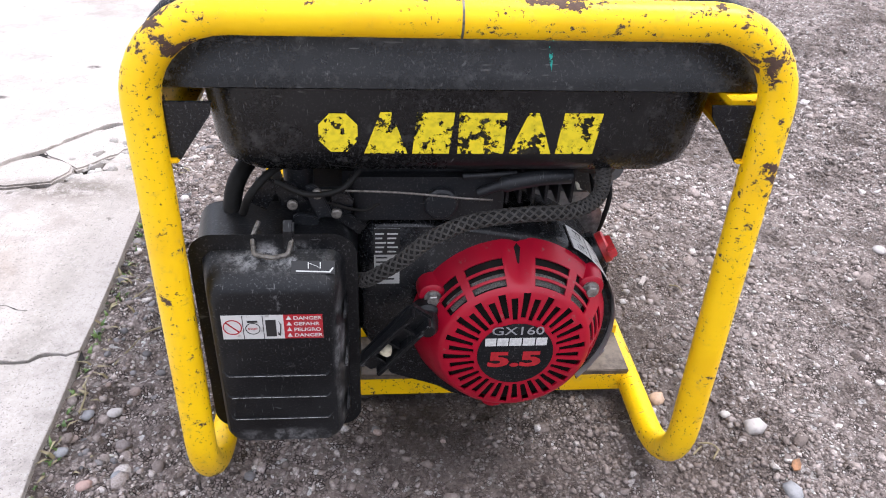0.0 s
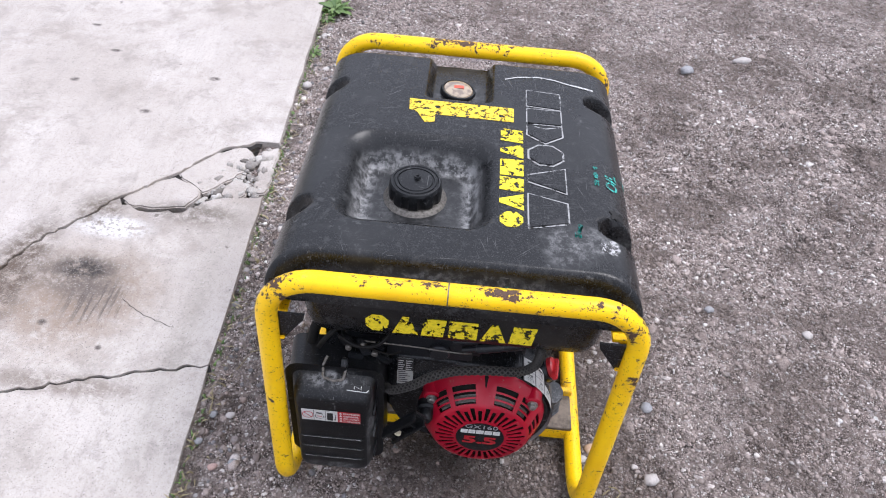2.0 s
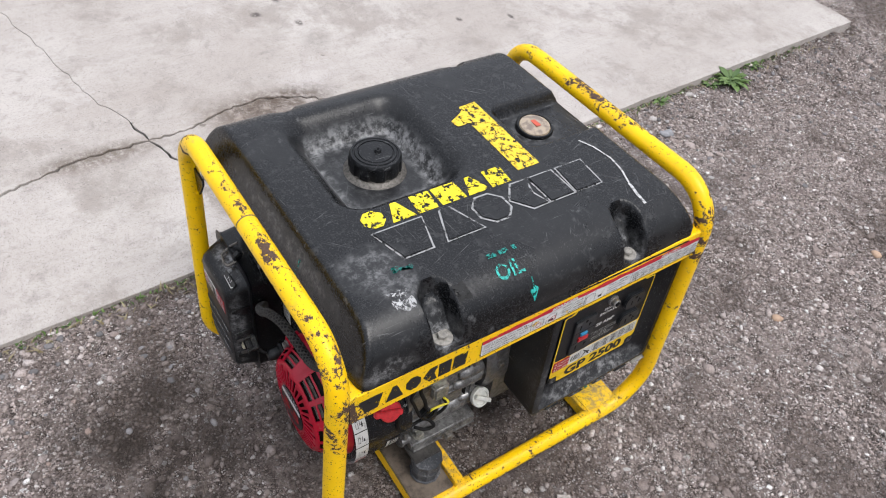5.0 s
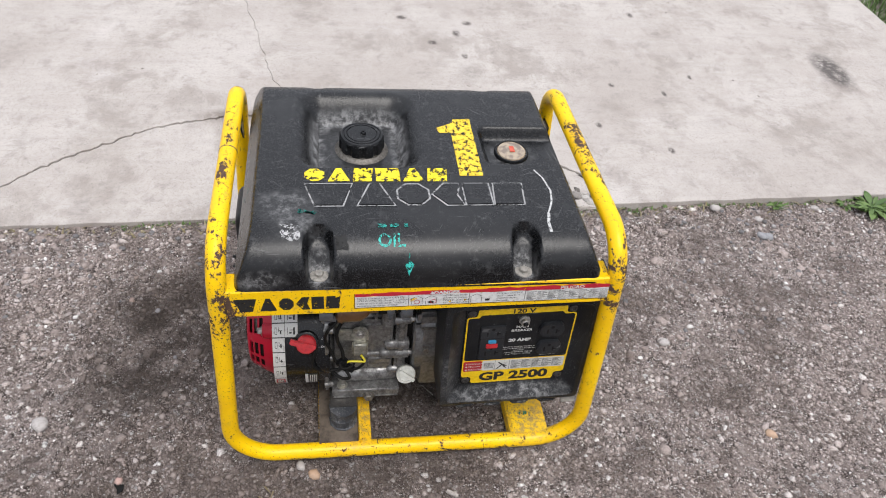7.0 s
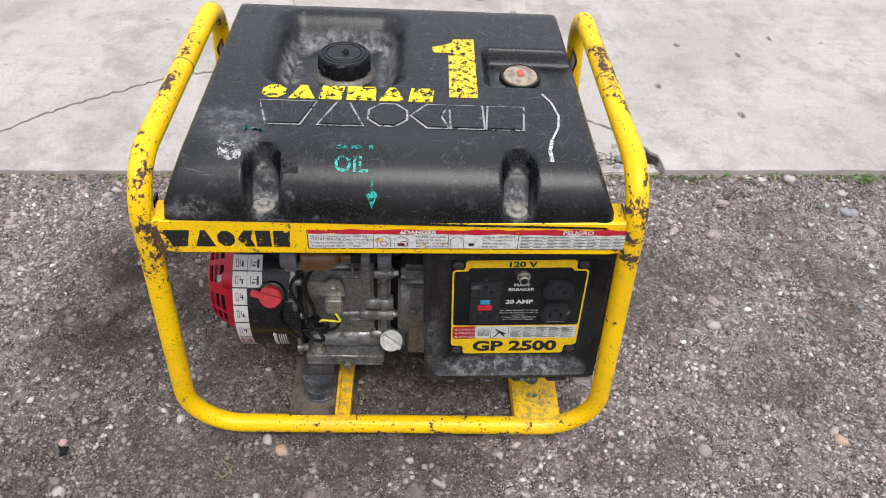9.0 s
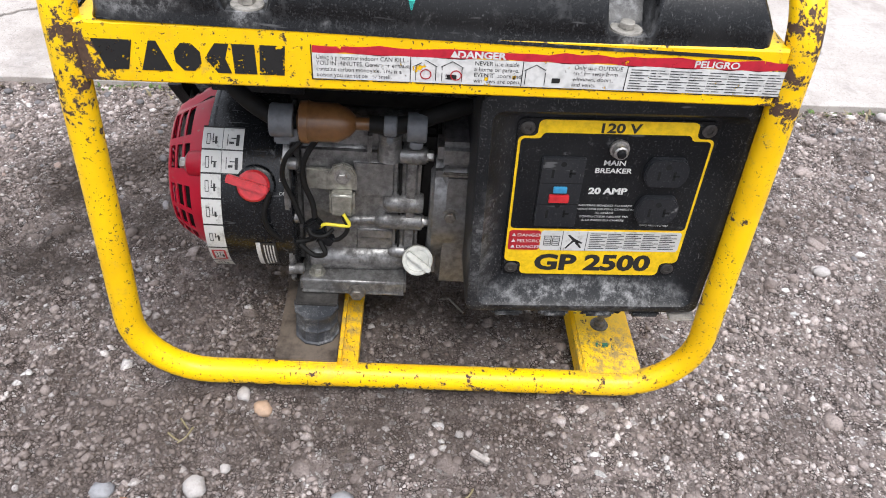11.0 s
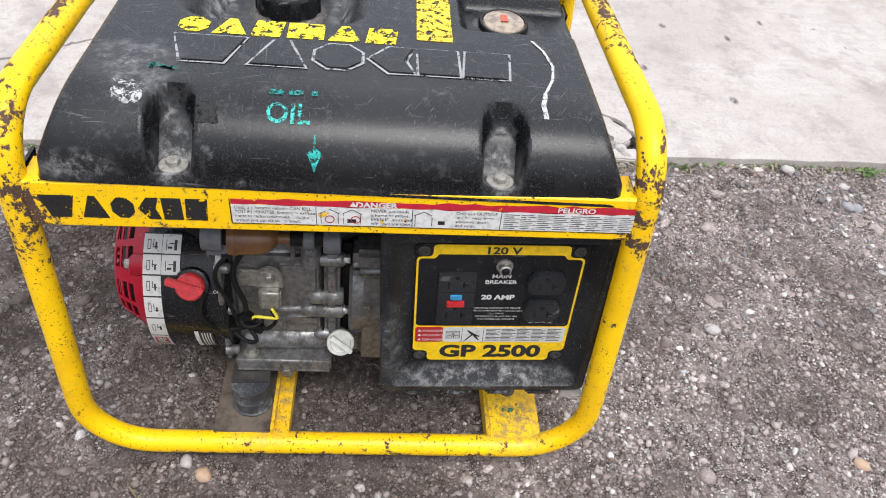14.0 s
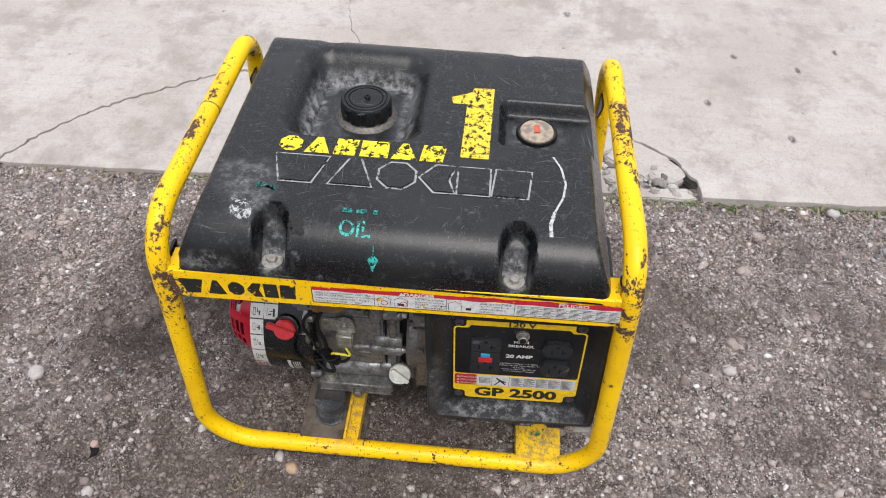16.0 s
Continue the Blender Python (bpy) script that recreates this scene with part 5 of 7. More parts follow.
def housing_labels():
    bm = bmesh.new()
    rim_arc(bm, 0.1011, -0.247, -0.228, -42, 60, 30)
    lab = part("instruction_strip", bm, WHITE, housing, "white pictogram strip, soiled")
    bm = bmesh.new()
    rim_arc(bm, 0.1011, -0.2275, -0.208, 34, 60, 10)
    part("instruction_strip", bm, WHITE, housing, "white pictogram label")
    bm = bmesh.new()
    for a in (-42, -30, -14, 4, 20, 34, 47, 60):
        rim_arc(bm, 0.1014, -0.247, -0.228, a - 0.5, a + 0.5, 1)
    for a in (34, 47, 60):
        rim_arc(bm, 0.1014, -0.2275, -0.208, a - 0.4, a + 0.4, 1)
    for n, a in enumerate((-36, -22, -5, 12, 27, 40, 53)):
        for q in (-3.2, 2.6):
            rim_arc(bm, 0.1014, -0.2430, -0.2395, a + q, a + q + 0.5, 1)
        rim_arc(bm, 0.1014, -0.2430, -0.2424, a - 3.2, a + 3.1, 4)
        rim_arc(bm, 0.1014, -0.2400, -0.2394, a - 3.2, a + 3.1, 4)
        rim_arc(bm, 0.1014, -0.2375, -0.2320, a - 2.0 + n % 3, a - 1.4 + n % 3, 1)
        rim_arc(bm, 0.1014, -0.2350, -0.2330, a - 2.8, a + 1.5 - n % 2, 3)
        rim_arc(bm, 0.1014, -0.2372, -0.2364, a - 1.0, a + 3.2, 3)
    for a in (40, 53):
        rim_arc(bm, 0.1014, -0.2235, -0.2228, a - 3.5, a + 3.0, 3)
        rim_arc(bm, 0.1014, -0.2215, -0.2170, a - 2.5, a - 1.2, 2)
        rim_arc(bm, 0.1014, -0.2200, -0.2130, a + 0.4, a + 1.0, 2)
        rim_arc(bm, 0.1014, -0.2150, -0.2120, a - 3.5, a + 3.0, 3)
    part("pictogram", bm, INK, housing, kind="stuff")
    bm = bmesh.new()
    for a in (-22,):
        rim_arc(bm, 0.1016, -0.2445, -0.2425, a - 5, a + 5, 4)
        rim_arc(bm, 0.1016, -0.2325, -0.2305, a - 5, a + 5, 4)
        rim_arc(bm, 0.1016, -0.2445, -0.2305, a - 5.6, a - 4.4, 1)
        rim_arc(bm, 0.1016, -0.2445, -0.2305, a + 4.4, a + 5.6, 1)
    part("pictogram", bm, REDINK, housing, kind="stuff")
    bm = bmesh.new()
    rim_arc(bm, 0.1011, -0.198, -0.178, -34, -8, 10)
    part("caution_label", bm, INK, housing, "black label with white lines")
    bm = bmesh.new()
    rim_arc(bm, 0.1014, -0.1985, -0.194, -34, -8, 10)
    for k, y in enumerate((-0.191, -0.188, -0.185, -0.182)):
        rim_arc(bm, 0.1014, y, y + 0.0013, -33 + k, -10, 8)
    part("caution_print", bm, PRINT, housing, kind="stuff")


housing_labels()


def ignition_switch():
    d = Vector((math.cos(radians(29)), 0, math.sin(radians(29))))
    c = FC + d * 0.0995 + Vector((0, -0.195, 0))
    u, w = Vector((0, 1, 0)), d.cross(Vector((0, 1, 0)))
    bm = bmesh.new()
    lathe(bm, c, d, [(0, 0.0195), (0.006, 0.0185), (0.007, 0.0165)], 28)
    base = part("switch_plate", bm, SHROUD, housing)
    bm = bmesh.new()
    lathe(bm, c + d * 0.006, d, [(0, 0.0150), (0.007, 0.0155), (0.009, 0.0135)], 28)
    part("switch_knob", bm, REDPLASTIC, housing, "red plastic ignition switch")
    bm = bmesh.new()
    m = Matrix((u, w, d)).transposed().to_4x4()
    m.translation = c + d * 0.012
    box(bm, (-0.0255, -0.0042, 0), (0.015, 0.0042, 0.008), 0.0012, m=m @ Matrix.Rotation(radians(-16), 4, "Z"))
    part("switch_lever", bm, REDPLASTIC, housing)
    bm = bmesh.new()
    t = Matrix((u, -w, d)).transposed().to_4x4() if (w.z < 0) else m.copy()
    t.translation = c + d * 0.0032 + u * 0.0265
    plateau = t
    words(bm, "OFF", 0.0048, t @ Matrix.Translation((0, 0.004, 0)))
    words(bm, "ON", 0.0048, t @ Matrix.Translation((0, -0.009, 0)))
    part("switch_print", bm, PRINT, housing, kind="stuff")


ignition_switch()


def crankcase():
    bm = bmesh.new()
    box(bm, (-0.045, -0.160, 0.088), (0.125, -0.050, 0.250), 0.009, 3)
    cc = part("crankcase", bm, CAST, gen, "dull cast aluminium engine block, oily")

    def add(name, build, mat=CAST, label=""):
        b = bmesh.new()
        build(b)
        return part(name, b, mat, cc, label)

    add("upper_deck", lambda b: box(b, (-0.045, -0.140, 0.236), (0.117, -0.032, 0.268), 0.007, 3))
    add("side_cover", lambda b: box(b, (-0.045, -0.054, 0.096), (0.131, -0.036, 0.254), 0.005, 3))
    add("cover_seam", lambda b: box(b, (0.04, -0.0565, 0.100), (0.1285, -0.0545, 0.250), 0.0006), NEARBLACK)
    for z, y0, r in ((0.241, -0.064, 0.0090), (0.184, -0.072, 0.0105), (0.161, -0.080, 0.0095), (0.120, -0.066, 0.0080)):
        add("bolt_boss", lambda b: lathe(b, (0.1255, y0, z), (0, 1, 0), [(0, r * 0.55), (0.004, r * 0.9), (0.010, r), (-y0 - 0.034, r), (-y0 - 0.032, r * 0.9)], 20))
        if z != 0.184:
            add("case_bolt", lambda b: hexbolt(b, (0.1255, -0.032, z), (0, 1, 0), 0.0052, 0.007, 1.25), STEEL)
    add("boss_lug", lambda b: box(b, (0.116, -0.071, 0.173), (0.1335, -0.050, 0.194), 0.004, 3))
    # raised panels, ledges and the rounded sump
    add("cast_pad", lambda b: box(b, (0.118, -0.104, 0.190), (0.1290, -0.060, 0.234), 0.0035, 3))
    add("cast_pad", lambda b: box(b, (0.118, -0.100, 0.122), (0.1278, -0.060, 0.150), 0.0025, 3))
    add("rib", lambda b: lathe(b, (0.1245, -0.114, 0.1585), (0, 1, 0.06), [(0, 0.002), (0.003, 0.0048), (0.040, 0.0052), (0.045, 0.003)], 16))
    add("rib", lambda b: box(b, (0.118, -0.158, 0.214), (0.1285, -0.062, 0.2185), 0.0018))
    add("rib", lambda b: box(b, (0.116, -0.0885, 0.218), (0.1285, -0.0845, 0.262), 0.0018))
    add("sump", lambda b: lathe(b, (0.1180, -0.150, 0.1035), (0, 1, 0.05), [(0, 0.009), (0.004, 0.0150), (0.010, 0.0165), (0.092, 0.0165), (0.100, 0.0145), (0.104, 0.009)], 24))
    add("base_flange", lambda b: box(b, (-0.050, -0.156, 0.077), (0.1495, -0.045, 0.0955), 0.0028, 3))
    add("flange_lip", lambda b: box(b, (0.1492, -0.1545, 0.0785), (0.1515, -0.0465, 0.0815), 0.0008))
    # cast figures, too worn to read
    for i in range(6):
        add("cast_figure", lambda b: box(b, (0.1265, -0.094 + 0.0052 * i, 0.1335), (0.1284, -0.0905 + 0.0052 * i, 0.1385), 0.0006))
    add("stud_boss", lambda b: lathe(b, (0.1275, -0.067, 0.238), (0, 0, 1), [(0, 0.0125), (0.006, 0.0110), (0.024, 0.0108), (0.025, 0.0118), (0.029, 0.0118), (0.030, 0.0105)], 24))
    add("drain_bolt", lambda b: hexbolt(b, (0.1505, -0.096, 0.083), (1, 0, 0), 0.0072, 0.009, 1.3), DULLSTEEL, "dark oil drain bolt")
    add("base_bolt", lambda b: hexbolt(b, (0.138, -0.139, 0.0950), (0, 0, 1), 0.0062, 0.009, 1.4), ZINC)
    # the fan shroud's ragged back plate, standing out beside the block
    edge = [(0.060, 0.070), (0.130, 0.074), (0.139, 0.086), (0.137, 0.104), (0.144, 0.112), (0.142, 0.128), (0.136, 0.136), (0.141, 0.150), (0.146, 0.160), (0.142, 0.176), (0.147, 0.190), (0.143, 0.206), (0.147, 0.222), (0.141, 0.240), (0.128, 0.252), (0.060, 0.256)]
    m = Matrix(((1, 0, 0, 0), (0, 0, 1, -0.1665), (0, 1, 0, 0), (0, 0, 0, 1)))
    add("back_plate", lambda b: plate(b, edge, m, 0.0055, 0.0015))
    for x, z in ((0.140, 0.098), (0.143, 0.170), (0.141, 0.232)):
        add("plate_boss", lambda b: lathe(b, (x - 0.004, -0.168, z), (0, 1, 0), [(0, 0.0065), (0.014, 0.0060), (0.016, 0.004)], 14))
    # zinc bracket and the oil sensor's clip
    add("sensor_bracket", lambda b: plate(b, [(-0.146, 0.200), (-0.112, 0.198), (-0.108, 0.208), (-0.112, 0.222), (-0.146, 0.223)], at(EAST, 0.1272, 0, 0), 0.004, 0.0010), ZINC, "dull zinc bracket")
    add("oil_sensor", lambda b: (plate(b, [(-0.0135, -0.014), (0.0135, -0.014), (0.0135, 0.003), (0.009, 0.0125), (0, 0.0160), (-0.009, 0.0125), (-0.0135, 0.003)], at(EAST, 0.1312, -0.1115, 0.2165), 0.0045, 0.0015),
                                box(b, (0.1312, -0.1240, 0.176), (0.1450, -0.0995, 0.2035), 0.003, 3)), ZINC, "dull zinc sensor clip")
    add("sensor_bolt", lambda b: hexbolt(b, (0.1355, -0.1115, 0.2185), (1, 0, 0), 0.0055, 0.005, 1.5), STEEL)
    # dipstick
    ax = Vector((0.85, 0.1, 0.45)).normalized()
    c = Vector((0.136, -0.035, 0.1185))
    add("oil_neck", lambda b: cyl(b, c - ax * 0.03, c + ax * 0.002, 0.011, 20), DARKCAST)
    u = Vector((0, 1, -0.9)).normalized()
    u = (u - ax * u.dot(ax)).normalized()
    m = Matrix((u, ax.cross(u), ax)).transposed().to_4x4()
    m.translation = c + ax * 0.0075
    add("oil_cap", lambda b: (lathe(b, c, ax, [(0, 0.0150), (0.002, 0.0160), (0.0075, 0.0160), (0.0085, 0.0150), (0.0085, 0.0120), (0.0070, 0.0115)], 32), box(b, (-0.0150, -0.0030, 0), (0.0160, 0.0030, 0.0075), 0.001, m=m)), CREAM, "grimy cream plastic oil filler cap")
    return cc


block = crankcase()


def cable(name, pts, r, mat, parent, label="", seg=10):
    bm = bmesh.new()
    sweep(bm, curve(pts), r, seg)
    return part(name, bm, mat, parent, label, 60)


cable("wire", [(0.134, -0.122, 0.270), (0.138, -0.136, 0.258), (0.142, -0.147, 0.236), (0.143, -0.147, 0.214), (0.144, -0.140, 0.192), (0.146, -0.138, 0.176)], 0.0028, RUBBER, block)
cable("wire", [(0.148, -0.180, 0.205), (0.152, -0.186, 0.180), (0.150, -0.181, 0.158), (0.144, -0.168, 0.142), (0.142, -0.150, 0.142), (0.145, -0.136, 0.150)], 0.0026, RUBBER, block)
cable("wire", [(0.147, -0.110, 0.180), (0.150, -0.106, 0.165), (0.148, -0.117, 0.150), (0.145, -0.132, 0.152)], 0.0023, RUBBER, block)
cable("wire", [(0.147, -0.110, 0.182), (0.151, -0.104, 0.172), (0.150, -0.112, 0.170), (0.149, -0.128, 0.170), (0.147, -0.134, 0.163)], 0.0018, WIREYELLOW, block, "yellow wire")
for y, z, a in ((-0.136, 0.158, 10), (-0.129, 0.150, -25), (-0.140, 0.166, 40)):
    bm = bmesh.new()
    box(bm, (-0.005, -0.009, -0.006), (0.005, 0.009, 0.006), 0.0018, m=Matrix.Translation((0.146, y, z)) @ Matrix.Rotation(radians(a), 4, "X"))
    part("wire_connector", bm, PLASTIC, block)
bm = bmesh.new()
box(bm, (0.132, -0.168, 0.262), (0.150, -0.146, 0.280), 0.003)
part("rubber_clip", bm, GREYCLAMP, block)

# loose wiring on the engine's side
cable("wire", [(0.140, -0.140, 0.268), (0.150, -0.150, 0.262), (0.152, -0.162, 0.246), (0.148, -0.166, 0.222), (0.146, -0.158, 0.196), (0.148, -0.150, 0.170)], 0.0024, RUBBER, block)
cable("wire", [(0.150, -0.134, 0.150), (0.156, -0.128, 0.138), (0.152, -0.140, 0.132), (0.146, -0.154, 0.140)], 0.0026, RUBBER, block)
cable("wire", [(0.146, -0.146, 0.168), (0.154, -0.140, 0.160), (0.152, -0.128, 0.158), (0.148, -0.120, 0.164)], 0.0020, RUBBER, block)
# fuel line with filter
bm = bmesh.new()
lathe(bm, (0.142, -0.150, 0.281), (0, 1, 0.02), [(0, 0.010), (0.003, 0.0185), (0.010, 0.0195), (0.012, 0.0180), (0.036, 0.0175), (0.047, 0.012), (0.052, 0.006), (0.070, 0.0055)], 28)
part("fuel_filter", bm, AMBER, gen, "brown translucent fuel filter")
cable("fuel_hose", [(0.142, -0.148, 0.281), (0.141, -0.170, 0.283), (0.125, -0.205, 0.300), (0.090, -0.230, 0.318), (0.060, -0.235, 0.326)], 0.008, RUBBER, gen, "black rubber fuel hose")
cable("fuel_hose", [(0.142, -0.086, 0.282), (0.141, -0.055, 0.283), (0.135, -0.020, 0.294), (0.120, 0.030, 0.305), (0.10, 0.08, 0.320)], 0.008, RUBBER, gen)
for y0, r, n in ((-0.174, 0.0150, 0.021), (-0.073, 0.0095, 0.012), (-0.052, 0.0135, 0.018)):
    bm = bmesh.new()
    lathe(bm, (0.142, y0, 0.2815), (0, 1, 0), [(0, r - 0.001), (0.001, r), (n - 0.001, r), (n, r - 0.001)], 28)
    box(bm, (0.138, y0 + 0.003, 0.2815 - r - 0.006), (0.150, y0 + n - 0.003, 0.2815 - r + 0.003), 0.0015)
    part("hose_clamp", bm, GREYCLAMP, gen, "grey banded hose clamp")


# -- air filter box --
def air_filter():
    bm = bmesh.new()
    back = rect(-0.214, 0.078, -0.092, 0.279, 0.020, 6)
    rings = []
    for y, g in ((-0.235, 0.004), (-0.278, 0.0), (-0.284, -0.001), (-0.286, -0.004)):
        cx, cz = -0.153, 0.178
        rings.append([bm.verts.new((x + math.copysign(-g, x - cx), y, z + math.copysign(-g, z - cz))) for x, z in back])
    for p, q in zip(rings, rings[1:]):
        for k in range(len(p)):
            bm.faces.new((p[k], p[(k + 1) % len(p)], q[(k + 1) % len(p)], q[k]))
    bm.faces.new(rings[-1])
    bm.faces.new(rings[0][::-1])
    ab = part("air_filter_box", bm, PLASTIC, gen, "dusty black plastic air filter box", 40)
    bm = bmesh.new()
    rings = []
    for y, i, t in ((-0.284, 0.0, 0.0), (-0.300, 0.004, 0.006), (-0.312, 0.007, 0.013), (-0.3165, 0.010, 0.018), (-0.3175, 0.014, 0.022)):
        rings.append([bm.verts.new((x, y, z)) for x, z in rect(-0.209 + i, 0.082 + i * 0.7, -0.097 - i, 0.270 - t * 1.0, 0.014, 5)])
    for p, q in zip(rings, rings[1:]):
        for k in range(len(p)):
            bm.faces.new((p[k], p[(k + 1) % len(p)], q[(k + 1) % len(p)], q[k]))
    bm.faces.new(rings[-1])
    lid = part("filter_lid", bm, PLASTIC, ab, "black ribbed filter lid", 40)
    for z in (0.166, 0.142, 0.117):
        bm = bmesh.new()
        sweep(bm, rounded([(-0.197, -0.3160, z + 0.006), (-0.195, -0.3176, z), (-0.113, -0.3176, z), (-0.111, -0.3160, z + 0.006)], 0.004), 0.0013, 8)
        part("lid_rib", bm, PLASTIC, ab)
        bm = bmesh.new()
        box(bm, (-0.193, -0.3188, z - 0.0002), (-0.115, -0.3182, z + 0.0006))
        part("rib_scuff", bm, SCRATCH, ab, "pale worn rib edge")
    for z in (0.225, 0.175, 0.125):
        bm = bmesh.new()
        plate(bm, [(0, 0), (0.030, 0), (0.030, 0.003), (0, 0.020)], Matrix(((0, 0, 1, -0.099), (-1, 0, 0, -0.284), (0, -1, 0, z), (0, 0, 0, 1))), 0.0022)
        part("lid_fin", bm, PLASTIC, ab)
    for z in (0.238, 0.228, 0.218):
        bm = bmesh.new()
        box(bm, (-0.2155, -0.275, z), (-0.2105, -0.255, z + 0.004), 0.001)
        part("side_slot", bm, RUBBER, ab)
    # wire latch and its post
    bm = bmesh.new()
    sweep(bm, rounded([(-0.164, -0.272, 0.286), (-0.168, -0.283, 0.279), (-0.166, -0.296, 0.2715), (-0.152, -0.299, 0.2700), (-0.140, -0.297, 0.2715), (-0.138, -0.285, 0.278), (-0.142, -0.272, 0.286)], 0.004), 0.0019, 8)
    part("wire_latch", bm, DULLSTEEL, ab, "bent wire latch")
    bm = bmesh.new()
    plate(bm, [(0, 0), (0.020, 0), (0.017, 0.028), (0.010, 0.034), (0.004, 0.030), (0.008, 0.022)], Matrix(((0, 0, 1, -0.144), (-1, 0, 0, -0.270), (0, 1, 0, 0.258), (0, 0, 0, 1))), 0.008, 0.0015)
    part("latch_hook", bm, PLASTIC, ab)
    bm = bmesh.new()
    m = at(FRONT, -0.121, -0.3035, 0.2640) @ Matrix.Rotation(radians(-38), 4, "X")
    plate(bm, rect(-0.0165, -0.005, 0.0165, 0.005), m, 0.0006)
    ch = part("choke_label", bm, INK, ab, "black choke label")
    bm = bmesh.new()
    for x in (-0.004, 0.005):
        plate(bm, rect(x, -0.001, x + 0.0008, 0.004), m @ Matrix.Translation((0, 0, 0.0008)), 0.0001)
    plate(bm, [(-0.003, 0.003), (-0.002, 0.003), (0.005, 0.0), (0.004, 0.0)], m @ Matrix.Translation((0, 0, 0.0008)), 0.0001)
    plate(bm, [(-0.013, -0.0022), (0.012, -0.0032), (0.015, 0.000), (0.0155, -0.001), (0.013, -0.0042), (-0.013, -0.0032)], m @ Matrix.Translation((0, 0, 0.0008)), 0.0001)
    part("choke_print", bm, PRINT, ab, kind="stuff")
    # warning sticker
    S = at(FRONT, 0, -0.3177, 0)
    bm = bmesh.new()
    plate(bm, rect(-0.1925, 0.2060, -0.1450, 0.2295), S, 0.0004)
    part("sticker", bm, WHITE, ab, "white pictogram sticker")
    bm = bmesh.new()
    plate(bm, rect(-0.1450, 0.2060, -0.1150, 0.2295), S, 0.0004)
    part("sticker", bm, REDINK, ab, "red danger sticker")
    bm = bmesh.new()
    S2 = at(FRONT, 0, -0.3183, 0)
    for i, t in enumerate(("DANGER", "GEFAHR", "PELIGRO", "DANGER")):
        words(bm, t, 0.0047, at(FRONT, -0.1375, -0.3181, 0.2250 - i * 0.0057), "LEFT", 0.0001, wide=1.15)
        plate(bm, [(-0.1430, 0.2250 - i * 0.0057), (-0.1388, 0.2250 - i * 0.0057), (-0.1409, 0.2288 - i * 0.0057)], S2, 0.0001)
    part("sticker_print", bm, PRINT, ab, kind="stuff")
    bm = bmesh.new()
    for x in (-0.1767, -0.1612):
        plate(bm, rect(x, 0.2060, x + 0.0006, 0.2295), S2, 0.0001)
    ring_ = lambda cx, cz, r, w: [(cx + q * math.cos(t), cz + q * math.sin(t)) for q, t in [(r, 2 * math.pi * k / 20) for k in range(21)] + [(r - w, 2 * math.pi * k / 20) for k in range(20, -1, -1)]]
    plate(bm, ring_(-0.1690, 0.2165, 0.0058, 0.0007), S2, 0.0001)
    plate(bm, rect(-0.1730, 0.2225, -0.1650, 0.2245), S2, 0.0001)
    plate(bm, [(-0.1590, 0.2085), (-0.1510, 0.2085), (-0.1510, 0.2250), (-0.1590, 0.2250)], S2, 0.0001)
    plate(bm, [(-0.1500, 0.2100), (-0.1480, 0.2090), (-0.1468, 0.2200), (-0.1490, 0.2240), (-0.1478, 0.2195), (-0.1486, 0.2110), (-0.1500, 0.2130)], S2, 0.0001)
    part("sticker_pictogram", bm, INK, ab, kind="stuff")
    bm = bmesh.new()
    plate(bm, ring_(-0.1845, 0.2180, 0.0074, 0.0009), S2, 0.0002)
    plate(bm, [(-0.1898, 0.2225), (-0.1890, 0.2233), (-0.1792, 0.2135), (-0.1800, 0.2127)], at(FRONT, 0, -0.31835, 0), 0.0002)
    words(bm, "STOP", 0.0030, at(FRONT, -0.1690, -0.3183, 0.2155), bold=0.0001)
    part("sticker_sign", bm, REDINK, ab, kind="stuff")
    return ab


air_filter()

# carburettor side clutter above the filter box
bm = bmesh.new()
box(bm, (-0.150, -0.250, 0.215), (-0.092, -0.165, 0.300), 0.008)
cyl(bm, (-0.135, -0.235, 0.300), (-0.135, -0.235, 0.318), 0.012)
box(bm, (-0.176, -0.225, 0.245), (-0.148, -0.190, 0.290), 0.006)
part("carburettor", bm, BLACKCAST, gen, "sooty carburettor")
cable("breather_hose", [(-0.190, -0.250, 0.270), (-0.185, -0.235, 0.300), (-0.168, -0.215, 0.318), (-0.140, -0.200, 0.320)], 0.0072, RUBBER, gen, "black breather hose")
cable("governor_rod", [(-0.125, -0.258, 0.306), (-0.060, -0.258, 0.304), (0.000, -0.256, 0.297), (0.022, -0.252, 0.293)], 0.0010, DULLSTEEL, gen)
cable("governor_rod", [(-0.120, -0.262, 0.300), (-0.085, -0.264, 0.291), (-0.070, -0.262, 0.296)], 0.0012, NEARBLACK, gen)
cable("governor_spring", [(-0.004, -0.254, 0.316), (0.040, -0.250, 0.317)], 0.0026, BLACKCAST, gen)
bm = bmesh.new()
box(bm, (-0.100, -0.248, 0.262), (0.034, -0.060, 0.322), 0.010)
cyl(bm, (-0.020, -0.247, 0.290), (-0.020, -0.256, 0.290), 0.014, 20, 0.002)
part("cylinder_shroud", bm, BLACKCAST, gen, "oily black cylinder cover under the tank")
for k in range(6):
    bm = bmesh.new()
    box(bm, (0.036 + 0.011 * k, -0.236, 0.280), (0.0385 + 0.011 * k, -0.150, 0.319), 0.0008)
    part("cooling_fin", bm, BLACKCAST, gen)
bm = bmesh.new()
sweep(bm, curve([(0.010, -0.252, 0.300), (0.030, -0.256, 0.310), (0.060, -0.252, 0.314), (0.085, -0.245, 0.312)], 6), [0.004] * 6 + [0.007] * 13, 10)
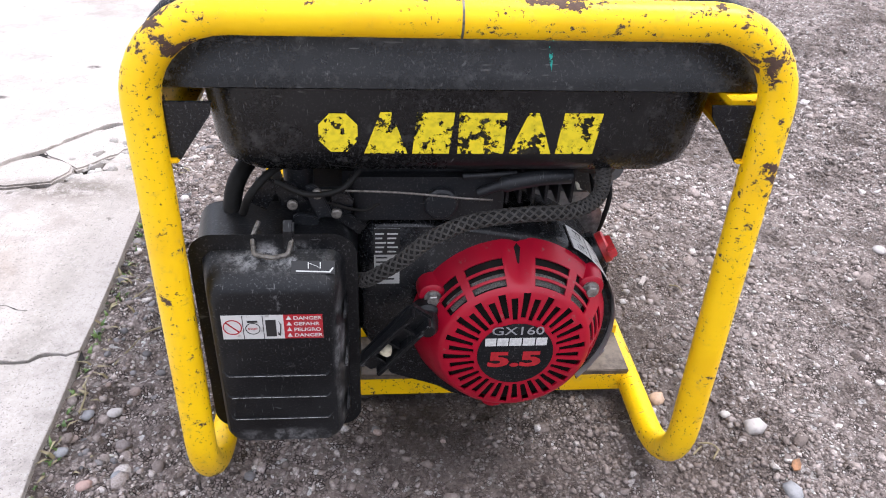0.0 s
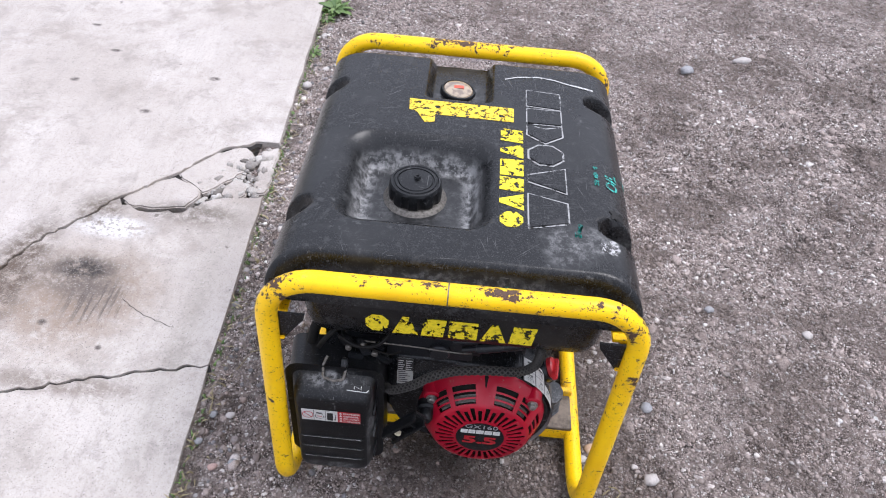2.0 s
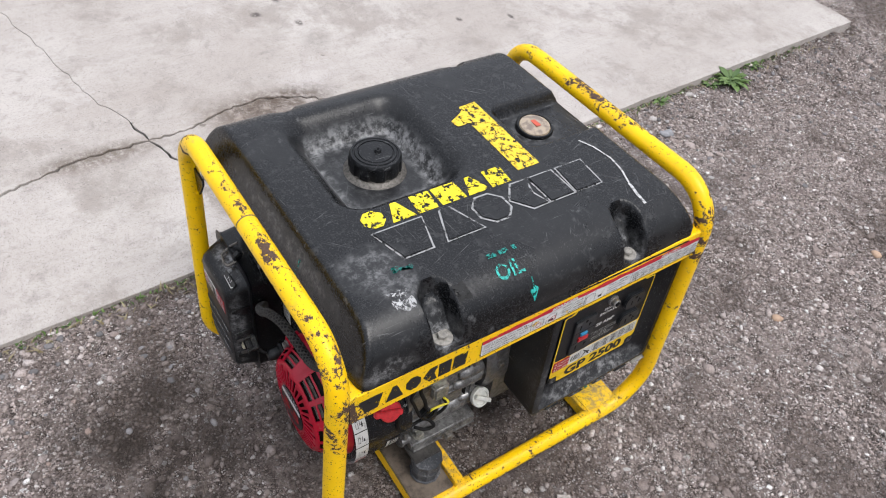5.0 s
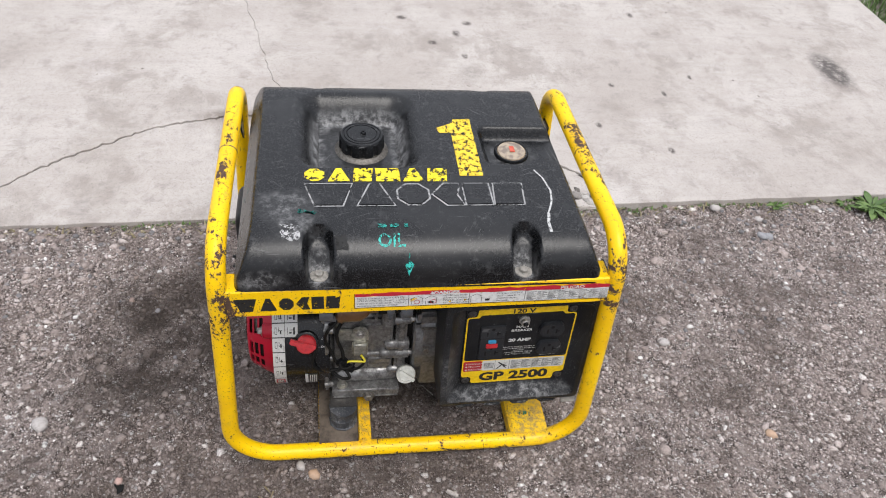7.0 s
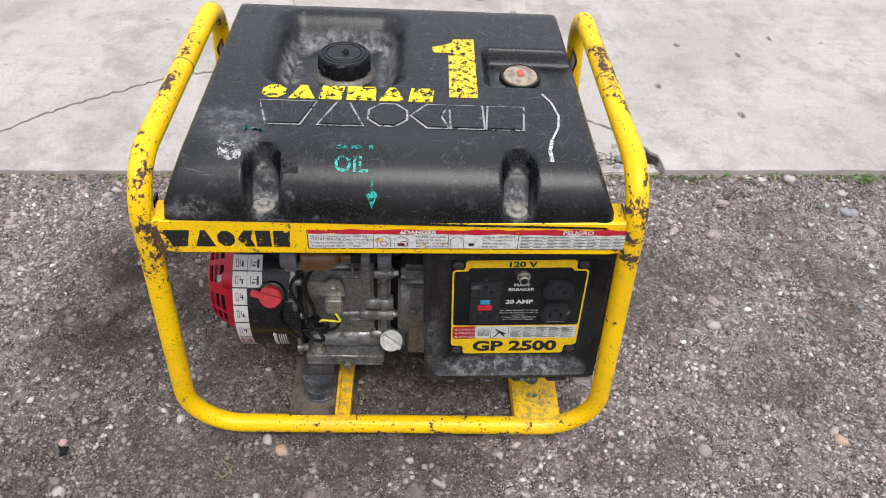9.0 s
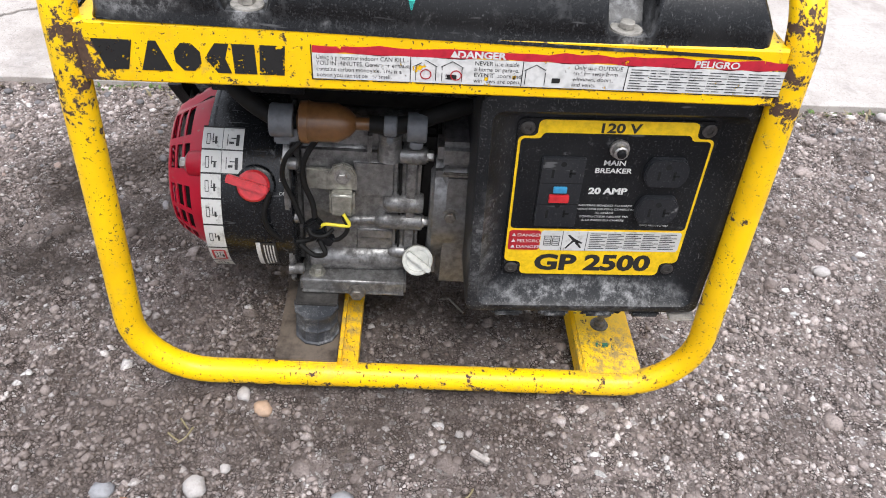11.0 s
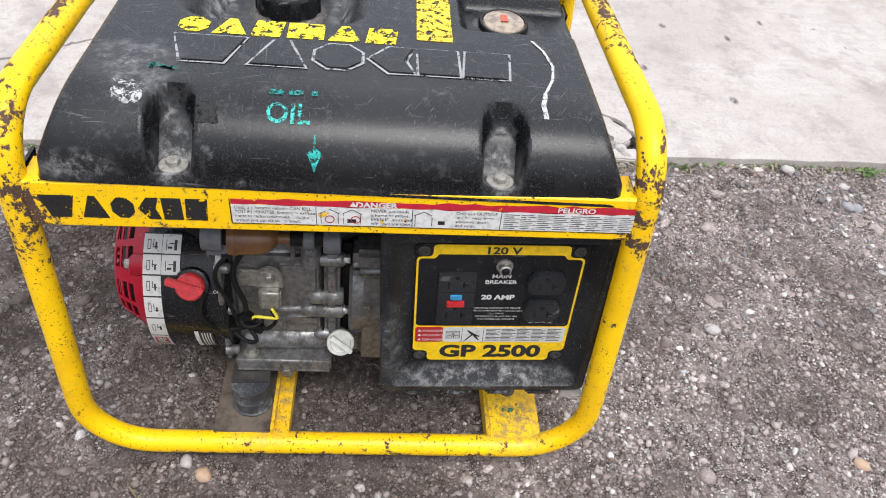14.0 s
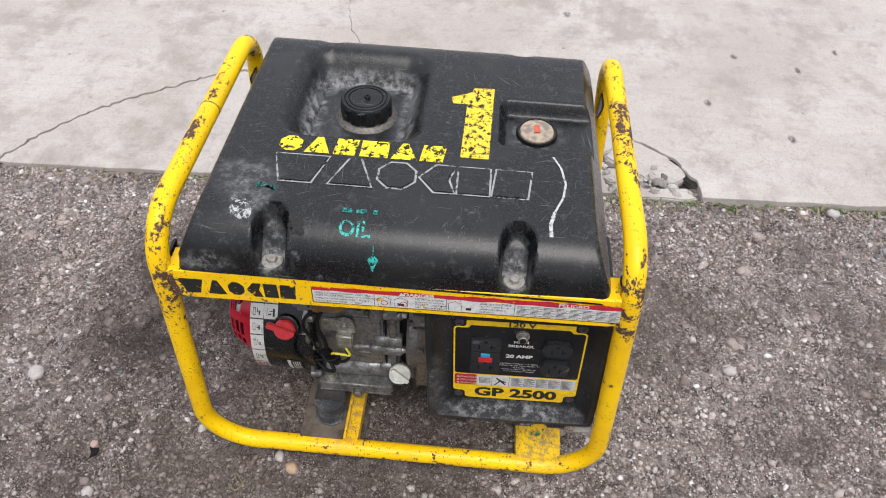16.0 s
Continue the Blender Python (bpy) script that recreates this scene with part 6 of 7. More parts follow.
part("exhaust_stub", bm, BLACKCAST, gen, "oily black pipe")
# levers, plates and screws round the carburettor
r_ = random.Random(31)
for k, (x, y, z, w, h, a) in enumerate(((-0.118, -0.262, 0.300, 0.012, 0.030, 20), (-0.100, -0.258, 0.296, 0.018, 0.020, -15), (-0.140, -0.256, 0.302, 0.016, 0.024, 35), (-0.108, -0.254, 0.276, 0.026, 0.016, 10),
                                         (-0.160, -0.250, 0.300, 0.014, 0.026, -30), (-0.092, -0.262, 0.280, 0.010, 0.022, 50), (-0.128, -0.264, 0.284, 0.020, 0.010, -8))):
    bm = bmesh.new()
    plate(bm, [(-w / 2, -h / 2), (w / 2, -h / 2), (w / 2, h / 4), (w / 5, h / 2), (-w / 3, h / 2), (-w / 2, h / 5)], at(FRONT, x, y, z) @ Matrix.Rotation(radians(a), 4, "Z"), 0.004, 0.001)
    part("control_lever", bm, (BLACKCAST, SHROUD, PLASTIC)[k % 3], gen)
for x, y, z in ((-0.118, -0.266, 0.308), (-0.104, -0.262, 0.288), (-0.138, -0.262, 0.296)):
    bm = bmesh.new()
    lathe(bm, (x, y, z), (0, -1, 0), [(0, 0.0042), (0.003, 0.0042), (0.004, 0.003)], 12)
    part("lever_screw", bm, DULLSTEEL, gen)
cable("throttle_cable", [(-0.150, -0.262, 0.316), (-0.125, -0.270, 0.309), (-0.100, -0.268, 0.312), (-0.085, -0.255, 0.322)], 0.0024, RUBBER, gen)
cable("spark_lead", [(-0.178, -0.258, 0.285), (-0.170, -0.262, 0.304), (-0.155, -0.252, 0.318), (-0.135, -0.235, 0.324)], 0.0034, RUBBER, gen)
bm = bmesh.new()
plate(bm, rect(-0.0750, 0.205, -0.0530, 0.262), at(FRONT, 0, -0.2452, 0), 0.0004)
plab = part("rating_label", bm, GREYWHITE, gen, "soiled white rating label")
bm = bmesh.new()
plate(bm, rect(-0.0750, 0.236, -0.0530, 0.262), at(FRONT, 0, -0.2457, 0), 0.0003)
for k in range(6):
    plate(bm, rect(-0.0735, 0.232 - k * 0.0045, -0.0735 + 0.010 + 0.003 * (k % 3), 0.2335 - k * 0.0045), at(FRONT, 0, -0.2457, 0), 0.0002)
part("rating_print", bm, INK, plab, kind="stuff")
bm = bmesh.new()
for k in range(5):
    for j in range(2):
        plate(bm, rect(-0.0738 + 0.0102 * j, 0.2385 + k * 0.0045, -0.0738 + 0.0102 * j + 0.006 + 0.0015 * ((k + j) % 3), 0.2400 + k * 0.0045), at(FRONT, 0, -0.2461, 0), 0.0002)
part("rating_figures", bm, PRINT, plab, kind="stuff")

# braided hose over the housing
hp = curve([(-0.088, -0.268, 0.226), (-0.078, -0.279, 0.235), (-0.052, -0.285, 0.257), (-0.028, -0.284, 0.278), (0.004, -0.280, 0.290), (0.045, -0.278, 0.295), (0.082, -0.277, 0.297), (0.102, -0.272, 0.306), (0.108, -0.262, 0.318), (0.108, -0.250, 0.330)], 12)
bm = bmesh.new()
sweep(bm, hp, 0.0055, 14)
hose = part("braided_hose", bm, RUBBER, gen, "black braided fabric hose", 60)
bm = bmesh.new()
for s in (1, -1):
    for ph in range(5):
        pts = []
        for i, p in enumerate(hp):
            d = (hp[min(i + 1, len(hp) - 1)] - hp[max(i - 1, 0)]).normalized()
            u, w = frame_of(d)
            a = s * i * 0.55 + 2 * math.pi * ph / 5
            pts.append(p + (u * math.cos(a) + w * math.sin(a)) * 0.0056)
        sweep(bm, pts, 0.0010, 5)
part("braid", bm, plain("braid_thread", (0.040, 0.037, 0.034), 0.85), hose, "woven braid", 60, "stuff")

# -- alternator --
# added near-black boxes: the shade in the gaps beside and above the engine
bm = bmesh.new()
box(bm, (-0.045, -0.040, 0.082), (0.116, -0.018, 0.262), 0.006)
box(bm, (-0.045, -0.165, 0.262), (0.090, 0.190, 0.320), 0.008)
part("bell_housing", bm, NEARBLACK, gen, "near-black filler for the shaded gaps round the engine joint")
bm = bmesh.new()
lathe(bm, (0.045, -0.026, 0.165), (0, 1, 0), [(0, 0.090), (0.004, 0.094), (0.20, 0.094), (0.205, 0.09)], 40)
box(bm, (-0.045, -0.022, 0.078), (0.136, 0.185, 0.235), 0.012, 3)
box(bm, (-0.045, -0.022, 0.236), (0.138, 0.185, 0.262), 0.006, 2)
alt = part("alternator", bm, cast_metal("grey_casing", (0.25, 0.25, 0.25), 0.5), gen, "grey alternator casing")
bm = bmesh.new()
hexbolt(bm, (0.136, -0.005, 0.178), (1, 0, 0), 0.006, 0.006)
part("casing_bolt", bm, DULLSTEEL, alt)
bm = bmesh.new()
box(bm, (0.135, -0.016, 0.226), (0.139, 0.010, 0.2305), 0.001)
part("casing_rib", bm, DULLSTEEL, alt)

# engine and alternator feet
def foot(x, y):
    bm = bmesh.new()
    lathe(bm, (x, y, 0.0335), (0, 0, 1), [(0, 0.0235), (0.0025, 0.0240), (0.004, 0.0222), (0.012, 0.0215), (0.018, 0.0222), (0.0195, 0.0232), (0.0210, 0.0222), (0.028, 0.0210), (0.036, 0.0222), (0.0375, 0.0240), (0.0405, 0.0235)], 10)
    rub = part("rubber_mount", bm, DUSTRUBBER, gen, "dusty black rubber mount", 25)
    bm = bmesh.new()
    box(bm, (x - 0.05, y - 0.022, 0.0735), (x + 0.004, y + 0.022, 0.0775), 0.001)
    part("mount_plate", bm, DARKCAST, rub)


for x in (0.163, -0.03):
    foot(x, -0.138)
bm = bmesh.new()
cyl(bm, (0.135, 0.178, 0.030), (0.135, 0.178, 0.110), 0.004, 12)
hexbolt(bm, (0.135, 0.178, 0.0295), (0, 0, 1), 0.007, 0.008)
hexbolt(bm, (0.135, 0.178, 0.052), (0, 0, 1), 0.007, 0.008)
part("mount_stud", bm, DULLSTEEL, gen, "dark threaded stud with nuts")
bm = bmesh.new()
plate(bm, rect(0.163, 0.169, 0.170, 0.187), Matrix.Translation((0, 0, 0.0302)), 0.0004)
part("green_tag", bm, worn("green_tag", (0.03, 0.16, 0.10), 0.46, 160), gen, "green paint mark")


# -- control box --
def control_box():
    Y0, Y1, Z0, Z1 = 0.008, 0.240, 0.1175, 0.357
    XF, XP = 0.205, 0.1885
    outer = rect(Y0, Z0, Y1, Z1, 0.010, 4)
    mouth = rect(Y0 + 0.011, Z0 + 0.010, Y1 - 0.010, Z1 - 0.014, 0.010, 4)
    floor = rect(0.040, 0.153, 0.214, 0.331, 0.006, 4)
    bm = bmesh.new()
    rings = []
    for x, o in ((0.060, outer), (XF - 0.006, outer), (XF - 0.0015, shrink(outer, 0.0015)), (XF, shrink(outer, 0.006)), (XF, mouth), (XF - 0.003, shrink(mouth, 0.002)), (XP - 0.001, floor)):
        rings.append([bm.verts.new((x, y, z)) for y, z in o])
    n = len(rings[0])
    for p, q in zip(rings, rings[1:]):
        for k in range(n):
            bm.faces.new((p[k], p[(k + 1) % n], q[(k + 1) % n], q[k]))
    bm.faces.new(rings[-1])
    bm.faces.new(rings[0][::-1])
    cb = part("control_box", bm, BEZEL, gen, "grained black plastic control panel housing, dusty", 35)
    for y in (0.036, 0.082, 0.128, 0.174):
        bm = bmesh.new()
        box(bm, (0.186, y, 0.110), (0.2045, y + 0.030, 0.1185), 0.003)
        part("lower_tab", bm, BEZEL, cb)
    bm = bmesh.new()
    box(bm, (0.185, 0.214, 0.1085), (0.2065, 0.240, 0.1125), 0.001)
    part("corner_bracket", bm, DUSTSTEEL, cb, "pale bent corner bracket")
    bm = bmesh.new()
    plate(bm, [(0.148, 0.112), (0.186, 0.113), (0.183, 0.104), (0.174, 0.101), (0.170, 0.095), (0.160, 0.098), (0.152, 0.103)], at(EAST, 0.180, 0, 0), 0.004, 0.001)
    part("torn_flap", bm, RUBBER, cb, "torn black rubber flap")
    E = lambda x: at(EAST, x, 0, 0)
    py0, py1, pz0, pz1 = 0.0435, 0.2105, 0.156, 0.3275
    c = 0.016
    notch = lambda g: [(py0 + c, pz0 + g), (py1 - c, pz0 + g), (py1 - c, pz0 + c), (py1 - g, pz0 + c), (py1 - g, pz1 - c), (py1 - c, pz1 - c), (py1 - c, pz1 - g), (py0 + c, pz1 - g), (py0 + c, pz1 - c), (py0 + g, pz1 - c), (py0 + g, pz0 + c), (py0 + c, pz0 + c)]
    soft = lambda o, r: [(v.x, v.y) for v in rounded([(x, y, 0) for x, y in o], r, True, 4)]
    bm = bmesh.new()
    plate(bm, rect(py0 - 0.001, pz0 - 0.001, py1 + 0.001, pz1 + 0.001, 0.006), E(XP - 0.0008), 0.0020, 0.0004)
    part("face_plate", bm, PANEL, cb, "black steel face plate")
    bm = bmesh.new()
    plate(bm, soft(notch(0.0), 0.005), E(XP + 0.0012), 0.0003)
    part("yellow_field", bm, YELLOWINK, cb, "yellow printed border")
    bm = bmesh.new()
    plate(bm, soft([(py0 + 0.0022, 0.2125), (py1 - 0.0022, 0.2125), (py1 - 0.0022, pz1 - c - 0.0022), (py1 - c - 0.003, pz1 - c - 0.0022), (py1 - c - 0.005, pz1 - 0.0125), (py0 + c + 0.005, pz1 - 0.0125), (py0 + c + 0.003, pz1 - c - 0.0022), (py0 + 0.0022, pz1 - c - 0.0022)], 0.004), E(XP + 0.0015), 0.0003)
    part("black_field", bm, PANEL, cb)
    for y, z in ((0.0505, 0.3195), (0.2035, 0.3200), (0.0510, 0.1640), (0.2030, 0.1645)):
        bm = bmesh.new()
        lathe(bm, (XP + 0.0012, y, z), (1, 0, 0), [(0, 0.0062), (0.001, 0.0062), (0.0016, 0.0050), (0.0016, 0.0030), (0.0004, 0.0026)], 24)
        part("panel_screw", bm, DARKCAST, cb, "dusty recessed screw")
    # warning strip
    bm = bmesh.new()
    plate(bm, rect(py0 + 0.032, 0.1865, py1 - 0.003, 0.2100, 0.003), E(XP + 0.0015), 0.0004)
    part("warning_label", bm, WHITE, cb, "white warning label, scratched")
    bm = bmesh.new()
    plate(bm, rect(py0 + 0.002, 0.1865, py0 + 0.0315, 0.2100, 0.003), E(XP + 0.0015), 0.0004)
    part("warning_label", bm, REDINK, cb, "red danger label")
    bm = bmesh.new()
    for i, t in enumerate(("DANGER", "PELIGRO", "DANGER")):
        words(bm, t, 0.0050, at(EAST, XP + 0.0021, py0 + 0.0095, 0.2032 - i * 0.0070), "LEFT", wide=1.15)
        plate(bm, [(py0 + 0.0045, 0.2032 - i * 0.0070), (py0 + 0.0085, 0.2032 - i * 0.0070), (py0 + 0.0065, 0.2068 - i * 0.0070)], E(XP + 0.0021), 0.0001)
    part("warning_print", bm, PRINT, cb, kind="stuff")
    bm = bmesh.new()
    X2 = XP + 0.0021
    for y in (0.0955, 0.1185):
        plate(bm, rect(y, 0.1865, y + 0.0005, 0.2100), E(X2), 0.0001)
    for a in ((0.0785, 0.1925, 0.0855), (0.0865, 0.1925, 0.0935)):
        for o in (rect(a[0], a[1], a[2], a[1] + 0.0007), rect(a[0], 0.2035, a[2], 0.2042), rect(a[0], a[1], a[0] + 0.0006, 0.2042), rect(a[2] - 0.0006, a[1], a[2], 0.2042)):
            plate(bm, o, E(X2), 0.0001)
        for k in range(4):
            plate(bm, rect(a[0] + 0.001, a[1] + 0.0022 + k * 0.0022, a[2] - 0.001, a[1] + 0.0028 + k * 0.0022), E(X2), 0.0001)
    plate(bm, [(0.099, 0.1895), (0.1005, 0.1890), (0.107, 0.1975), (0.1145, 0.1950), (0.1155, 0.1965), (0.1085, 0.2005), (0.1020, 0.2060), (0.1005, 0.2050), (0.1055, 0.1990)], E(X2), 0.0001)
    plate(bm, [(0.108, 0.1960), (0.1135, 0.1900), (0.1150, 0.1905), (0.1100, 0.1985)], E(X2), 0.0001)
    for k in range(9):
        for j in range(5):
            plate(bm, rect(0.1215 + 0.0166 * j, 0.2070 - k * 0.0022, 0.1215 + 0.0166 * j + (0.0150, 0.0120, 0.0158, 0.0100)[(k * 3 + j) % 4], 0.2078 - k * 0.0022), E(X2), 0.0001)
    part("warning_pictogram", bm, INK, cb, kind="stuff")
    bm = bmesh.new()
    words(bm, "GP 2500", 0.0265, at(EAST, XP + 0.0016, 0.1285, 0.1625), bold=0.0011, wide=1.20)
    words(bm, "120 V", 0.0125, at(EAST, XP + 0.0016, 0.1275, 0.3165), bold=0.0004, wide=1.2)
    part("model_print", bm, INK, cb, kind="stuff")
    bm = bmesh.new()
    X3 = XP + 0.0019
    words(bm, "MAIN", 0.0072, at(EAST, X3, 0.1295, 0.2840), bold=0.00015, wide=1.1)
    words(bm, "BREAKER", 0.0072, at(EAST, X3, 0.1295, 0.2760), bold=0.00015, wide=1.1)
    words(bm, "20 AMP", 0.0092, at(EAST, X3, 0.1285, 0.2535), bold=0.0004, wide=1.15)
    for i, t in enumerate(("NEUTRAL BONDED TO FRAME", "CONDUCTOR NEUTRO CONECTADO", "AL CHASIS", "CONDUCTEUR NEUTRE MIS", "A LA MASSE DU CHASSIS")):
        words(bm, t, 0.0031, at(EAST, X3, 0.1295, 0.2395 - i * 0.0042), wide=1.15)
    words(bm, "GFCI PROTECTED", 0.0030, at(EAST, X3, 0.1780, 0.2175), wide=1.1)
    part("panel_print", bm, PRINT, cb, kind="stuff")
    # breaker button
    bm = bmesh.new()
    lathe(bm, (XP + 0.0015, 0.1305, 0.3015), (1, 0, 0), [(0, 0.0085), (0.003, 0.0085), (0.0032, 0.0065), (0.009, 0.0063), (0.010, 0.0052), (0.010, 0.0042), (0.007, 0.004)], 20)
    part("breaker_collar", bm, STEEL, cb, "zinc threaded breaker collar")
    bm = bmesh.new()
    lathe(bm, (XP + 0.008, 0.1305, 0.3015), (1, 0, 0), [(0, 0.0038), (0.005, 0.0038), (0.0056, 0.003)], 16)
    part("breaker_button", bm, PLASTIC, cb)
    # outlet with test and reset buttons
    oy, oz = 0.0850, 0.2545
    bm = bmesh.new()
    plate(bm, rect(oy - 0.0190, oz - 0.0375, oy + 0.0190, oz + 0.0375, 0.002), E(XP + 0.0015), 0.0035, 0.0008)
    go = part("test_outlet", bm, SOCKET, cb, "black outlet with blue and red buttons")
    bm = bmesh.new()
    for dz, s in ((0.022, 1), (-0.022, 1)):
        plate(bm, rect(oy - 0.0095, oz + dz - 0.005, oy - 0.0072, oz + dz + 0.004), E(XP + 0.0049), 0.0003)
        plate(bm, rect(oy + 0.0060, oz + dz - 0.004, oy + 0.0082, oz + dz + 0.004), E(XP + 0.0049), 0.0003)
        plate(bm, rect(oy + 0.0060, oz + dz - 0.001, oy + 0.0115, oz + dz + 0.001), E(XP + 0.0049), 0.0003)
        plate(bm, disc(oy, oz + dz + 0.0095, 0.0026, 12), E(XP + 0.0049), 0.0003)
    for dz in (0.0115, -0.0115):
        plate(bm, rect(oy - 0.0185, oz + dz - 0.0004, oy + 0.0185, oz + dz + 0.0004), E(XP + 0.0049), 0.0002)
    part("outlet_slot", bm, SLOT, go, kind="stuff")
    return cb, go, XP, oy, oz, E


cbox, outlet_a, XP, oy, oz, E_ = control_box()
bm = bmesh.new()
plate(bm, rect(oy - 0.006, oz + 0.002, oy + 0.006, oz + 0.008, 0.0008), E_(XP + 0.0045), 0.003, 0.0006)
part("test_button", bm, BLUEPLASTIC, cbox, "blue test button")
bm = bmesh.new()
plate(bm, rect(oy - 0.009, oz - 0.0085, oy + 0.009, oz - 0.0005, 0.0008), E_(XP + 0.0045), 0.003, 0.0006)
part("reset_button", bm, REDPLASTIC, cbox, "dark red reset button")
for z in (0.2790, 0.2385):
    y = 0.1755
    bm = bmesh.new()
    o = [(y + 0.0195 * math.cos(t), z + max(-0.0145, min(0.0145, 0.0195 * math.sin(t)))) for t in (2 * math.pi * k / 40 for k in range(40))]
    plate(bm, o, E_(XP + 0.0015), 0.006, 0.0012)
    so = part("socket_outlet", bm, SOCKET, cbox, "round-sided black socket")
    bm = bmesh.new()
    plate(bm, rect(y - 0.0080, z - 0.006, y - 0.0056, z + 0.003), E_(XP + 0.0074), 0.0003)
    plate(bm, rect(y + 0.0056, z - 0.006, y + 0.0078, z + 0.003), E_(XP + 0.0074), 0.0003)
    plate(bm, rect(y + 0.0056, z - 0.0025, y + 0.0115, z - 0.0005), E_(XP + 0.0074), 0.0003)
    plate(bm, disc(y, z + 0.0075, 0.0028, 12), E_(XP + 0.0074), 0.0003)
    part("outlet_slot", bm, SLOT, cbox, kind="stuff")


# -- labels on the beam --
def beam_labels():
    XB = 0.2157
    E = at(EAST, XB, 0, 0)
    E2 = at(EAST, XB + 0.0006, 0, 0)
    mark_row("beam_mark", at(EAST, XB, 0, 0.3675), -0.283, -0.142, 0.0235, SIX, 0.0003, BEAMPRINT, east_beam, "black block shape, scratched")
    bm = bmesh.new()
    plate(bm, rect(-0.123, 0.3665, 0.227, 0.3870), E, 0.0003)
    part("warning_label", bm, BEAMWHITE, east_beam, "white warning label, torn")
    bm = bmesh.new()
    plate(bm, jag([(-0.123, 0.3872), (0.227, 0.3872), (0.227, 0.3945), (-0.123, 0.3930), (-0.123, 0.3872)], 0.012, 0.0012, 9)[:-1], E, 0.0003)
    part("warning_band", bm, BEAMRED, east_beam, "red danger band, flaking")
    bm = bmesh.new()
    words(bm, "DANGER", 0.0075, at(EAST, XB + 0.0004, -0.002, 0.3880), bold=0.0003, wide=1.15)
    plate(bm, [(-0.0245, 0.3880), (-0.0185, 0.3880), (-0.0215, 0.3935)], E2, 0.0001)
    words(bm, "PELIGRO", 0.0075, at(EAST, XB + 0.0004, 0.170, 0.3882), bold=0.0002, wide=1.15)
    part("band_print", bm, BEAMWHITE, east_beam, kind="stuff")
    bm = bmesh.new()
    for i, t in enumerate(("Using a generator indoors CAN KILL", "YOU IN MINUTES. Generator exhaust", "contains carbon monoxide. This is a", "poison you cannot see or smell.")):
        words(bm, t, 0.0049, at(EAST, XB + 0.0004, -0.1205, 0.3825 - i * 0.0047), "LEFT", wide=0.86)
    for i, t in enumerate(("NEVER use inside", "a home or garage,", "EVEN IF doors and", "windows are open.")):
        words(bm, t, 0.0049, at(EAST, XB + 0.0004, -0.0065, 0.3825 - i * 0.0047), "LEFT", wide=0.92)
    for i, t in enumerate(("Only use OUTSIDE", "and far away from", "windows, doors,", "and vents.")):
        words(bm, t, 0.0049, at(EAST, XB + 0.0004, 0.0660, 0.3825 - i * 0.0047), "LEFT", wide=0.92)
    for k in range(8):
        for j in range(8):
            plate(bm, rect(0.108 + 0.0146 * j, 0.3838 - k * 0.0022, 0.108 + 0.0146 * j + (0.0134, 0.0105, 0.0140, 0.0085)[(k * 3 + j) % 4], 0.3844 - k * 0.0022), E2, 0.0001)
    for y in (-0.0530, 0.0285, 0.1050):
        plate(bm, rect(y, 0.3665, y + 0.0006, 0.3870), E2, 0.0001)
    plate(bm, rect(-0.1235, 0.3655, 0.2275, 0.3663), E2, 0.0001)
    plate(bm, rect(-0.1240, 0.3655, -0.1232, 0.3935), E2, 0.0001)
    for y in (-0.049, -0.030, 0.031):
        for o in (rect(y, 0.3685, y + 0.0005, 0.3800), rect(y + 0.0145, 0.3685, y + 0.015, 0.3800)):
            plate(bm, o, E2, 0.0001)
        plate(bm, [(y - 0.001, 0.3800), (y + 0.0075, 0.3850), (y + 0.016, 0.3800), (y + 0.0155, 0.3796), (y + 0.0075, 0.3844), (y - 0.0005, 0.3796)], E2, 0.0001)
    plate(bm, rect(-0.027, 0.3700, -0.019, 0.3740, 0.001), E2, 0.0001)
    plate(bm, rect(0.051, 0.3705, 0.057, 0.3745), E2, 0.0001)
    part("warning_print", bm, BEAMPRINT, east_beam, kind="stuff")
    bm = bmesh.new()
    for y, z in ((-0.0415, 0.3735), (-0.0195, 0.3735)):
        plate(bm, [(y + q * math.cos(t), z + q * math.sin(t)) for q, t in [(0.0042, 2 * math.pi * k / 20) for k in range(21)] + [(0.0034, 2 * math.pi * k / 20) for k in range(20, -1, -1)]], E2, 0.0002)
    part("warning_sign", bm, REDINK, east_beam, kind="stuff")


beam_labels()


def tip(ob, y, z, degrees, up=0.0):
    """Tip a thing along the machine's length about a point."""
    bpy.context.view_layer.update()
    ob.matrix_world = Matrix.Translation((0, y, z + up)) @ Matrix.Rotation(radians(degrees), 4, "X") @ Matrix.Translation((0, -y, -z)) @ ob.matrix_world


# the panel box and the beam sit slightly askew in the racked frame
for ob in east_beam.children:
    if "mark" not in ob.name:
        for v in ob.data.vertices:
            v.co.y = -0.125 + (v.co.y + 0.123) * 1.0286
tip(cbox, 0.127, 0.242, 2.2)
tip(east_beam, 0.055, 0.3815, 1.2, 0.0015)

# ---- loose stones, gravel and plants ----
PHI = (1 + 5 ** 0.5) / 2
ICO_V = np.array([(-1, PHI, 0), (1, PHI, 0), (-1, -PHI, 0), (1, -PHI, 0), (0, -1, PHI), (0, 1, PHI), (0, -1, -PHI), (0, 1, -PHI), (PHI, 0, -1), (PHI, 0, 1), (-PHI, 0, -1), (-PHI, 0, 1)]) / math.hypot(1, PHI)
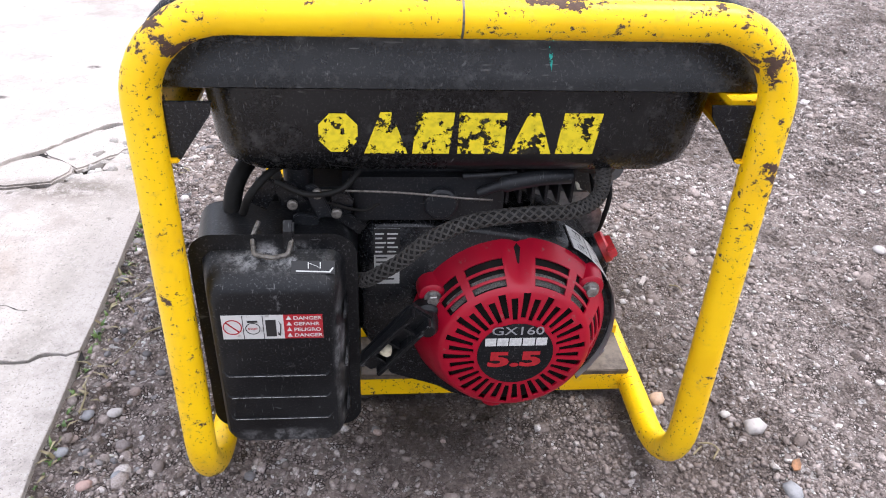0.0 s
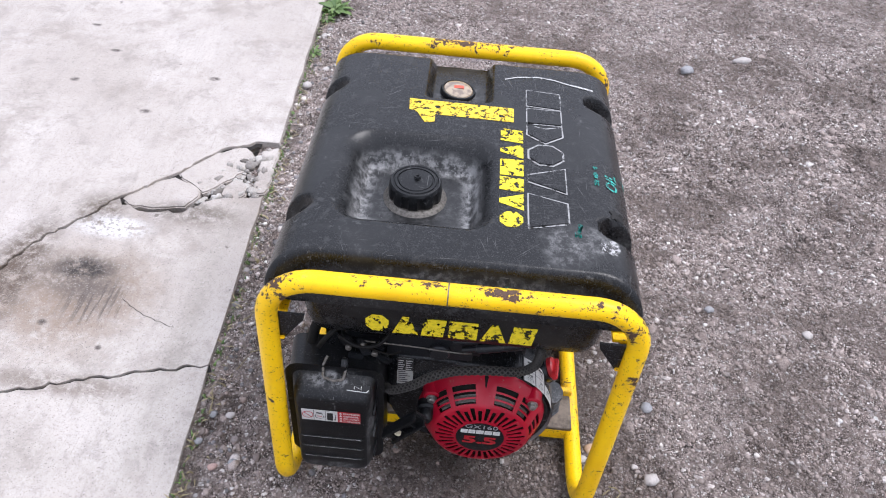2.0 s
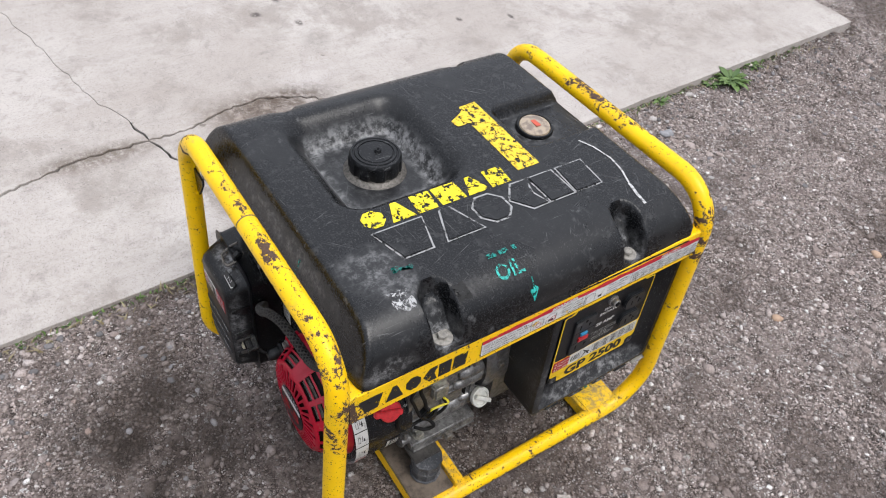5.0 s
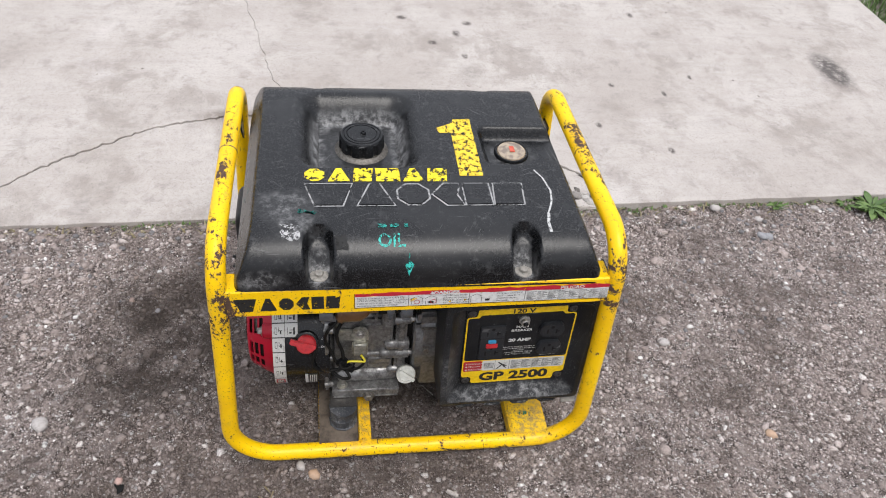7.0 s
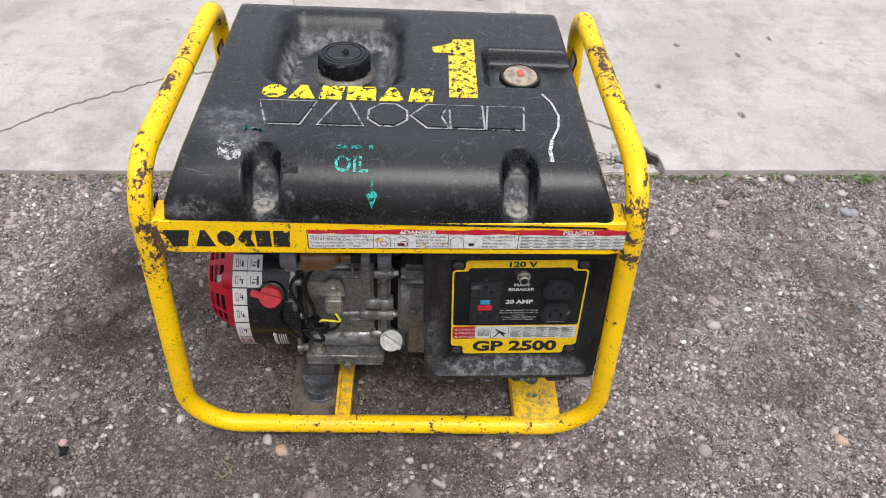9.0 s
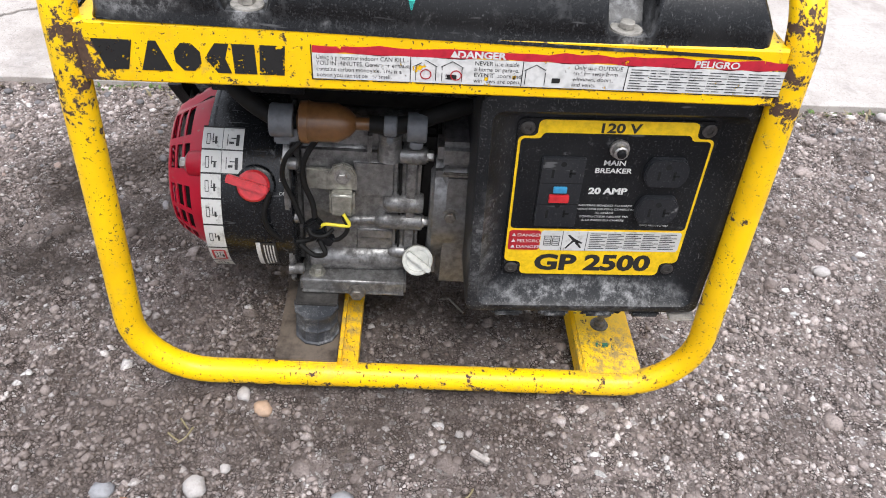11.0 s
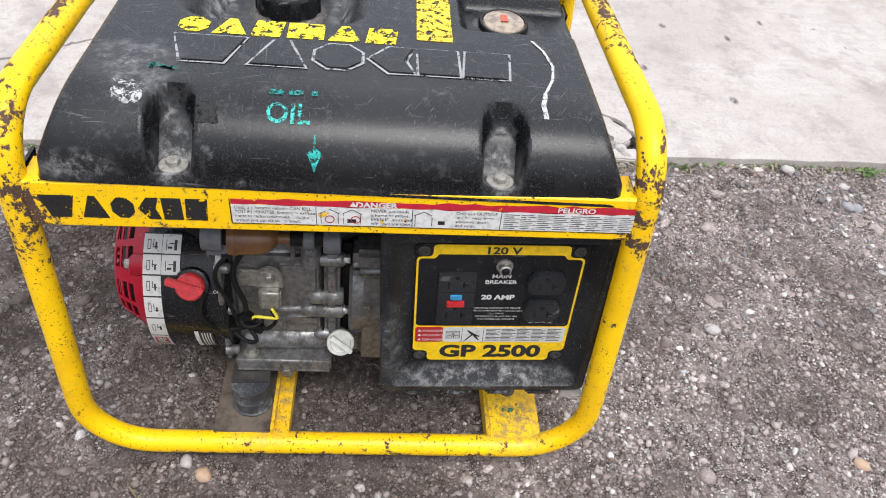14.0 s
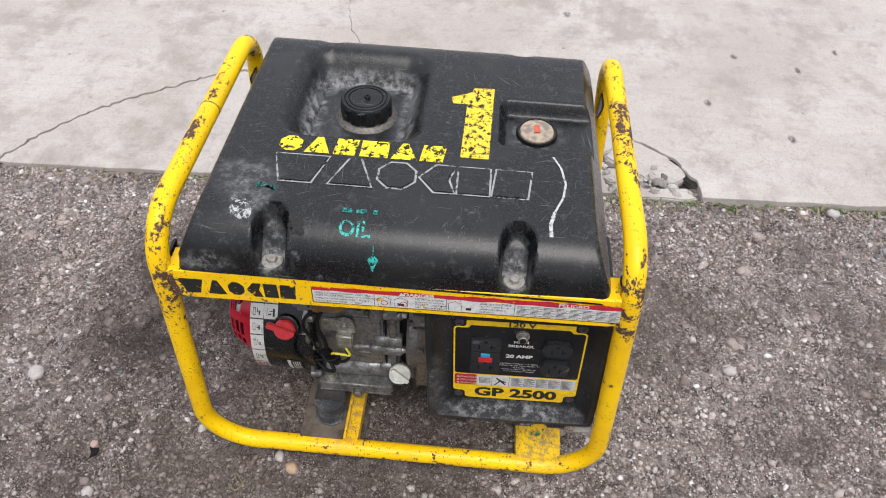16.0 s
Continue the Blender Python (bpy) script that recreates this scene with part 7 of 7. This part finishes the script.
ICO_F = np.array([(0, 11, 5), (0, 5, 1), (0, 1, 7), (0, 7, 10), (0, 10, 11), (1, 5, 9), (5, 11, 4), (11, 10, 2), (10, 7, 6), (7, 1, 8), (3, 9, 4), (3, 4, 2), (3, 2, 6), (3, 6, 8), (3, 8, 9), (4, 9, 5), (2, 4, 11), (6, 2, 10), (8, 6, 7), (9, 8, 1)])


def finer(V, F):
    V, seen, out = [tuple(v) for v in V], {}, []

    def mid(a, b):
        key = (min(a, b), max(a, b))
        if key not in seen:
            m = np.array(V[a]) + np.array(V[b])
            V.append(tuple(m / np.linalg.norm(m)))
            seen[key] = len(V) - 1
        return seen[key]

    for a, b, c in F:
        x, y, z = mid(a, b), mid(b, c), mid(c, a)
        out += [(a, x, z), (b, y, x), (c, z, y), (x, y, z)]
    return np.array(V), np.array(out)


ICO2_V, ICO2_F = finer(ICO_V, ICO_F)
OCT_V = np.array([(1, 0, 0), (-1, 0, 0), (0, 1, 0), (0, -1, 0), (0, 0, 1), (0, 0, -1)], float)
OCT_F = np.array([(0, 2, 4), (2, 1, 4), (1, 3, 4), (3, 0, 4), (2, 0, 5), (1, 2, 5), (3, 1, 5), (0, 3, 5)])


def scatter_mesh(name, pos, size, mat, V, F, rough=0.25, flat=0.62, sink=0.35, smooth=False):
    """Many uneven stones in one mesh."""
    n, m = len(pos), len(V)
    r = np.random.default_rng(len(pos))
    s = size[:, None] * np.stack([r.uniform(0.75, 1.3, n), r.uniform(0.75, 1.3, n), r.uniform(flat - 0.2, flat + 0.15, n)], 1)
    P = V[None] * (1 + r.uniform(-rough, rough, (n, m))[:, :, None]) * s[:, None, :]
    a, b = r.uniform(0, 2 * math.pi, n), r.normal(0, 0.3, n)
    ca, sa, cb_, sb = np.cos(a)[:, None], np.sin(a)[:, None], np.cos(b)[:, None], np.sin(b)[:, None]
    y, z = P[..., 1] * cb_ - P[..., 2] * sb, P[..., 1] * sb + P[..., 2] * cb_
    x = P[..., 0]
    Q = np.stack([x * ca - y * sa + pos[:, :1], x * sa + y * ca + pos[:, 1:2], z + pos[:, 2:3] + (s[:, 2:3] * (1 - 2 * sink))], -1)
    faces = (F[None] + (np.arange(n) * m)[:, None, None]).reshape(-1, 3)
    me = bpy.data.meshes.new(name)
    me.vertices.add(n * m)
    me.vertices.foreach_set("co", Q.reshape(-1))
    me.loops.add(faces.size)
    me.loops.foreach_set("vertex_index", faces.reshape(-1).astype(np.int32))
    me.polygons.add(len(faces))
    me.polygons.foreach_set("loop_start", np.arange(0, faces.size, 3, dtype=np.int32))
    me.update(calc_edges=True)
    me.materials.append(mat)
    if smooth:
        me.shade_smooth()
    return me


def spots(n, x0, x1, y0, y1, keep, seed):
    r = np.random.default_rng(seed)
    x, y = r.uniform(x0, x1, n), r.uniform(y0, y1, n)
    k = r.uniform(0, 1, n) < keep(x, y)
    return x[k], y[k]


def out_of_slab(x, y):
    return (x > EDGE(y) + 0.004) | (y > 1.90)


def patchy(x, y):
    return np.clip(0.55 + 0.6 * value_noise(x, y, 0.16, 21) + 0.35 * value_noise(x, y, 0.05, 22), 0.12, 1)


def clear_of_rails(x, y):
    rail = (np.minimum(np.abs(x - XL), np.abs(x - XR)) < 0.02) & (y > -0.33) & (y < 0.28)
    bars = (x > XL) & (x < XR) & (((y > -0.182) & (y < -0.09)) | ((y > 0.145) & (y < 0.216)))
    return ~(rail | bars)


def gravel(name, label, n, x0, x1, y0, y1, keep, size, mat, V, F, seed, rough=0.25, sink=0.35, smooth=False):
    x, y = spots(n, x0, x1, y0, y1, keep, seed)
    r = np.random.default_rng(seed + 1)
    sz = size[0] * (size[1] / size[0]) ** (r.uniform(0, 1, len(x)) ** 1.7)
    pos = np.stack([x, y, ground_z(x, y)], 1)
    return tagged(new(name, scatter_mesh(name, pos, sz, mat, V, F, rough, 0.62, sink, smooth)), label, "gravel", kind="stuff")


near_edge = lambda x, y: np.exp(-np.clip(x - EDGE(y), 0, None) / 0.13)
loose = lambda x, y: np.clip(0.35 + 1.1 * value_noise(x, y, 0.13, 21) + 0.55 * value_noise(x, y, 0.04, 22), 0.05, 1)
gravel("soil_crumb", "crumbs of dry soil and grit", 150000, -0.45, 1.0, -0.85, 1.3, lambda x, y: out_of_slab(x, y) * loose(x, y) * clear_of_rails(x, y), (0.0011, 0.0042), CRUMB, OCT_V, OCT_F, 29, 0.45, 0.30)
gravel("fine_gravel", "fine crushed grey gravel pressed into dirt", 34000, -0.46, 1.1, -0.95, 1.5, lambda x, y: out_of_slab(x, y) * (0.25 + 0.6 * patchy(x, y)) * clear_of_rails(x, y), (0.0017, 0.0058), GRIT, ICO_V, ICO_F, 31, 0.45, 0.38)
gravel("coarse_gravel", "loose grey and brown gravel stones", 8000, -0.46, 1.6, -0.95, 2.3, lambda x, y: out_of_slab(x, y) * (0.30 * patchy(x, y) + 0.55 * near_edge(x, y)) * clear_of_rails(x, y), (0.003, 0.0100), GRIT, ICO_V, ICO_F, 33, 0.40, 0.45)
gravel("far_gravel", "gravel further off in the yard", 60000, -0.6, 2.4, -1.1, 3.4, lambda x, y: out_of_slab(x, y) * patchy(x, y) * ((x > 1.0) | (y > 1.3)), (0.0020, 0.0075), CRUMB, OCT_V, OCT_F, 35, 0.35, 0.42)
gravel("soil_clod", "dark crumbly clods of soil", 4200, -0.45, 1.5, -0.9, 2.2, lambda x, y: out_of_slab(x, y) * np.clip(0.15 + 1.2 * value_noise(x, y, 0.22, 25), 0.02, 1) * clear_of_rails(x, y), (0.004, 0.013), CLOD, ICO2_V, ICO2_F, 41, 0.30, 0.66)
gravel("edge_pebble", "rounded blue-grey pebbles along the slab edge", 3600, -0.47, 0.0, -0.95, 1.9, lambda x, y: out_of_slab(x, y) * near_edge(x, y) * 0.85 * clear_of_rails(x, y), (0.0025, 0.0070), PEBBLE, ICO2_V, ICO2_F, 37, 0.10, 0.3, True)
# rubble in the broken corner of the slab
r_ = np.random.default_rng(50)
bx, by = r_.uniform(-0.60, EDGE(0.43), 700), r_.uniform(0.27, 0.53, 700)
ok = (by > 0.27 + (bx + 0.60) * 0.35) & (by < 0.40 + (bx + 0.60) * 0.70) & (by < 0.524)
bx, by = bx[ok], by[ok]
tagged(new("rubble", scatter_mesh("rubble", np.stack([bx, by, r_.uniform(-0.002, 0.010, len(bx))], 1), 0.0025 + 0.009 * r_.uniform(0, 1, len(bx)) ** 2, RUBBLE, ICO2_V, ICO2_F, 0.3, 0.6, 0.3)), "crumbled concrete and pebbles in the broken slab corner", "rubble", kind="stuff")

# single stones that stand out
def stone_material(base):
    k = Mat("stone", base, 0.75)
    k.color(k.mix(k.ramp(k.noise(120, 7, 0.7), 0.4, 0.72, 0, 0.6), base, tuple(c * 0.5 for c in base)))
    k.bump(k.noise(260, 5), 0.001, 0.6)
    return k.m


PALE, PINK, GREY, TAN = stone_material((0.40, 0.37, 0.35)), stone_material((0.40, 0.27, 0.235)), stone_material((0.26, 0.26, 0.27)), stone_material((0.42, 0.29, 0.20))


def stone(x, y, a, b, turn, mat, label, seed):
    r = np.random.default_rng(seed)
    h = 0.62 * min(a, b)
    V = ICO2_V * (1 + r.uniform(-0.17, 0.17, (len(ICO2_V), 1)))
    me = bpy.data.meshes.new("stone")
    me.from_pydata((V * np.array([a, b, h])).tolist(), [], ICO2_F.tolist())
    me.materials.append(mat)
    me.shade_smooth()
    ob = new("stone", me)
    ob.matrix_world = pose(x, y, float(ground_z(x, y)) + h * 0.45, 0, 0, turn)
    return tagged(ob, label, "stone", "stones lying on the gravel")


for i, (x, y, a, b, t, mt, lb) in enumerate((
        (0.335, -0.235, 0.014, 0.011, 20, PALE, "pale rounded stone on dark gravel"), (0.241, -0.187, 0.011, 0.009, 40, TAN, "small orange-tan pebble beside the frame"),
        (0.225, -0.209, 0.010, 0.007, 10, PALE, "small white stone chip beside the frame"), 
        (0.340, -0.319, 0.009, 0.012, 5, GREY, "grey-pink rounded stone on gravel"), (0.345, -0.097, 0.011, 0.010, 60, GREY, "dark grey stone on gravel"),
        (0.117, -0.639, 0.016, 0.013, 30, PALE, "grey-brown rounded stone on gravel"), (0.218, 0.642, 0.011, 0.009, 50, TAN, "tan pebble on gravel"),
        (-0.003, 0.510, 0.010, 0.013, 20, PALE, "pale stone standing proud of the gravel"), (-0.423, 0.794, 0.011, 0.014, 0, PALE, "large pale pebble by the slab edge"),
        (-0.335, 0.886, 0.014, 0.010, 20, GREY, "grey stone near the slab edge"), (-0.395, 0.905, 0.011, 0.009, 60, PALE, "pale stone near the slab edge"),
        (-0.431, 1.073, 0.012, 0.009, 80, PALE, "pale pebble by the slab edge"), (0.609, 1.078, 0.020, 0.018, 30, GREY, "grey stone sitting on the dirt"),
        (0.785, 1.159, 0.030, 0.014, 12, PALE, "flat pale stone lying on dirt"), (0.202, 1.004, 0.012, 0.010, 0, TAN, "tan stone on the gravel"),
        (-0.323, -0.278, 0.008, 0.006, 40, GREY, "grey pebble between slab and frame"),
        (-0.348, -0.196, 0.009, 0.006, 20, PALE, "pale pebble between slab and frame"), (-0.377, -0.195, 0.007, 0.006, 70, GREY, "blue-grey pebble by the slab edge"),
        (-0.385, -0.248, 0.007, 0.006, 10, GREY, "blue-grey pebble by the slab edge"), (-0.351, -0.290, 0.008, 0.006, 30, PINK, "pinkish pebble by the slab edge"),
        (0.684, 0.111, 0.011, 0.009, 30, PALE, "pale stone on the gravel"), (0.501, 0.152, 0.010, 0.008, 10, GREY, "grey stone on the gravel"),
        (0.232, -0.494, 0.008, 0.006, 0, PINK, "small pink pebble on the gravel"), (0.307, -0.477, 0.013, 0.009, 15, PALE, "flat pale stone on the gravel"),
        (-0.336, 0.905, 0.012, 0.014, 50, GREY, "grey stone near the slab edge"), (0.312, -0.212, 0.006, 0.005, 0, PALE, "small white pebble on the gravel"))):
    stone(x, y, a, b, t, mt, lb, 200 + i)


def leaf_mat(name, a, b):
    k = Mat(name, rough=0.55)
    k.color(k.mix(k.island(), a, b))
    return k.m


LEAF, STRAW = leaf_mat("weed_leaf", (0.050, 0.10, 0.020), (0.115, 0.18, 0.045)), leaf_mat("dry_grass", (0.17, 0.135, 0.07), (0.27, 0.23, 0.13))


def leaf(bm, base, d, up, length, width, droop):
    side = d.cross(up).normalized()
    rows = []
    for f, w in ((0, 0.12), (0.25, 0.75), (0.5, 1.0), (0.75, 0.75), (1.0, 0.06)):
        c = base + d * length * f + up * length * (0.75 * f - droop * f * f)
        rows.append([bm.verts.new(c - side * width * w / 2 + up * width * 0.15), bm.verts.new(c), bm.verts.new(c + side * width * w / 2 + up * width * 0.15)])
    for p, q in zip(rows, rows[1:]):
        for k in (0, 1):
            bm.faces.new((p[k], p[k + 1], q[k + 1], q[k]))


def weed(x, y, size, n, seed, label):
    w = thing("weed", (x, y, 0), label, "plant", "weeds along the slab edge")
    r = random.Random(seed)
    bm = bmesh.new()
    for k in range(n):
        a, l = r.uniform(0, 2 * math.pi), size * r.uniform(0.4, 1.0)
        d = Vector((math.cos(a), math.sin(a), 0))
        b = Vector((x, y, 0)) + d * r.uniform(0, size * 0.4) + Vector((0, 0, r.uniform(0, size * 0.15)))
        leaf(bm, b, d, Vector((r.uniform(-0.2, 0.2), r.uniform(-0.2, 0.2), 1)).normalized(), l * 0.8, l * r.uniform(0.18, 0.36), r.uniform(0.3, 0.9))
    part("leaves", bm, LEAF, w, smooth=60)
    bm = bmesh.new()
    for k in range(5):
        a = r.uniform(0, 2 * math.pi)
        sweep(bm, curve([(x, y, -0.004), (x + size * 0.2 * math.cos(a), y + size * 0.2 * math.sin(a), size * 0.2), (x + size * 0.5 * math.cos(a), y + size * 0.5 * math.sin(a), size * 0.25)], 4), 0.0012, 5)
    part("stem", bm, LEAF, w)


weed(-0.425, 1.230, 0.055, 90, 1, "low green leafy weed clump at the slab edge")
weed(-0.440, 1.165, 0.030, 26, 5, "small green weed at the slab edge")
weed(-0.440, 0.968, 0.030, 26, 2, "small green weed at the slab edge")
weed(-0.458, 1.36, 0.034, 26, 3, "green weed tuft at the slab edge")


def blades(name, label, x, y, h, mat, seed, lie=0.3):
    r = np.random.default_rng(seed)
    n = len(x)
    a = r.uniform(0, 2 * math.pi, n)
    hh = h * r.uniform(0.5, 1.2, n)
    z = np.where(out_of_slab(x, y), ground_z(x, y), 0)
    w = 0.0016 + 0.0012 * r.uniform(0, 1, n)
    lean = r.uniform(lie, lie + 0.6, n)
    rows = []
    for f, g in ((0, 1.0), (0.5, 0.8), (1.0, 0.1)):
        cx, cy, cz = x + np.cos(a) * hh * lean * f * f, y + np.sin(a) * hh * lean * f * f, z + hh * f * (1 - 0.35 * lean * f)
        for s in (-1, 1):
            rows.append(np.stack([cx - np.sin(a) * w * g * s, cy + np.cos(a) * w * g * s, cz], -1))
    V = np.stack(rows, 1).reshape(-1, 3)
    base = np.arange(n)[:, None] * 6
    F = np.concatenate([base + np.array([[0, 1, 3, 2]]), base + np.array([[2, 3, 5, 4]])])
    me = bpy.data.meshes.new(name)
    me.from_pydata(V.tolist(), [], F.tolist())
    me.materials.append(mat)
    return tagged(new(name, me), label, "grass", kind="stuff")


q = np.random.default_rng(90)
blades("grass", "green grass verge beyond the slab", q.uniform(-4.5, -0.9, 16000), 1.90 + q.uniform(0, 1.0, 16000) ** 1.5 * 2.2, 0.085, leaf_mat("grass_blade", (0.045, 0.10, 0.018), (0.12, 0.19, 0.045)), 91)
ex = q.uniform(-0.95, 1.9, 240)
blades("edge_grass", "dry straw and moss along the slab edge", EDGE(ex) + 0.004 + np.abs(q.normal(0, 0.018, 240)), ex, 0.015, STRAW, 92, 0.9)
mx = q.uniform(-0.6, 1.6, 700)
blades("moss", "thin green moss at the slab foot", EDGE(mx) + 0.002 + np.abs(q.normal(0, 0.007, 700)), mx, 0.009, LEAF, 93, 0.5)
# small litter on the dirt
def litter(name, label, x, y, turn, outline, thick, mat):
    bm = bmesh.new()
    plate(bm, outline, Matrix.Identity(4), thick, thick * 0.3)
    bmesh.ops.triangulate(bm, faces=[f for f in bm.faces if len(f.verts) > 4])
    for v in bm.verts:
        v.co.z += 0.10 * abs(v.co.x) + 0.0006 * math.sin(v.co.y * 900)
    ob = tagged(part(name, bm, mat), label, "litter")
    ob.matrix_world = pose(x, y, float(ground_z(x, y)) + 0.002, 4, -3, turn)


litter("plastic_scrap", "torn black plastic scrap on the gravel", 0.238, -0.492, 20, [(-0.014, -0.004), (-0.004, -0.008), (0.006, -0.005), (0.016, -0.007), (0.013, 0.003), (0.003, 0.006), (-0.006, 0.003), (-0.015, 0.006)], 0.0016, RUBBER)
litter("dead_leaf", "curled orange-brown dead leaf on gravel", 0.355, -0.291, 50, [(-0.009, 0.0), (-0.004, -0.005), (0.004, -0.004), (0.010, 0.0), (0.004, 0.005), (-0.004, 0.004)], 0.0012, plain("dead_leaf", (0.30, 0.14, 0.06), 0.7, 0, 0.6, 200))
litter("paper_stub", "small crushed paper stub on the gravel", 0.293, 0.037, 55, [(-0.011, -0.003), (0.009, -0.0035), (0.011, 0.0), (0.009, 0.0035), (-0.011, 0.003)], 0.0045, plain("dirty_paper", (0.40, 0.36, 0.33), 0.9, 0, 0.55, 160))
bm = bmesh.new()
sweep(bm, curve([(0.078, -0.002, 0.004), (0.082, 0.008, 0.010), (0.090, 0.016, 0.008), (0.099, 0.026, 0.004)], 6), 0.0011, 8)
tagged(part("wire_scrap", bm, DULLSTEEL), "short bent steel wire lying under the machine", "litter")
# dry twigs and straws
for i, (x, y, l, a) in enumerate(((-0.36, -0.10, 0.05, 70), (-0.385, -0.18, 0.045, 100), (-0.33, -0.06, 0.04, 20), (-0.37, 0.02, 0.05, 60), (0.262, -0.262, 0.016, 40), (0.335, 0.02, 0.02, -50), (0.279, -0.268, 0.017, 55), (0.276, -0.258, 0.022, -30))):
    bm = bmesh.new()
    d = Vector((math.cos(radians(a)), math.sin(radians(a)), 0))
    c = Vector((x, y, float(ground_z(x, y)) + 0.003))
    sweep(bm, curve([c - d * l / 2, c + Vector((0.003, 0.002, 0.002)), c + d * l / 2], 4), [0.0011] * 4 + [0.0008] * 5, 6)
    tagged(part("straw", bm, STRAW), "dry straw stalk lying on the gravel", "twig", "straws on the gravel")
